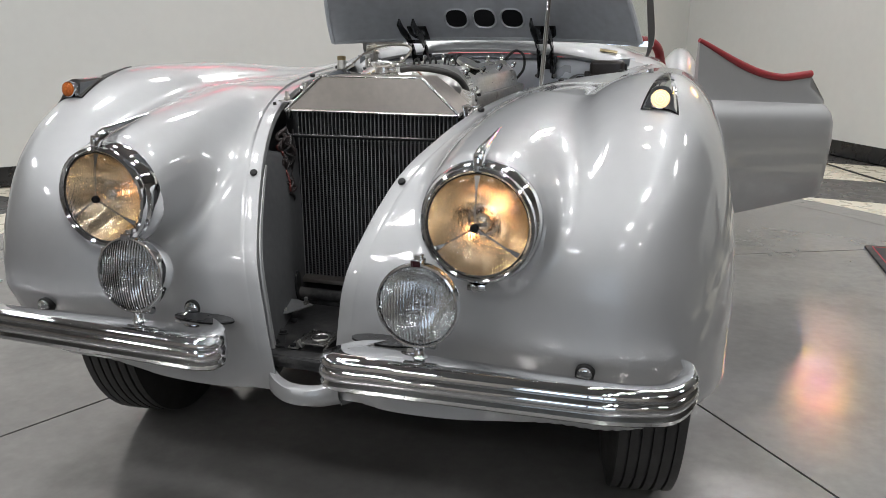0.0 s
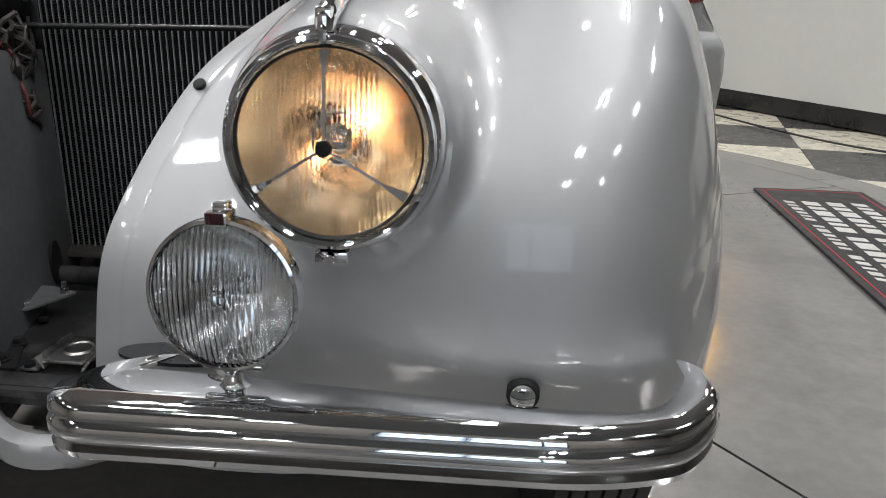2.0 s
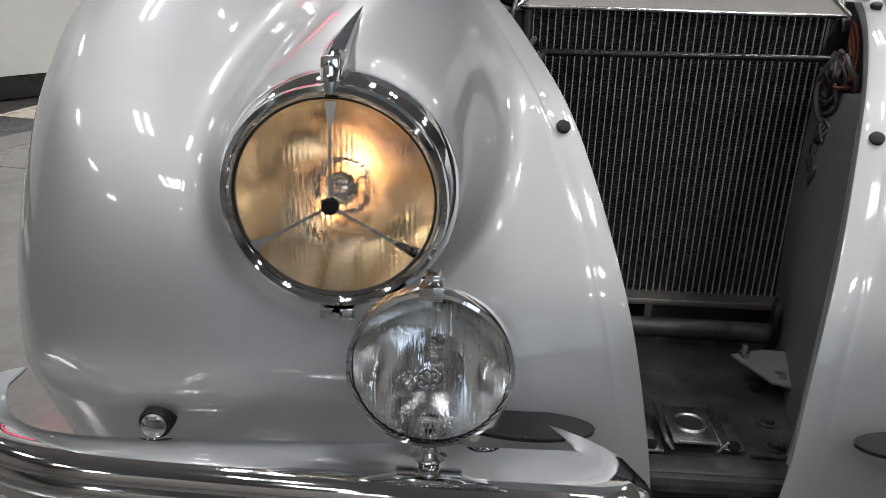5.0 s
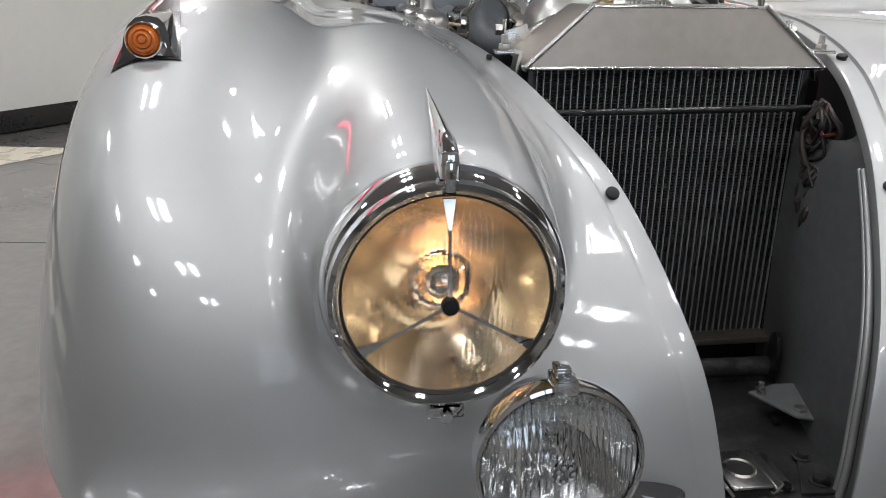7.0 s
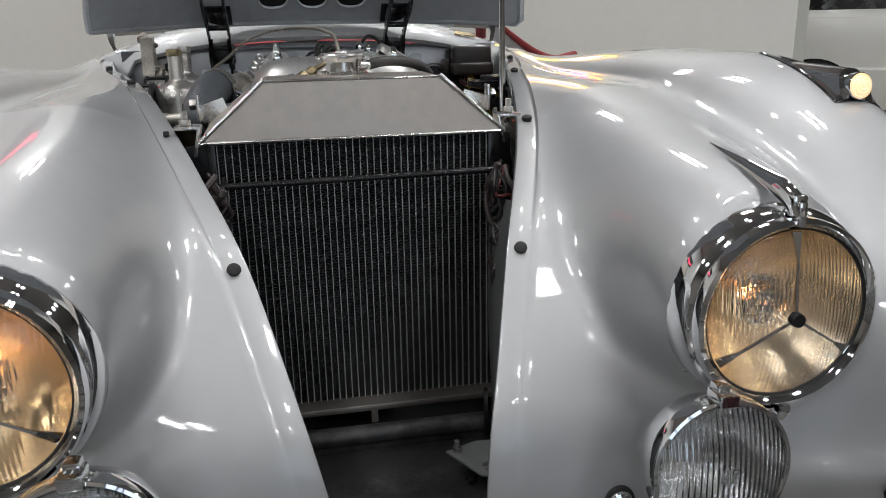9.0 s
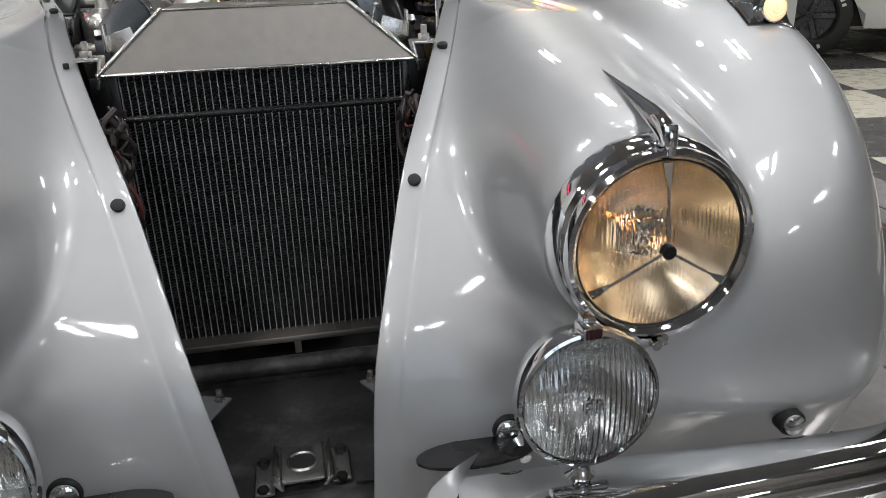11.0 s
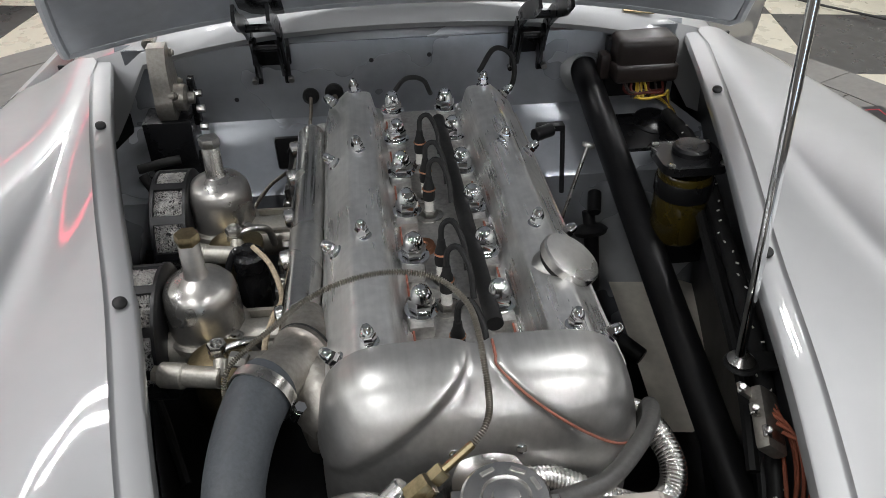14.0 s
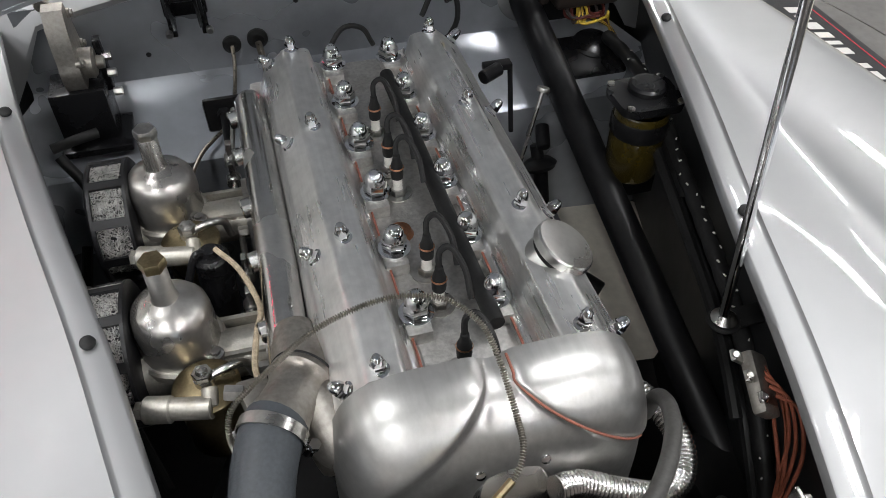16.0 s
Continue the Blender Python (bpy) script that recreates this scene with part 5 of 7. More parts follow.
bm = BM()
for a0 in (20, 60, 115, 200, 250, 300):
    a = radians(a0)
    box(bm, (-0.006 + 0.0265 * math.cos(a), 0.581 + 0.0265 * math.sin(a), 0.8288), (0.012, 0.0035, 0.0008), rot=(0, 0, a0 + 90))
pieces("stamped_bar", bm, STEEL, cap)
# side brackets with bolts
for s in (1, -1):
    bm = BM()
    box(bm, (0.240 * s, 0.505, 0.732), (0.036, 0.034, 0.005), bevel=0.0015)
    box(bm, (0.227 * s, 0.503, 0.712), (0.005, 0.032, 0.045), rot=(0, -12 * s, 0), bevel=0.0015)
    br = part("mounting_bracket", bm, ALU_POLISHED, rad)
    bm = BM()
    hexa(bm, (0.243 * s, 0.506, 0.735), (0.243 * s, 0.506, 0.743), 0.0085)
    rod(bm, (0.243 * s, 0.506, 0.743), (0.243 * s, 0.506, 0.756), 0.0048)
    part("rusty_bolt", bm, STEEL, br)
    bm = BM()
    box(bm, (0.208 * s, 0.588, 0.742), (0.045, 0.004, 0.036), rot=(0, 18 * s, 0), bevel=0.001)
    box(bm, (0.229 * s, 0.582, 0.752), (0.004, 0.022, 0.042), bevel=0.001)
    br = part("rear_bracket", bm, ALU_POLISHED, rad)
    bm = BM()
    hexa(bm, (0.232 * s, 0.582, 0.757), (0.242 * s, 0.582, 0.757), 0.009)
    part("bolt", bm, STEEL, br)
bm = BM()
rod(bm, (-0.222, 0.434, 0.655), (0.225, 0.434, 0.659), 0.0048)
part("stay_bar", bm, BLACK_SATIN, car, "thin black steel stay across the radiator")
bm = BM()
for s in (1, -1):
    box(bm, (0.226 * s, 0.50, 0.655), (0.036, 0.006, 0.10), bevel=0.001)
    box(bm, (0.222 * s, 0.497, 0.45), (0.03, 0.006, 0.34), bevel=0.001)
pieces("air_baffle", bm, BLACK, car, "black air baffle beside the radiator")

# things behind the grille opening
bm = BM()
box(bm, (0, 0.24, 0.232), (0.50, 0.34, 0.012), bevel=0.002)
box(bm, (0, 0.40, 0.235), (0.46, 0.012, 0.05), bevel=0.002)
box(bm, (0, 0.095, 0.226), (0.30, 0.035, 0.03), bevel=0.006)
part("front_apron", bm, APRON, car, "grimy black front apron plate")
bm = BM()
rod(bm, (-0.30, 0.398, 0.265), (0.30, 0.398, 0.261), 0.0150, 20)
rod(bm, (-0.30, 0.43, 0.215), (0.30, 0.43, 0.215), 0.030, 20)
pieces("cross_tube", bm, APRON, car, "scuffed black cross tube")
bm = BM()
zb = 0.240
box(bm, (0.002, 0.152, zb + 0.016), (0.052, 0.075, 0.004), bevel=0.001)
for s in (1, -1):
    box(bm, (0.002 + 0.031 * s, 0.152, zb + 0.0135), (0.018, 0.080, 0.004), rot=(0, -52 * s, 0), bevel=0.001)
    box(bm, (0.002 + 0.048 * s, 0.152 + 0.004 * s, zb + 0.003), (0.024, 0.07, 0.004), bevel=0.001)
mount = part("latch_plate", bm, ALU_POLISHED, car, "bright steel bonnet latch plate")
bm = BM()
lathe(bm, [(0.0, 0.0185), (0.0165, 0.0185), (0.0165, 0.0182), (0, 0.0182)], Matrix.Translation((0.002, 0.152, zb)), 24)
part("hole", bm, BLACK, mount)
bm = BM()
lathe(bm, [(0.0165, 0.018), (0.0185, 0.0205), (0.0205, 0.018)], Matrix.Translation((0.002, 0.152, zb)), 24)
part("hole_rim", bm, STEEL, mount)
bm = BM()
for x, y in ((0.052, 0.185), (0.050, 0.125), (-0.048, 0.178), (-0.048, 0.12), (0.105, 0.13), (-0.11, 0.13), (0.12, 0.27), (-0.12, 0.26)):
    hexa(bm, (x, y, zb + 0.002), (x, y, zb + 0.010), 0.0075)
pieces("apron_bolt", bm, BLACK, mount)
for d in (1, -1):
    bm = BM()
    prism(bm, [(x * d, y) for x, y in ((0.092, 0.305), (0.128, 0.240), (0.165, 0.226), (0.215, 0.236), (0.215, 0.318), (0.14, 0.322))], 0.003, Matrix.Translation((0, 0, 0.254)) @ pose(0, 0, 0, 3, 0, 0))
    plate = part("gusset", bm, SILVER_IN, car, "bare metal gusset plate", smooth=False)
    bm = BM()
    hexa(bm, (0.108 * d, 0.302, 0.272), (0.108 * d, 0.302, 0.280), 0.0075)
    rod(bm, (0.108 * d, 0.302, 0.279), (0.108 * d, 0.302, 0.290), 0.0042, 10)
    hexa(bm, (0.142 * d, 0.255, 0.270), (0.142 * d, 0.255, 0.2745), 0.0085)
    pieces("gusset_bolt", bm, STEEL, plate)
    bm = BM()
    prism(bm, [(x * d, y) for x, y in ((0.108, 0.198), (0.066, 0.116), (0.155, 0.108), (0.185, 0.20))], 0.003, Matrix.Translation((0, 0, 0.2395)))
    plate = part("corner_plate", bm, APRON, car, "grimy black corner plate with two bolts", smooth=False)
    bm = BM()
    for x, y in ((0.108, 0.186), (0.100, 0.134)):
        lathe(bm, [(0, 0), (0.0125, 0), (0.0125, 0.002), (0.008, 0.0025)], Matrix.Translation((x * d, y, 0.2425)), 18)
        hexa(bm, (x * d, y, 0.2445), (x * d, y, 0.251), 0.0085)
    pieces("plate_bolt", bm, APRON, plate, per=2)
bm = BM()
lathe(bm, [(0, 0.0006), (0.0085, 0.0006), (0.0085, -0.001)], Matrix.Translation((-0.047, 0.122, 0.2382)), 20)
part("apron_hole", bm, BLACK, car)
bm = BM()
box(bm, (0.006, 0.452, 0.266), (0.011, 0.003, 0.026), bevel=0.001)
part("core_tab", bm, ALU_BRUSHED, car)

# bundled lamp wires beside the core
WIRE_BLACK = material("black_wire", (0.02, 0.018, 0.018), 0.45, 0.0, var=0.3, scale=60)
WIRE_BROWN = material("brown_cloth_wire", (0.035, 0.026, 0.025), 0.6, 0.0, var=0.35, scale=120)
WIRE_RED = material("red_wire", (0.11, 0.022, 0.018), 0.5, 0.0, var=0.2, scale=60)
WIRE_ORANGE = material("faded_red_cloth_wire", (0.34, 0.10, 0.055), 0.75, 0.0, var=0.3, scale=120)
WIRE_YELLOW = material("yellow_wire", (0.60, 0.42, 0.05), 0.6, 0.0, var=0.2, scale=60)
rng = random.Random(4)
for s in (1, -1):
    for mat, n in ((WIRE_BLACK, 7), (WIRE_BROWN, 5), (WIRE_RED, 1)):
        bm = BM()
        for k in range(n):
            x = (0.212 if s > 0 else -0.208) - 0.006 * s
            pts = [(x + rng.uniform(-0.012, 0.012), 0.425 + rng.uniform(-0.02, 0.012), 0.665 + rng.uniform(-0.02, 0.01))]
            for j in range(6):
                pts.append((x + rng.uniform(-0.02, 0.016), 0.415 + rng.uniform(-0.03, 0.02), 0.64 - 0.026 * j + rng.uniform(-0.014, 0.014)))
            pts.append((x + 0.01 * s, 0.43, 0.47 + rng.uniform(-0.03, 0.03)))
            tube(bm, pts, 0.0028 if mat is not WIRE_BROWN else 0.0045, 7)
        pieces("lamp_wire", bm, mat, car, "loose old lamp wire")
    bm = BM()
    for k in range(4):
        z = 0.60 - 0.03 * k
        rod(bm, (0.207 * s, 0.41, z), (0.209 * s, 0.405, z - 0.025), 0.007, 10)
    pieces("wire_connector", bm, RUBBER, car, "black bullet connector")

# ---- engine ----
CARB = material("carburettor_casting", (0.50, 0.48, 0.43), 0.42, 0.75, var=0.14, scale=25, bump=0.15, bump_scale=260, stain=(0.30, 0.25, 0.17), stain_amount=0.5, stain_scale=25)
MESH_WOOL = material("steel_wire_mesh", (0.62, 0.61, 0.59), 0.45, 1.0, var=0.5, scale=120, bump=1.0, bump_scale=520)
CERAMIC = material("white_ceramic", (0.75, 0.73, 0.68), 0.25, 0.0, coat=0.5, var=0.1, scale=80)
COPPER = material("dull_copper", (0.45, 0.22, 0.13), 0.4, 1.0, var=0.2, scale=40)
GASKET = material("red_brown_gasket", (0.30, 0.11, 0.075), 0.7, 0.0, var=0.3, scale=60)
BRAID = material("braided_steel_sheath", (0.27, 0.24, 0.20), 0.35, 0.9, var=0.4, scale=200)
AMBER_GLASS = material("amber_fluid_glass", (0.055, 0.040, 0.007), 0.08, 0.0, coat=1.0, var=0.25, scale=10)
BAKELITE = material("brown_black_bakelite", (0.026, 0.020, 0.018), 0.35, 0.0, var=0.2, scale=14)

bm = BM()
box(bm, (0, 1.10, 0.50), (0.30, 0.68, 0.44), bevel=0.02)
box(bm, (0, 1.12, 0.702), (0.35, 0.64, 0.06), bevel=0.01)
engine = part("engine", bm, ALU_CAST, car, "twin-cam six-cylinder engine with polished aluminium covers")
# head deck between the covers, with pads under the nuts
bm = BM()
box(bm, (0, 1.115, 0.738), (0.118, 0.64, 0.012), bevel=0.003)
pad = BM()
HEAD_Y = [1.404 - 0.1035 * k for k in range(6)]
for s in (1, -1):
    for y in HEAD_Y:
        box(pad, (0.046 * s, y, 0.750), (0.030, 0.058, 0.022), bevel=0.006)
part("head_deck", bm, ALU_CAST, engine, "rough cast cylinder head deck")
pieces("nut_pad", pad, ALU_CAST, engine)

COVER = [(0.055, 0.740), (0.055, 0.753), (0.0565, 0.7545), (0.064, 0.756), (0.067, 0.759), (0.069, 0.764), (0.0775, 0.799), (0.0785, 0.8025), (0.081, 0.805), (0.0845, 0.8065), (0.112, 0.8095), (0.1155, 0.809), (0.119, 0.8075), (0.121, 0.805), (0.146, 0.781), (0.148, 0.778), (0.1495, 0.774), (0.160, 0.735), (0.166, 0.705)]


def cam_cover(s):
    bm = BM()
    rows = []
    ys = [0.778, 0.86, 1.0, 1.15, 1.30, 1.375, 1.395, 1.410, 1.421, 1.428, 1.431]
    for y in ys:
        e = max(0, (y - 1.37) / 0.061)
        k = math.sqrt(max(0, 1 - e ** 2.4))
        rows.append([Vector((s * (0.108 + (x - 0.108) * (0.80 + 0.20 * k)), y, 0.735 + (z - 0.735) * (k if z > 0.76 else 1))) for x, z in COVER])
    vs = sheet(bm, rows)
    return part("cam_cover", bm, ALU_COVER, engine, f"polished aluminium cam cover, {'exhaust' if s > 0 else 'inlet'} side")


covers = {s: cam_cover(s) for s in (1, -1)}
bm = BM()
for s in (1, -1):
    sweep(bm, [V(0.0555 * s, 0.78, 0.7555), V(0.0555 * s, 1.40, 0.7555)], [(-0.0012, -0.001), (-0.0012, 0.001), (0.0012, 0.001), (0.0012, -0.001)])
pieces("gasket_line", bm, GASKET, engine)

# acorn nuts: one mesh for the head nuts, one for the cover nuts
bm = BM()
lathe(bm, [(0.0, 0.0), (0.017, 0.0), (0.017, 0.003), (0.0125, 0.0035)], n=24)
lathe(bm, [(0.0125, 0.0032), (0.0132, 0.006), (0.0132, 0.014), (0.0122, 0.0165)], n=6)
lathe(bm, [(0.0112, 0.0162), (0.0105, 0.022), (0.0080, 0.0275), (0.0045, 0.0305), (0, 0.0315)], n=20)
head_nut = part("head_nut", bm, CHROME, engine, "chromed domed head nut")
for v in head_nut.data.vertices:
    v.co *= 1.16
head_nut.location = (0.044, HEAD_Y[0], 0.7605)
first = True
for s in (1, -1):
    for y in HEAD_Y:
        if first:
            first = False
            continue
        o = new("head_nut", head_nut.data)
        o.parent = engine
        o.location = (0.044 * s, y, 0.7605)
        o.rotation_euler = (0, 0, radians(17 * y * 100 % 60))
bm = BM()
lathe(bm, [(0.0, -0.003), (0.0092, -0.002), (0.0092, 0.0), (0.0065, 0.001)], n=20)
lathe(bm, [(0.0065, 0.0005), (0.0072, 0.002), (0.0072, 0.009), (0.0065, 0.0105)], n=6)
lathe(bm, [(0.0062, 0.010), (0.0056, 0.0145), (0.0035, 0.018), (0, 0.0192)], n=16)
cover_nut = None
for s in (1, -1):
    for y in (1.387, 1.189, 0.975, 0.790):
        for x, z, dy in ((0.104, 0.8085, 0.0), (0.138, 0.7885, -0.002)):
            tilt = 6 * s if x < 0.12 else 44 * s
            if cover_nut is None:
                cover_nut = part("cover_nut", bm, CHROME, engine, "small chromed domed nut")
                o = cover_nut
                for v in o.data.vertices:
                    v.co *= 1.15
            else:
                o = new("cover_nut", cover_nut.data)
                o.parent = engine
            o.location = (x * s, y + dy, z)
            o.rotation_euler = (0, radians(tilt), 0)

# front cover over the chain sprockets: two swellings parted by a V
def chain_field(p):
    x, y, z = p[:, 0], p[:, 1], p[:, 2]
    f = (np.abs(x) / 0.167) ** 6 + (np.maximum(0.775 - y, 0) / 0.098) ** 2.7 + (np.maximum(z - 0.60, 0) / 0.217) ** 3.8
    half = 0.013 + np.maximum(0.811 - z, 0) * 1.5
    v = 1 / (1 + np.exp(np.clip((np.abs(x) - half) / 0.0044, -50, 50)))
    return (f ** (1 / 3.0) - 1) * 0.15 + 0.0080 * v


bm = BM()
rows = []
c = np.array((0.0, 0.776, 0.64))
for i in range(110):
    row = []
    el = radians(-28 + 118 * i / 109)
    az = np.linspace(-1, 1, 180)
    d = []
    for a in az:
        h = Vector((math.sin(a * math.pi / 2), -math.cos(a * math.pi / 2), 0))
        v = h * math.cos(el) + Vector((0, 0, 1)) * math.sin(el)
        d.append(v)
    d = np.array([tuple(q) for q in d])
    lo, hi = np.full(180, 0.005), np.full(180, 0.4)
    for _ in range(30):
        mid = (lo + hi) / 2
        ins = chain_field(c + d * mid[:, None]) < 0
        lo, hi = np.where(ins, mid, lo), np.where(ins, hi, mid)
    rows.append([Vector(q) for q in c + d * lo[:, None]])
sheet(bm, rows)
part("chain_cover", bm, ALU_CHAIN, engine, "swollen polished front chain cover with a V-shaped valley")
line = []
for y in np.linspace(0.772, 0.742, 5):
    lo, hi = 0.66, 0.90
    for _ in range(24):
        mid = (lo + hi) / 2
        lo, hi = (mid, hi) if chain_field(np.array([[0.0155, y, mid]]))[0] < 0 else (lo, mid)
    line.append(V(0.0155, y, lo + 0.0003))
for z in np.linspace(0.803, 0.728, 16):
    x = 0.0150 + max(0.811 - z, 0) * 1.5
    lo, hi = 0.60, 0.776
    for _ in range(24):
        mid = (lo + hi) / 2
        lo, hi = (lo, mid) if chain_field(np.array([[x, mid, z]]))[0] < 0 else (mid, hi)
    line.append(V(x, hi - 0.0004, z))
bm = BM()
tube(bm, line, 0.0015, 8, steps=60)
part("gasket_line", bm, GASKET, engine)
bm = BM()
box(bm, (0, 0.79, 0.66), (0.30, 0.03, 0.16), bevel=0.02, seg=3)
part("cover_flange", bm, ALU_CAST, engine)
bm = BM()
at = along((0.0, 0.696, 0.705), (0.0, 0.632, 0.745))
lathe(bm, [(0.058, -0.004), (0.058, 0.004), (0.052, 0.008), (0.044, 0.010), (0.036, 0.022), (0.02, 0.027), (0, 0.028)], at, 40)
breather = part("breather_cover", bm, ALU_POLISHED, engine, "round polished breather cover")
bm = BM()
for a in (45, 135, 225, 315):
    p = at @ V(0.046 * math.cos(radians(a)), 0.046 * math.sin(radians(a)), 0.008)
    q = at @ V(0.046 * math.cos(radians(a)), 0.046 * math.sin(radians(a)), 0.022)
    hexa(bm, p, q, 0.0075)
    lathe(bm, [(0.0065, 0.0), (0.005, 0.005), (0, 0.007)], along(q, q + (q - p)), 12)
pieces("breather_nut", bm, CHROME, breather, per=2)
# ribbed breather pipe and rubber overflow hoses
bm = BM()
path = smooth_path([(0.035, 0.668, 0.728), (0.064, 0.672, 0.718), (0.11, 0.660, 0.700), (0.150, 0.655, 0.684), (0.180, 0.670, 0.680), (0.193, 0.698, 0.688), (0.189, 0.732, 0.696), (0.178, 0.765, 0.694), (0.172, 0.79, 0.675)], 150)
tube(bm, path, 0.0135, 14, steps=330, scale=lambda u: 1.0 + 0.06 * math.sin(u * 2 * math.pi * 66))
part("ribbed_pipe", bm, ALU_POLISHED, engine, "ribbed bright metal breather pipe")
HOSE_DARK = material("dark_rubber_hose", (0.055, 0.053, 0.05), 0.5, 0.0, var=0.25, scale=25, bump=0.15)
bm = BM()
tube(bm, [(0.034, 0.586, 0.809), (0.056, 0.588, 0.813), (0.083, 0.599, 0.813), (0.118, 0.634, 0.806), (0.142, 0.668, 0.795), (0.157, 0.700, 0.777), (0.167, 0.728, 0.745), (0.168, 0.738, 0.70)], 0.0082, 12)
part("overflow_hose", bm, HOSE_DARK, rad, "thin grey rubber overflow hose")

# oil filler cap on the exhaust-side cover
oc = along((0.114, 0.896, 0.793), (0.160, 0.884, 0.879))
bm = BM()
lathe(bm, [(0.036, -0.012), (0.032, 0.004), (0.030, 0.010)], oc, 36)
part("filler_collar", bm, ALU_POLISHED, engine)
bm = BM()
lathe(bm, [(0.031, 0.009), (0.031, 0.014), (0.028, 0.015)], oc, 36)
part("filler_seal", bm, RUBBER, engine)
bm = BM()
n = 90
prof = [(0.0305, 0.015), (0.0355, 0.0165), (0.0355, 0.026), (0.034, 0.028), (0.028, 0.0285), (0, 0.0288)]
rings = []
for r, h in prof:
    rings.append([bm.verts.new(oc @ V((r + (0.0007 * (k % 2) if 0.016 < h < 0.027 else 0)) * math.cos(2 * math.pi * k / n), (r + (0.0007 * (k % 2) if 0.016 < h < 0.027 else 0)) * math.sin(2 * math.pi * k / n), h)) if r else None for k in range(n)])
tip = bm.verts.new(oc @ V(0, 0, 0.0288))
for a, b in zip(rings, rings[1:-1]):
    for k in range(n):
        bm.faces.new((a[k], a[(k + 1) % n], b[(k + 1) % n], b[k]))
for k in range(n):
    bm.faces.new((rings[-2][k], rings[-2][(k + 1) % n], tip))
part("oil_cap", bm, ALU_POLISHED, engine, "knurled round oil filler cap")

# spark plugs, leads and the lead tube
PLUG_Y = [1.238, 1.153, 1.105, 0.958, 0.906, 0.811]
for i, y in enumerate(PLUG_Y):
    bm = BM()
    x = -0.013
    lathe(bm, [(0.019, 0.0), (0.019, 0.002), (0.013, 0.003)], Matrix.Translation((x, y, 0.744)), 20)
    hexa(bm, (x, y, 0.744), (x, y, 0.754), 0.011)
    plug = part("spark_plug", bm, STEEL, engine, "spark plug with white insulator")
    bm = BM()
    lathe(bm, [(0.0075, 0.753), (0.0065, 0.757)] + [(0.0062 + 0.0006 * (k % 2), 0.758 + 0.0022 * k) for k in range(7)] + [(0.005, 0.775), (0, 0.775)], Matrix.Translation((x, y, 0)), 16)
    part("insulator", bm, CERAMIC, plug)
    bm = BM()
    lathe(bm, [(0.0078, 0.771), (0.0085, 0.778), (0.0075, 0.792), (0.0055, 0.798), (0.0045, 0.806), (0, 0.807)], Matrix.Translation((x, y, 0)), 14)
    part("plug_cap", bm, RUBBER, plug)
    bm = BM()
    lathe(bm, [(0.0086, 0.786), (0.0094, 0.7875), (0.0086, 0.789)], Matrix.Translation((x, y, 0)), 14)
    part("copper_ring", bm, COPPER, plug)
    bm = BM()
    tube(bm, [(x, y, 0.800), (x + 0.002, y + 0.006, 0.822), (x + 0.014, y + 0.004, 0.828), (x + 0.024, y - 0.016, 0.812), (x + 0.026, y - 0.035, 0.785)], 0.0036, 8)
    part("plug_lead", bm, RUBBER, plug)
bm = BM()
tube(bm, [(0.026, 1.34, 0.772), (0.027, 1.2, 0.774), (0.029, 1.0, 0.774), (0.032, 0.842, 0.771)], 0.0100, 14, steps=30)
part("lead_tube", bm, RUBBER, engine, "black tube that carries the plug leads")
bm = BM()
tube(bm, [(0.02, 1.40, 0.79), (0.01, 1.435, 0.80), (-0.02, 1.44, 0.80), (-0.05, 1.43, 0.765)], 0.004, 8)
tube(bm, [(0.105, 1.43, 0.81), (0.135, 1.455, 0.84), (0.165, 1.455, 0.825), (0.168, 1.45, 0.78), (0.14, 1.445, 0.74)], 0.0045, 8)
pieces("rear_lead", bm, RUBBER, engine)
bm = BM()
lathe(bm, [(0.004, 0.004), (0.006, 0.006), (0.014, 0.006), (0.016, 0.0), (0.018, -0.002)], Matrix.Translation((-0.028, 1.03, 0.745)), 20)
part("core_plug", bm, COPPER, engine)

# inlet side: water rail, thermostat housing, hose
bm = BM()
tube(bm, [(-0.178, 1.36, 0.742), (-0.178, 1.2, 0.742), (-0.180, 1.0, 0.742), (-0.186, 0.85, 0.738), (-0.190, 0.80, 0.735)], 0.023, 16, steps=24)
lathe(bm, [(0.023, 0), (0.019, 0.012), (0.008, 0.018), (0, 0.019)], along((-0.178, 1.36, 0.742), (-0.178, 1.40, 0.744)), 16)
rail = part("water_rail", bm, ALU_POLISHED, engine, "aluminium water rail along the inlet side")
for y in (0.93, 1.04, 1.14, 1.25, 1.34):
    bm = BM()
    rod(bm, (-0.178, y, 0.74), (-0.212, y - 0.004, 0.735), 0.013)
    part("rail_boss", bm, ALU_POLISHED, rail)
bm = BM()
tube(bm, [(-0.178, 0.915, 0.741), (-0.174, 0.875, 0.740), (-0.164, 0.83, 0.738), (-0.152, 0.785, 0.730), (-0.146, 0.755, 0.722)], 0.037, 24, steps=36, scale=lambda u: 0.66 + 0.34 * min(1, u * 2.6) - 0.45 * max(0, (u - 0.75) / 0.25) ** 2.2)
box(bm, (-0.160, 0.800, 0.700), (0.05, 0.07, 0.05), rot=(10, 0, 20), bevel=0.016, seg=3)
box(bm, (-0.224, 0.842, 0.738), (0.034, 0.040, 0.016), rot=(0, 12, 14), bevel=0.005)
part("thermostat_housing", bm, CAST_STAINED, engine, "stained cast thermostat housing")
NECK = along((-0.174, 0.838, 0.752), (-0.213, 0.776, 0.768))
bm = BM()
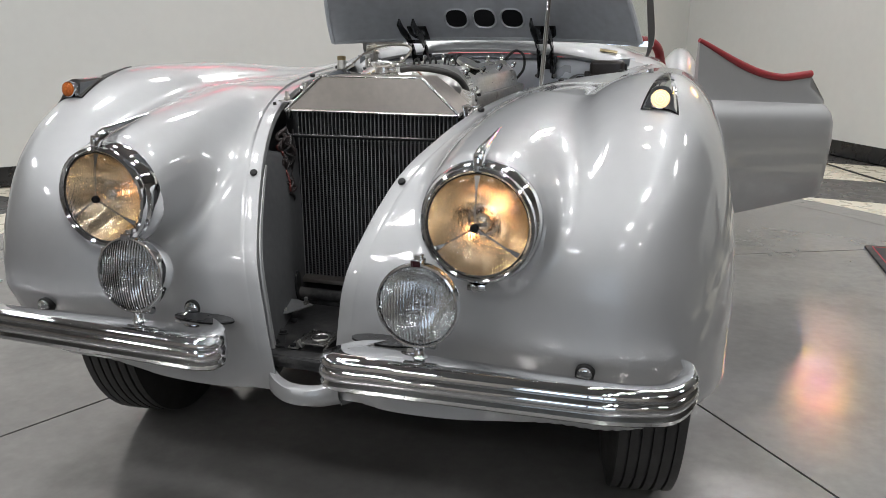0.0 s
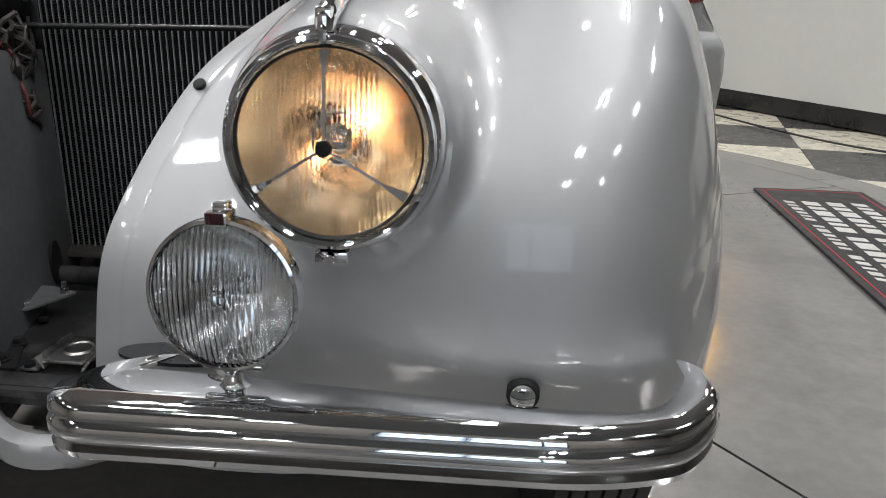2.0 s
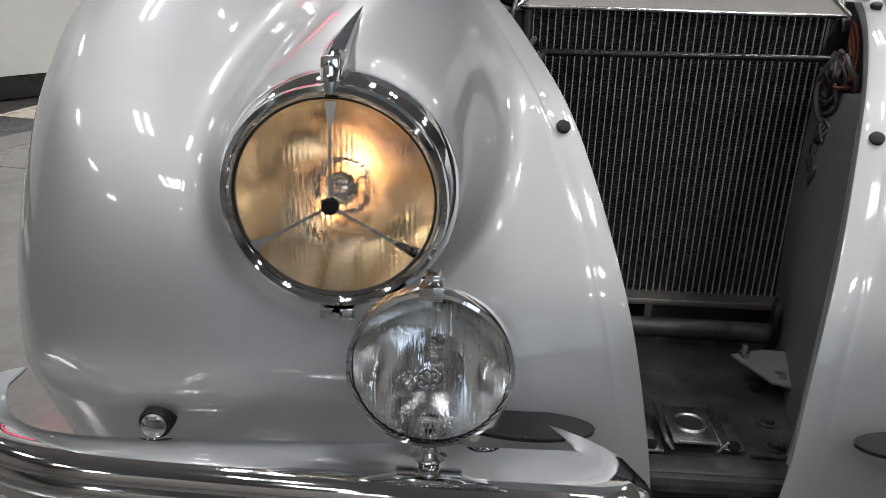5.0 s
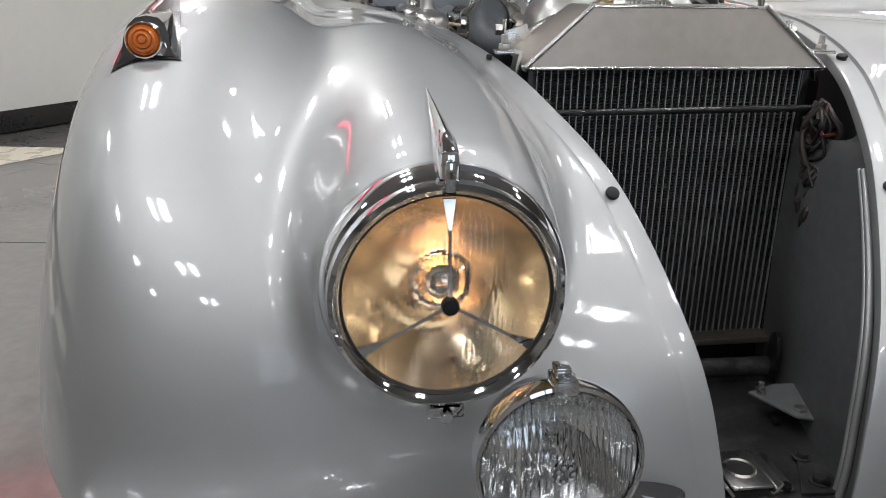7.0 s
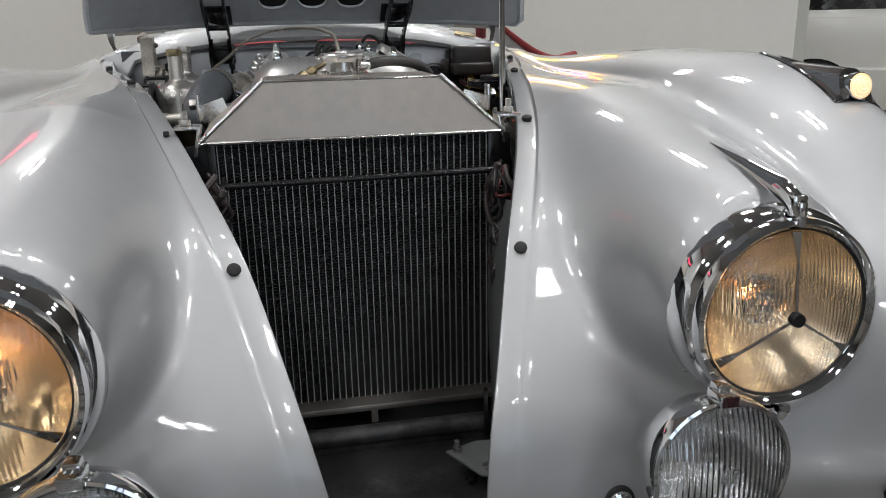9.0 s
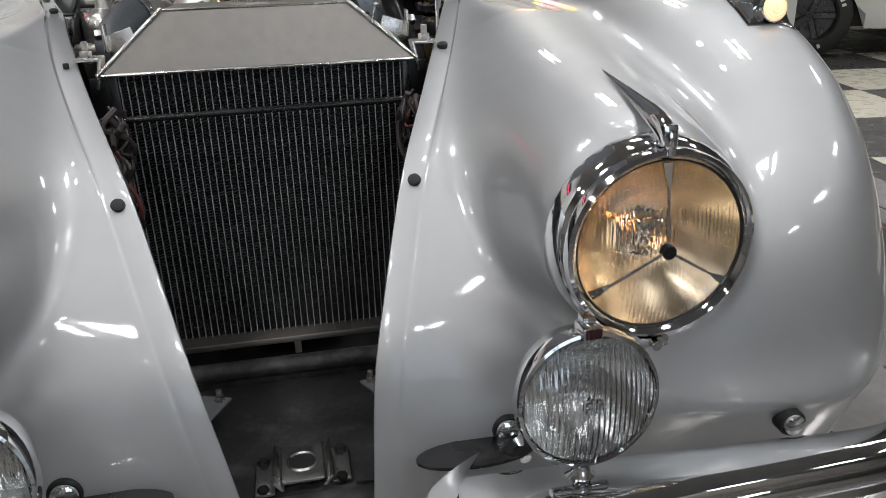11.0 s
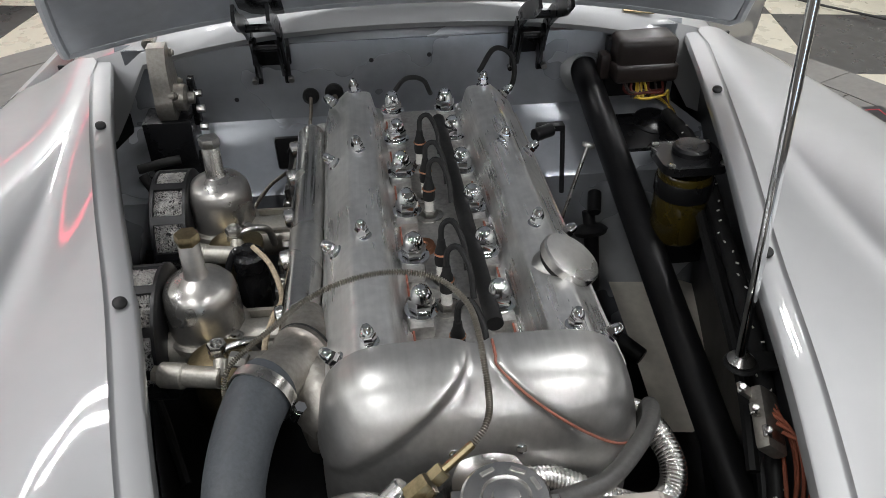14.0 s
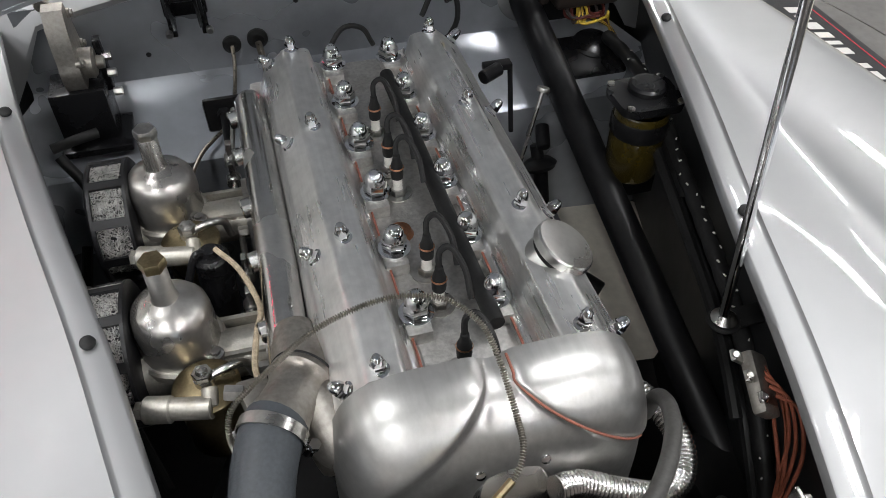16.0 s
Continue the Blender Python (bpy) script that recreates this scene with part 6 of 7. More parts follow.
lathe(bm, [(0.0, -0.006), (0.0345, -0.004), (0.0375, 0.000), (0.0375, 0.007), (0.034, 0.010), (0.0315, 0.016), (0.0295, 0.028), (0.029, 0.050), (0.0305, 0.056), (0.0305, 0.072), (0.027, 0.076)], NECK, 36)
part("outlet_neck", bm, CAST_STAINED, engine, "stained cast water outlet with a bolted flange")
bm = BM()
lathe(bm, [(0.0372, -0.0022), (0.0385, -0.0016), (0.0385, 0.0002), (0.0372, 0.0008)], NECK, 36, close=True)
part("outlet_gasket", bm, RUBBER, engine)
bm = BM()
for p, q in (((-0.236, 0.842, 0.748), (-0.254, 0.846, 0.750)), ((-0.238, 0.80, 0.735), (-0.252, 0.798, 0.737))):
    hexa(bm, p, q, 0.009)
pieces("housing_bolt", bm, STEEL, engine)
hose = [(-0.2065, 0.786, 0.7655), (-0.214, 0.772, 0.7665), (-0.224, 0.745, 0.761), (-0.233, 0.708, 0.748), (-0.236, 0.672, 0.734), (-0.226, 0.643, 0.726), (-0.202, 0.628, 0.725), (-0.165, 0.622, 0.73)]
bm = BM()
tube(bm, hose, 0.0318, 20, steps=44, scale=lambda u: 1.0 - 0.18 * u)
part("top_hose", bm, HOSE_GREY, engine, "grey rubber top hose")
for a, b, r in (((-0.2095, 0.7805, 0.7662), (-0.2155, 0.768, 0.7652), 0.0334), ((-0.186, 0.6215, 0.719), (-0.176, 0.6215, 0.724), 0.0285)):
    m = along(a, b)
    bm = BM()
    lathe(bm, [(r, 0.0), (r + 0.0014, 0.0003), (r + 0.0014, 0.0127), (r, 0.013)], m, 40, close=True)
    part("hose_clip", bm, STEEL, engine, "bright worm-drive hose clip")
    # slots of the band, its screw housing and screw
    bm = BM()
    for k in range(13):
        w = Matrix.Rotation(radians(7.5 * k - 110), 4, "Z")
        box(bm, (0, 0, 0), (0.0012, 0.0022, 0.0075), rot=None)
        for v in bm.verts[-8:]:
            v.co = m @ (w @ (v.co + V(r + 0.0014, 0, 0.0065)))
    part("band_slots", bm, BLACK, engine, smooth=False)
    bm = BM()
    w = m @ Matrix.Rotation(radians(-25), 4, "Z")
    c0 = w @ V(r + 0.006, 0, 0.0065)
    d = (w.to_3x3() @ V(0, 1, 0)).normalized()
    rod(bm, c0 - d * 0.011, c0 + d * 0.007, 0.0058, 14)
    hexa(bm, c0 + d * 0.007, c0 + d * 0.013, 0.0066)
    part("clip_screw", bm, CHROME, engine)
bm = BM()
tube(bm, [(-0.170, 0.622, 0.727), (-0.145, 0.622, 0.745), (-0.118, 0.618, 0.755), (-0.085, 0.605, 0.752)], 0.029, 18)
box(bm, (-0.135, 0.600, 0.762), (0.13, 0.03, 0.022), rot=(0, -26, 0), bevel=0.008)
rod(bm, (-0.105, 0.625, 0.765), (-0.082, 0.632, 0.785), 0.011)
part("tank_inlet", bm, ALU_POLISHED, rad, "welded inlet elbow")
bm = BM()
hexa(bm, (-0.078, 0.622, 0.780), (-0.060, 0.628, 0.792), 0.0125)
hexa(bm, (-0.058, 0.629, 0.794), (-0.048, 0.633, 0.801), 0.009)
part("sender_union", bm, BRASS, rad, "brass temperature sender union")
bm = BM()
rod(bm, (-0.050, 0.632, 0.800), (-0.022, 0.646, 0.814), 0.004, 8)
part("sender_tube", bm, BRASS, rad)
bm = BM()
cap_path = smooth_path([(-0.022, 0.646, 0.814), (-0.011, 0.656, 0.820), (-0.004, 0.672, 0.824), (-0.001, 0.695, 0.825), (-0.001, 0.720, 0.834), (-0.002, 0.750, 0.846), (-0.008, 0.780, 0.856), (-0.030, 0.808, 0.864), (-0.062, 0.822, 0.866), (-0.096, 0.826, 0.864), (-0.132, 0.824, 0.856), (-0.165, 0.822, 0.840), (-0.196, 0.818, 0.815), (-0.224, 0.812, 0.795), (-0.246, 0.803, 0.778), (-0.252, 0.788, 0.762), (-0.25, 0.782, 0.735), (-0.246, 0.79, 0.69)], 420)
tube(bm, cap_path, 0.0023, 8, steps=1500, scale=lambda u: 1.0 + 0.5 * math.sin(u * 2 * math.pi * 215))
part("capillary", bm, COIL, engine, "steel capillary pipe in a close wire coil, looped over the chain cover")

# ---- carburettors ----
def carburettor(y, front, x=-0.304):
    bm = BM()
    rod(bm, (x + 0.02, y - 0.012, 0.668), (-0.205, y - 0.012, 0.668), 0.030, 24)
    rod(bm, (x - 0.055, y - 0.012, 0.668), (x + 0.02, y - 0.012, 0.668), 0.034, 24)
    lathe(bm, [(0.052, 0.683), (0.052, 0.692), (0.049, 0.695), (0.0, 0.695)], Matrix.Translation((x, y, 0)), 32)
    lathe(bm, [(0.0, 0.60), (0.022, 0.61), (0.030, 0.66), (0.046, 0.684)], Matrix.Translation((x, y, 0)), 24)
    box(bm, (-0.232, y - 0.012, 0.668), (0.02, 0.05, 0.03), bevel=0.004)
    for dy in (-0.032, 0.022):
        sweep(bm, [V(x, y + dy, 0.69), V(-0.21, y + dy, 0.688)], [(-0.003, -0.012), (-0.003, 0.004), (0.003, 0.004), (0.003, -0.012)])
    carb = part("carburettor", bm, CARB, car, "side-draught carburettor with a polished bell top")
    bm = BM()
    lathe(bm, [(0.046, 0.695), (0.0455, 0.70), (0.045, 0.738), (0.0425, 0.752), (0.036, 0.761), (0.022, 0.767), (0.0150, 0.771), (0.0130, 0.777), (0.0125, 0.815), (0.0115, 0.818), (0, 0.818)], Matrix.Translation((x, y, 0)), 40)
    part("bell", bm, BELL_ALU, carb, "polished suction bell")
    bm = BM()
    lathe(bm, [(0.0135, 0.817), (0.0145, 0.819), (0.0145, 0.827), (0.0135, 0.830), (0, 0.831)], Matrix.Translation((x, y, 0)), 6)
    part("damper_cap", bm, BRASS if front else STEEL, carb, "worn hexagonal damper cap")
    bm = BM()
    for a in (200, 320, 80):
        q = V(x + 0.049 * math.cos(radians(a)), y + 0.049 * math.sin(radians(a)), 0.690)
        lathe(bm, [(0.010, -0.004), (0.010, 0.008), (0.006, 0.009), (0.006, 0.013), (0, 0.014)], Matrix.Translation(q), 12)
    pieces("bell_screw", bm, STEEL, carb)
    # flange and studs at the manifold
    bm = BM()
    box(bm, (-0.205, y - 0.012, 0.668), (0.010, 0.088, 0.075), bevel=0.01, seg=3)
    box(bm, (-0.190, y - 0.012, 0.668), (0.014, 0.09, 0.078), bevel=0.012, seg=3)
    part("flange", bm, ALU_CAST, carb)
    bm = BM()
    box(bm, (-0.1975, y - 0.012, 0.668), (0.004, 0.092, 0.08), bevel=0.001)
    part("flange_gasket", bm, GASKET, carb)
    bm = BM()
    for dy in (-0.048, 0.024):
        hexa(bm, (-0.210, y + dy, 0.675), (-0.224, y + dy, 0.675), 0.008)
    pieces("flange_nut", bm, STEEL, carb)
    # pancake air filter with mesh windows
    c = V(-0.374, y + 0.008, 0.681)
    m = Matrix.Translation(c) @ pose(0, 0, 0, 0, 90, 0)
    bm = BM()
    R, w = 0.086, 0.027
    lathe(bm, [(0, -w), (0.06, -w), (R - 0.004, -w), (R, -w + 0.003), (R, -w + 0.007), (R - 0.008, -w + 0.008), (R - 0.008, w - 0.008), (R, w - 0.007), (R, w - 0.003), (R - 0.004, w), (0.03, w), (0, w)], m, 60)
    bars = BM()
    for k in range(10):
        a = radians(36 * k + 14)
        p0 = m @ V((R - 0.005) * math.cos(a), (R - 0.005) * math.sin(a), -w + 0.003)
        p1 = m @ V((R - 0.005) * math.cos(a), (R - 0.005) * math.sin(a), w - 0.003)
        sweep(bars, [p0, p1], [(-0.006, -0.005), (-0.006, 0.005), (0.006, 0.005), (0.006, -0.005)], up=(p0 - c).normalized())
    pieces("filter_bar", bars, BLACK, carb)
    part("air_filter", bm, BLACK, carb, "black pancake air filter with wire-mesh windows")
    rngm = random.Random(int(y * 1000))
    bm = BM()
    lathe(bm, [(R - 0.007, -w + 0.007), (R - 0.006, 0), (R - 0.007, w - 0.007)], m, 48)
    part("mesh_backing", bm, BLACK, carb)
    vs, fs = [], []
    for k in range(2300):
        a, h = rngm.uniform(0.1, math.pi * 1.05) + math.pi / 2, rngm.uniform(-w + 0.009, w - 0.009)
        pts, turn = [], rngm.uniform(0, 6.28)
        for j in range(5):
            r = R - 0.0050 + rngm.uniform(-0.0008, 0.0022)
            pts.append(m @ V(r * math.cos(a), r * math.sin(a), h))
            turn += rngm.uniform(-1.4, 1.4)
            a += 0.0024 / R * math.cos(turn)
            h = min(max(h + 0.0024 * math.sin(turn), -w + 0.008), w - 0.008)
        for p, q in zip(pts, pts[1:]):
            d = (q - p).normalized()
            n1 = d.orthogonal().normalized() * 0.00030
            n2 = d.cross(n1)
            i = len(vs)
            vs += [tuple(c + o) for c in (p, q) for o in (n1, n2 - n1 * 0.5, -n2 - n1 * 0.5)]
            fs += [(i + t, i + (t + 1) % 3, i + 3 + (t + 1) % 3, i + 3 + t) for t in range(3)]
    me = bpy.data.meshes.new("wire_mesh")
    me.from_pydata(vs, [], fs)
    me.materials.append(MESH_WOOL)
    wool = new("wire_mesh", me)
    wool.parent = carb
    tagged(wool, "crimped steel wire mesh", kind="stuff")
    # float chamber in front of the body
    f = V(x + 0.026, y - 0.080, 0.705)
    bm = BM()
    lathe(bm, [(0, -0.10), (0.03, -0.098), (0.034, -0.09), (0.034, -0.012), (0.037, -0.008), (0.037, 0.0), (0.032, 0.004), (0.012, 0.008), (0, 0.008)], Matrix.Translation(f), 32)
    bowl = part("float_chamber", bm, BRASS, carb, "tarnished brass float chamber")
    bm = BM()
    lathe(bm, [(0.011, 0.007), (0.011, 0.016), (0.0, 0.016)], Matrix.Translation(f), 16)
    hexa(bm, f + V(0, 0, 0.016), f + V(0, 0, 0.026), 0.0115)
    lathe(bm, [(0.007, 0.026), (0.005, 0.030), (0, 0.031)], Matrix.Translation(f), 12)
    part("chamber_nut", bm, STEEL, bowl)
    bm = BM()
    e = f + V(-0.006, -0.030, -0.004)
    rod(bm, e + V(-0.048, 0.016, 0.0), e + V(0.012, 0.000, 0.004), 0.0125, 18)
    rod(bm, e + V(-0.060, 0.0195, -0.001), e + V(-0.030, 0.011, 0.001), 0.0150, 18)
    rod(bm, e + V(0.010, 0.001, 0.003), f + V(0.004, -0.010, 0.010), 0.009)
    hexa(bm, e + V(-0.068, 0.0215, -0.0015), e + V(-0.060, 0.0195, -0.001), 0.0105)
    part("fuel_banjo", bm, CARB, bowl)
    bm = BM()
    tube(bm, [f + V(0.008, 0.0, 0.016), f + V(0.03, 0.004, 0.02), f + V(0.045, 0.012, 0.01), f + V(0.05, 0.02, -0.02)], 0.005, 10)
    part("overflow_pipe", bm, STEEL, bowl)
    return carb


carburettor(0.974, True)
carburettor(1.210, False, -0.309)
bm = BM()
lathe(bm, [(0, 0.62), (0.021, 0.622), (0.022, 0.69), (0.019, 0.694), (0.019, 0.70), (0.022, 0.703), (0.022, 0.722), (0.018, 0.727), (0.012, 0.728), (0.010, 0.735), (0, 0.736)], Matrix.Translation((-0.258, 1.075, 0)), 24)
tube(bm, [(-0.258, 1.075, 0.728), (-0.275, 1.07, 0.732), (-0.29, 1.06, 0.70)], 0.005, 8)
part("starter_carburettor", bm, BLACK_SATIN, car, "small black solenoid between the carburettors")
bm = BM()
rod(bm, (-0.222, 0.90, 0.655), (-0.222, 1.36, 0.655), 0.0045)
for y in (1.03, 1.09, 1.29, 1.34):
    rod(bm, (-0.222, y, 0.655), (-0.222, y + 0.02, 0.655), 0.011)
    box(bm, (-0.222, y + 0.01, 0.672), (0.008, 0.014, 0.034), bevel=0.002)
rod(bm, (-0.222, 1.33, 0.66), (-0.205, 1.42, 0.70), 0.004)
part("throttle_linkage", bm, STEEL, car, "bare steel throttle linkage")
bm = BM()
tube(bm, [(-0.215, 0.845, 0.74), (-0.222, 0.88, 0.735), (-0.215, 0.93, 0.735), (-0.208, 0.97, 0.73), (-0.225, 1.03, 0.735), (-0.25, 1.07, 0.738)], 0.0036, 8)
part("cloth_lead", bm, material("beige_cloth_lead", (0.42, 0.34, 0.24), 0.8, 0.0, var=0.5, scale=160), car, "beige cloth-covered lead")

# ---- other things in the bay ----
bm = BM()
rod(bm, (0.343, 1.63, 0.727), (0.392, 0.80, 0.392), 0.027, 28)
part("steering_column", bm, BLACK, car, "worn black steering column tube")
bm = BM()
lathe(bm, [(0.030, -0.002), (0.047, -0.002), (0.049, 0.003), (0.044, 0.006), (0.030, 0.012)], pose(0.345, 1.619, 0.722, 90 - 18, 0, 0), 32)
part("column_collar", bm, SILVER_IN, car, "grey column grommet plate on the bulkhead")
bm = BM()
box(bm, (0.37, 0.78, 0.36), (0.11, 0.13, 0.12), bevel=0.02)
part("steering_box", bm, BLACK, car)

# control box on the bulkhead, with its wires
bm = BM()
box(bm, (0.443, 1.575, 0.765), (0.115, 0.07, 0.085), bevel=0.014, seg=3)
cb = part("control_box", bm, BAKELITE, car, "brown-black voltage control box with a loose cover")
bm = BM()
box(bm, (0.443, 1.600, 0.735), (0.13, 0.02, 0.12), bevel=0.004)
part("base", bm, BLACK, cb)
bm = BM()
box(bm, (0.443, 1.573, 0.742), (0.123, 0.076, 0.036), bevel=0.010, seg=3)
box(bm, (0.372, 1.585, 0.745), (0.020, 0.03, 0.05), bevel=0.006)
part("lower_cover", bm, BAKELITE, cb)
for mat, n in ((WIRE_YELLOW, 5), (WIRE_RED, 4), (WIRE_BROWN, 4)):
    bm = BM()
    for k in range(n):
        x0 = 0.40 + rng.uniform(0, 0.09)
        x1 = 0.42 + rng.uniform(0, 0.08)
        tube(bm, [(x0, 1.575, 0.725), (x0 + rng.uniform(-0.01, 0.01), 1.545 + rng.uniform(-0.01, 0.01), 0.700 + rng.uniform(-0.008, 0.008)), (x1, 1.548 + rng.uniform(-0.01, 0.01), 0.695 + rng.uniform(-0.008, 0.008)), (x1 + 0.02, 1.57, 0.690), (0.505, 1.56, 0.665), (0.52, 1.52, 0.63)], 0.0028, 6)
    pieces("box_wire", bm, mat, cb)
bm = BM()
lathe(bm, [(0.0, 0.0), (0.044, 0.0), (0.044, 0.014), (0.040, 0.026), (0.026, 0.034), (0, 0.037)], pose(0.480, 1.572, 0.606, 14, 0, 0), 32)
box(bm, (0.462, 1.55, 0.60), (0.125, 0.10, 0.05), rot=(18, 0, 0), bevel=0.006)
part("horn_relay", bm, BLACK_SATIN, car, "glossy black domed relay on the shelf")

# brake fluid reservoir
bm = BM()
cx, cy = 0.416, 1.250
lathe(bm, [(0.0, 0.575), (0.040, 0.578), (0.044, 0.585), (0.044, 0.70), (0.042, 0.704)], Matrix.Translation((cx, cy, 0)), 32)
jar = part("fluid_reservoir", bm, AMBER_GLASS, car, "amber fluid reservoir with a black lid")
bm = BM()
prism(bm, rounded(0.105, 0.092, 0.022, cx=cx, cy=cy), 0.014, Matrix.Translation((0, 0, 0.716)))
lathe(bm, [(0.030, 0.73), (0.030, 0.738), (0.026, 0.742), (0, 0.743)], Matrix.Translation((cx + 0.006, cy + 0.008, 0)), 28)
lathe(bm, [(0.045, 0.66), (0.0465, 0.665), (0.0465, 0.688), (0.045, 0.692)], Matrix.Translation((cx, cy, 0)), 32)
lid = part("lid", bm, BLACK_SATIN, jar, "black lid with a round filler plug")
bm = BM()
for dx, dy in ((-0.042, -0.036), (0.042, -0.036), (-0.042, 0.036), (0.042, 0.036)):
    lathe(bm, [(0.006, 0.729), (0.006, 0.733), (0, 0.734)], Matrix.Translation((cx + dx, cy + dy, 0)), 10)
pieces("lid_screw", bm, STEEL, lid)
bm = BM()
box(bm, (cx + 0.02, cy + 0.03, 0.54), (0.10, 0.02, 0.09), bevel=0.004)
part("reservoir_bracket", bm, BLACK, jar)

# wiper motor on its bracket
bm = BM()
outline = [(0.042 * math.cos(radians(a)), 0.042 * math.sin(radians(a))) for a in range(150, 391, 15)] + [(0.036, 0.045), (0.030, 0.075), (0.016, 0.098), (-0.006, 0.100), (-0.016, 0.080), (-0.030, 0.045)]
prism(bm, outline, 0.030, Matrix.Translation((-0.448, 1.535, 0.748)) @ Matrix(((0, 0, 1, 0), (-1, 0, 0, 0), (0, 1, 0, 0), (0, 0, 0, 1))))
bmesh.ops.bevel(bm, geom=[e for e in bm.edges if len(e.link_faces) == 2 and e.calc_face_angle() > 0.9], offset=0.005, segments=2, affect="EDGES")
lathe(bm, [(0.024, -0.004), (0.024, 0.016), (0.020, 0.020), (0.011, 0.021), (0.010, 0.032), (0, 0.033)], along((-0.418, 1.528, 0.752), (-0.39, 1.528, 0.750)), 28)
for y, z in ((1.567, 0.765), (1.503, 0.765), (1.535, 0.712), (1.545, 0.828)):
    lathe(bm, [(0.0075, -0.004), (0.0075, 0.004), (0.005, 0.005), (0.005, 0.008), (0, 0.009)], along((-0.418, y, z), (-0.39, y, z)), 14)
rod(bm, (-0.45, 1.545, 0.842), (-0.45, 1.60, 0.850), 0.011)
wm = part("wiper_motor", bm, CAST_STAINED, car, "cast metal wiper motor on a black bracket")
bm = BM()
box(bm, (-0.437, 1.53, 0.672), (0.085, 0.07, 0.095), bevel=0.004)
box(bm, (-0.430, 1.52, 0.622), (0.11, 0.10, 0.012), bevel=0.003)
box(bm, (-0.392, 1.55, 0.735), (0.012, 0.02, 0.09), bevel=0.003)
pieces("bracket", bm, BLACK_SATIN, wm)
bm = BM()
for z in (0.755, 0.725, 0.69):
    hexa(bm, (-0.388, 1.535, z), (-0.374, 1.535, z), 0.007)
pieces("bracket_bolt", bm, STEEL, wm)

# cables and looms
bm = BM()
tube(bm, [(-0.19, 1.612, 0.70), (-0.192, 1.595, 0.675), (-0.20, 1.56, 0.645), (-0.215, 1.50, 0.625), (-0.27, 1.44, 0.61), (-0.30, 1.36, 0.60), (-0.305, 1.30, 0.62)], 0.0035, 8)
tube(bm, [(-0.145, 1.612, 0.70), (-0.14, 1.56, 0.66), (-0.145, 1.48, 0.60)], 0.006, 8)
pieces("choke_cable", bm, BRAID, car, "grey control cable")
bm = BM()
box(bm, (-0.220, 1.476, 0.656), (0.066, 0.006, 0.072), rot=(12, 0, 0), bevel=0.006)
rod(bm, (-0.222, 1.474, 0.662), (-0.222, 1.36, 0.655), 0.007)
hexa(bm, (-0.222, 1.474, 0.662), (-0.222, 1.462, 0.661), 0.012)
part("pedal_plate", bm, BLACK, car, "small black linkage plate")
bm = BM()
tube(bm, [(-0.475, 1.42, 0.66), (-0.44, 1.38, 0.60), (-0.43, 1.30, 0.52), (-0.40, 1.24, 0.45)], 0.0085, 10)
tube(bm, [(-0.49, 1.45, 0.655), (-0.45, 1.46, 0.66), (-0.42, 1.47, 0.66)], 0.0085, 10)
tube(bm, [(-0.44, 1.25, 0.62), (-0.46, 1.15, 0.52), (-0.42, 1.05, 0.45), (-0.38, 0.95, 0.42)], 0.007, 8)
tube(bm, [(-0.29, 0.72, 0.60), (-0.26, 0.70, 0.62), (-0.245, 0.62, 0.64), (-0.235, 0.56, 0.66)], 0.003, 8)
pieces("side_cable", bm, RUBBER, car, "black cable along the bulkhead")
bm = BM()
loom = smooth_path([(0.50, 1.55, 0.65), (0.497, 1.42, 0.66), (0.475, 1.30, 0.665), (0.448, 1.17, 0.655), (0.42, 1.03, 0.64), (0.395, 0.90, 0.62), (0.372, 0.80, 0.59), (0.355, 0.72, 0.54), (0.34, 0.64, 0.48)], 200)
tube(bm, loom, 0.0125, 10, steps=200, scale=lambda u: 1.0 + 0.05 * math.sin(u * 130))
tube(bm, [q + V(-0.018, 0.01, -0.02) for q in loom[70:170:12]], 0.009, 8)
tube(bm, [q + V(-0.004, 0.0, -0.036) for q in loom[90:190:12]], 0.009, 8)
tube(bm, [(0.30, 0.70, 0.50), (0.27, 0.68, 0.55), (0.245, 0.62, 0.60), (0.24, 0.55, 0.63)], 0.008, 8)
loom_ob = pieces("wiring_loom", bm, RUBBER, car, "black cloth wiring loom with pale flecks")[0]
bm = BM()
for k in range(18, 190, 5):
    p = loom[k]
    d = (loom[min(k + 1, 199)] - p).normalized()
    a = rng.uniform(0.8, 2.6)
    side = d.cross(V(0, 0, 1)).normalized()
    q = p + (side * -math.cos(a) + V(0, 0, 1) * math.sin(a)) * 0.0128
    box(bm, q, (0.005, 0.0022, 0.0016), rot=(0, 0, rng.uniform(0, 180)))
tagged(part("pale_fleck", bm, CERAMIC, loom_ob), kind="stuff")
bm = BM()
box(bm, (0.318, 0.747, 0.682), (0.036, 0.075, 0.018), rot=(20, 40, 0), bevel=0.006)
fb = part("terminal_block", bm, CAST_STAINED, car, "terminal block with faded red cloth wires")
bm = BM()
for k in range(3):
    box(bm, (0.305 + 0.004 * k, 0.777 - 0.026 * k, 0.698 - 0.006 * k), (0.03, 0.013, 0.006), rot=(20, 40, 0), bevel=0.001)
    rod(bm, (0.298 + 0.004 * k, 0.777 - 0.026 * k, 0.702 - 0.006 * k), (0.296 + 0.004 * k, 0.774 - 0.026 * k, 0.712 - 0.006 * k), 0.004)
pieces("terminal", bm, STEEL, fb, per=2)
bm = BM()
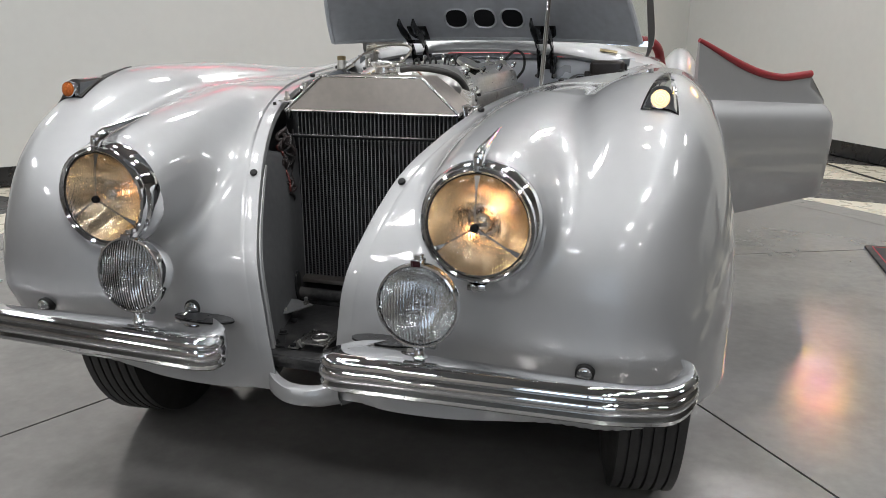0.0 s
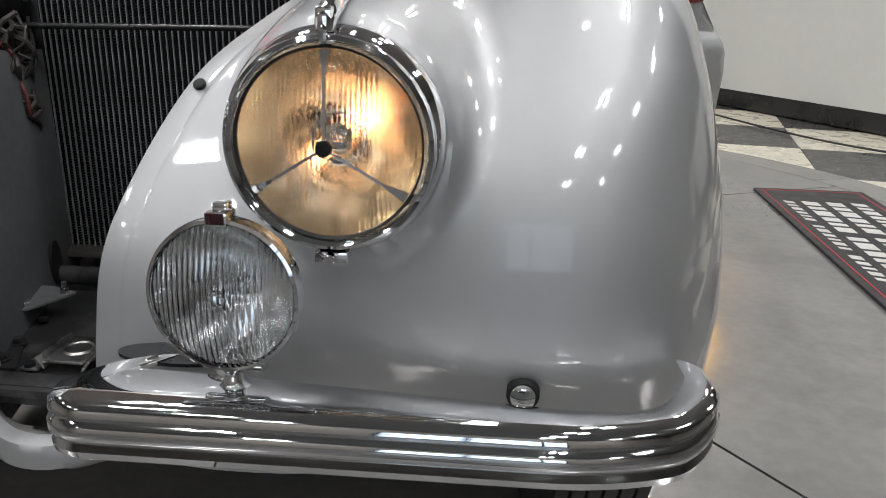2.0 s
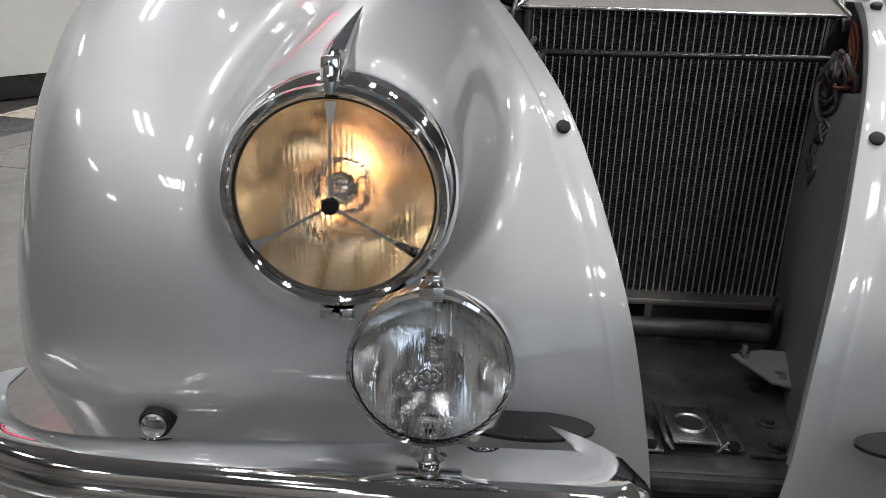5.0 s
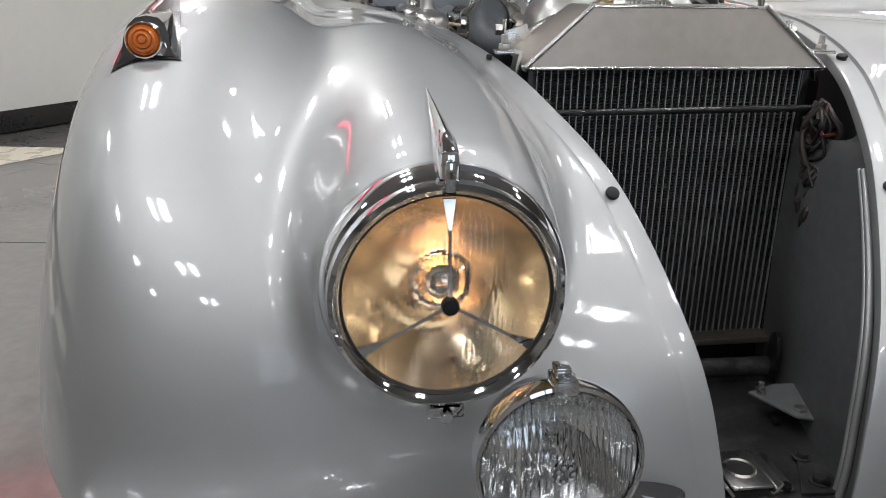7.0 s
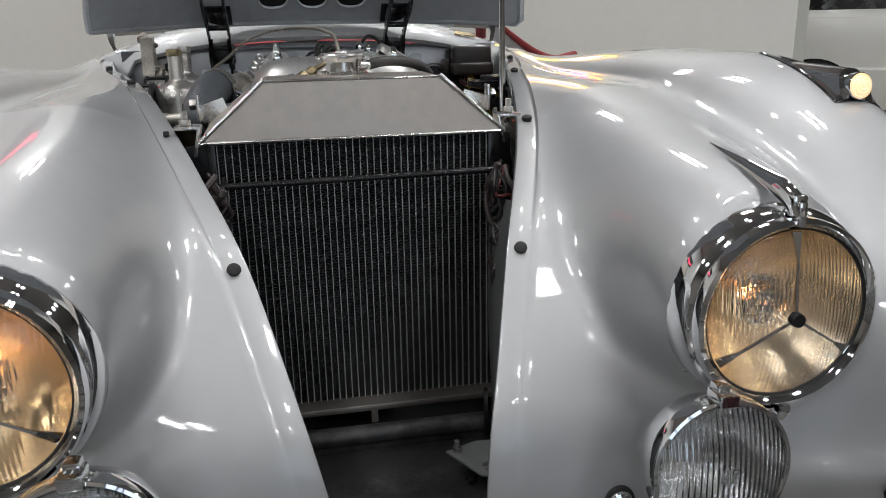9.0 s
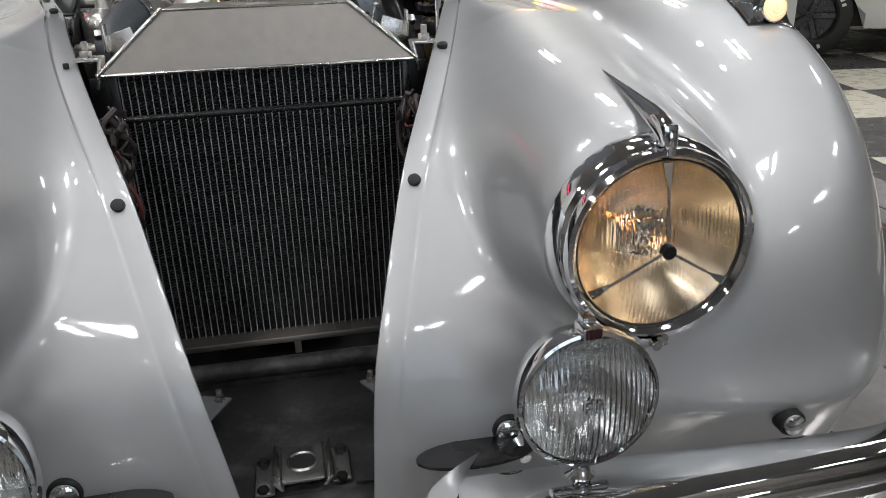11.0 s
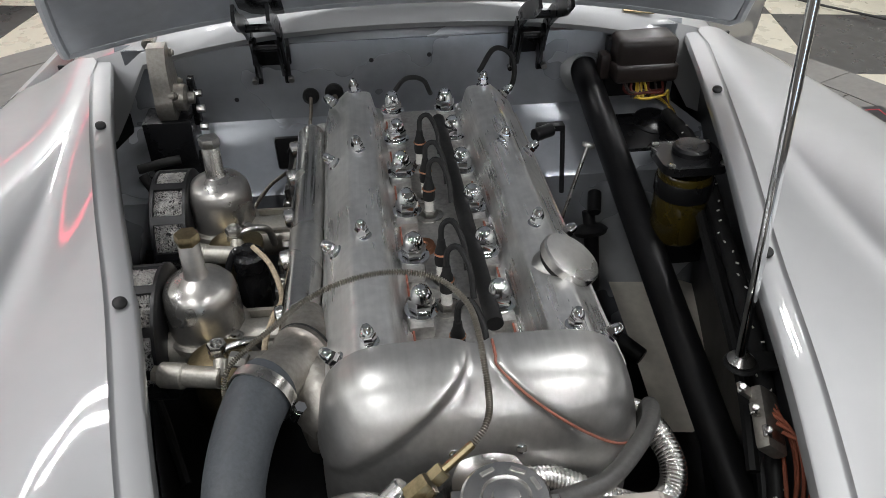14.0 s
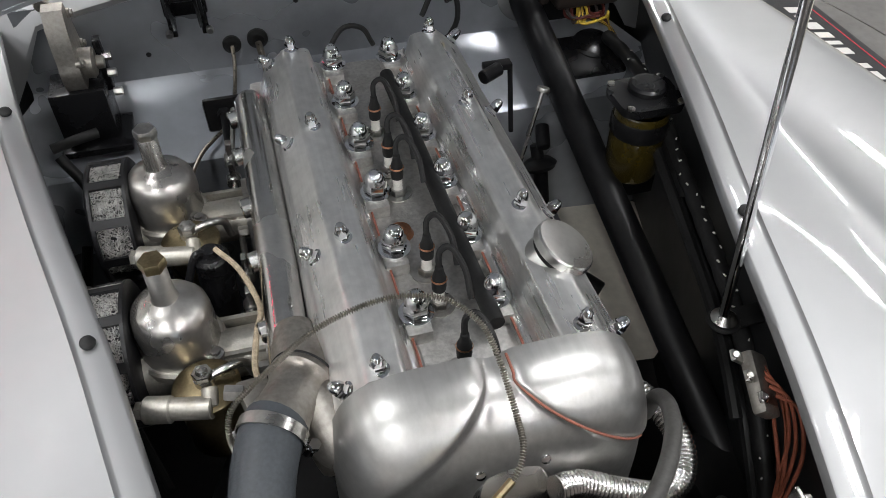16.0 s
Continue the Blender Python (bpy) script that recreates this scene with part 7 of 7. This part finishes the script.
for k in range(5):
    y0 = 0.765 - 0.013 * k
    tube(bm, [(0.322, y0 + 0.012, 0.690), (0.338 + rng.uniform(-0.004, 0.004), y0 - 0.008, 0.684), (0.343 + rng.uniform(-0.006, 0.006), y0 - 0.04, 0.64), (0.330, 0.665 + rng.uniform(-0.01, 0.01), 0.58), (0.318, 0.64, 0.50)], 0.0024, 7)
pieces("cloth_wire", bm, WIRE_ORANGE, fb, "faded red cloth-covered wire")
bm = BM()
sheet(bm, [[V(0.40, 1.50, 0.31), V(0.50, 1.50, 0.30), V(0.62, 1.42, 0.295)], [V(0.385, 1.25, 0.305), V(0.46, 1.25, 0.295), V(0.565, 1.22, 0.29)], [V(0.37, 1.06, 0.30), V(0.43, 1.06, 0.29), V(0.47, 1.09, 0.29)]])
part("splash_panel", bm, CREAM, car, "cream painted splash panel beside the engine")
bm = BM()
box(bm, (-0.30, 0.84, 0.45), (0.010, 0.22, 0.22), rot=(0, 22, 0), bevel=0.003)
part("splash_panel", bm, SILVER_IN, car, "dull silver splash panel beside the engine")
bm = BM()
rod(bm, (0.325, 1.40, 0.53), (0.335, 1.44, 0.55), 0.013)
lathe(bm, [(0.0, 0.0), (0.03, 0.004), (0.034, 0.012), (0.025, 0.02), (0.012, 0.024), (0.012, 0.05), (0, 0.052)], along((0.328, 1.41, 0.47), (0.322, 1.43, 0.52)), 24)
rod(bm, (0.335, 1.38, 0.36), (0.328, 1.41, 0.475), 0.014)
rod(bm, (0.26, 1.30, 0.40), (0.37, 1.18, 0.36), 0.016)
part("clutch_linkage", bm, BLACK, car, "black pedal linkage below the column")
bm = BM()
rod(bm, (0.218, 1.262, 0.60), (0.264, 1.298, 0.729), 0.0032)
lathe(bm, [(0, 0), (0.010, 0.001), (0.011, 0.004), (0.010, 0.008), (0, 0.009)], along((0.2635, 1.2975, 0.727), (0.2665, 1.300, 0.736)), 16)
part("dipstick", bm, STEEL, car, "bare steel dipstick")
bm = BM()
rod(bm, (0.20, 1.40, 0.70), (0.235, 1.42, 0.70), 0.012)
box(bm, (0.235, 1.43, 0.70), (0.05, 0.02, 0.012), bevel=0.003)
rod(bm, (0.258, 1.43, 0.70), (0.258, 1.40, 0.58), 0.0045)
part("throttle_bellcrank", bm, BLACK, car, "black throttle bell crank")

# ---- the white car parked beyond the wall's end ----
WHITE_PAINT = material("white_car_paint", (0.72, 0.71, 0.68), 0.35, 0.0, coat=1.0, var=0.02, scale=2)
other = thing("parked_car", "white parked muscle car with black tyres and alloy wheels", "car")
OC = pose(6.13, 5.43, F, 0, 0, -36)     # local x runs along the car


def o_sheet(rows, name, mat, label=""):
    bm = BM()
    sheet(bm, [[OC @ Vector(p) for p in r] for r in rows])
    return part(name, bm, mat, other, label)


ARCH = 0.375
rows = []
for k in range(61):
    x = -2.3 + 4.6 * k / 60
    cut = 0.24
    for wx in (-1.35, 1.35):
        d = abs(x - wx)
        if d < ARCH:
            cut = max(cut, 0.30 + math.sqrt(ARCH ** 2 - d ** 2))
    rows.append([(x, 0.86, cut), (x, 0.90, max(cut, 0.36)), (x, 0.93, max(cut, 0.58)), (x, 0.915, max(cut, 0.60)), (x, 0.93, 0.86), (x, 0.90, 1.02), (x, 0.78, 1.08), (x, -0.78, 1.08), (x, -0.90, 1.02), (x, -0.93, 0.86), (x, -0.915, max(cut, 0.60)), (x, -0.93, max(cut, 0.58)), (x, -0.90, max(cut, 0.36)), (x, -0.86, cut)])
o_sheet(rows, "body", WHITE_PAINT)
rows = []
for k in range(25):
    x = -1.5 + 2.6 * k / 24
    h = 1.08 + 0.36 * math.sin(math.pi * k / 24) ** 0.5
    rows.append([(x, 0.72, 1.07), (x, 0.60, h), (x, -0.60, h), (x, -0.72, 1.07)])
o_sheet(rows, "cabin", BLACK_SATIN)
bm = BM()
box(bm, OC @ V(0, 0, 0.42), (3.0, 1.5, 0.35), rot=(0, 0, -36))
part("underbody", bm, BLACK, other)
RIM_ALLOY = material("dark_alloy", (0.12, 0.12, 0.13), 0.3, 0.9)
TYRE_WHITE = material("raised_white_letters", (0.7, 0.7, 0.68), 0.6, 0.0)
for wx in (-1.35, 1.35):
    for sy in (0.80, -0.80):
        m = OC @ pose(wx, sy, 0.34, 90, 0, 0) if sy < 0 else OC @ pose(wx, sy, 0.34, -90, 0, 0)
        bm = BM()
        lathe(bm, [(0.20, 0.08), (0.235, 0.11), (0.30, 0.11), (0.335, 0.085), (0.34, 0.05), (0.34, -0.08), (0.2, -0.1)], m, 48)
        w = part("wheel", bm, TYRE, other, "black tyre with white raised letters on a dark alloy wheel")
        bm = BM()
        lathe(bm, [(0.215, 0.10), (0.205, 0.085), (0.195, 0.03), (0.0, 0.02)], m, 40)
        for k in range(5):
            a = 2 * math.pi * k / 5
            p, q = m @ V(0.03 * math.cos(a), 0.03 * math.sin(a), 0.075), m @ V(0.20 * math.cos(a), 0.20 * math.sin(a), 0.07)
            sweep(bm, [p, q], [(-0.028, -0.01), (-0.02, 0.012), (0.02, 0.012), (0.028, -0.01)], up=(m.to_3x3() @ V(0, 0, 1)))
        part("rim", bm, RIM_ALLOY, w)
        bm = BM()
        for a0 in list(range(20, 75, 9)) + [100, 112] + list(range(200, 255, 9)) + [280, 292]:
            a = radians(a0)
            p, q = m @ V(0.255 * math.cos(a), 0.255 * math.sin(a), 0.1135), m @ V(0.288 * math.cos(a), 0.288 * math.sin(a), 0.1135)
            sweep(bm, [p, q], [(-0.012, -0.002), (-0.012, 0.002), (0.012, 0.002), (0.012, -0.002)], up=(m.to_3x3() @ V(0, 0, 1)))
        pieces("letter_bar", bm, TYRE_WHITE, w)
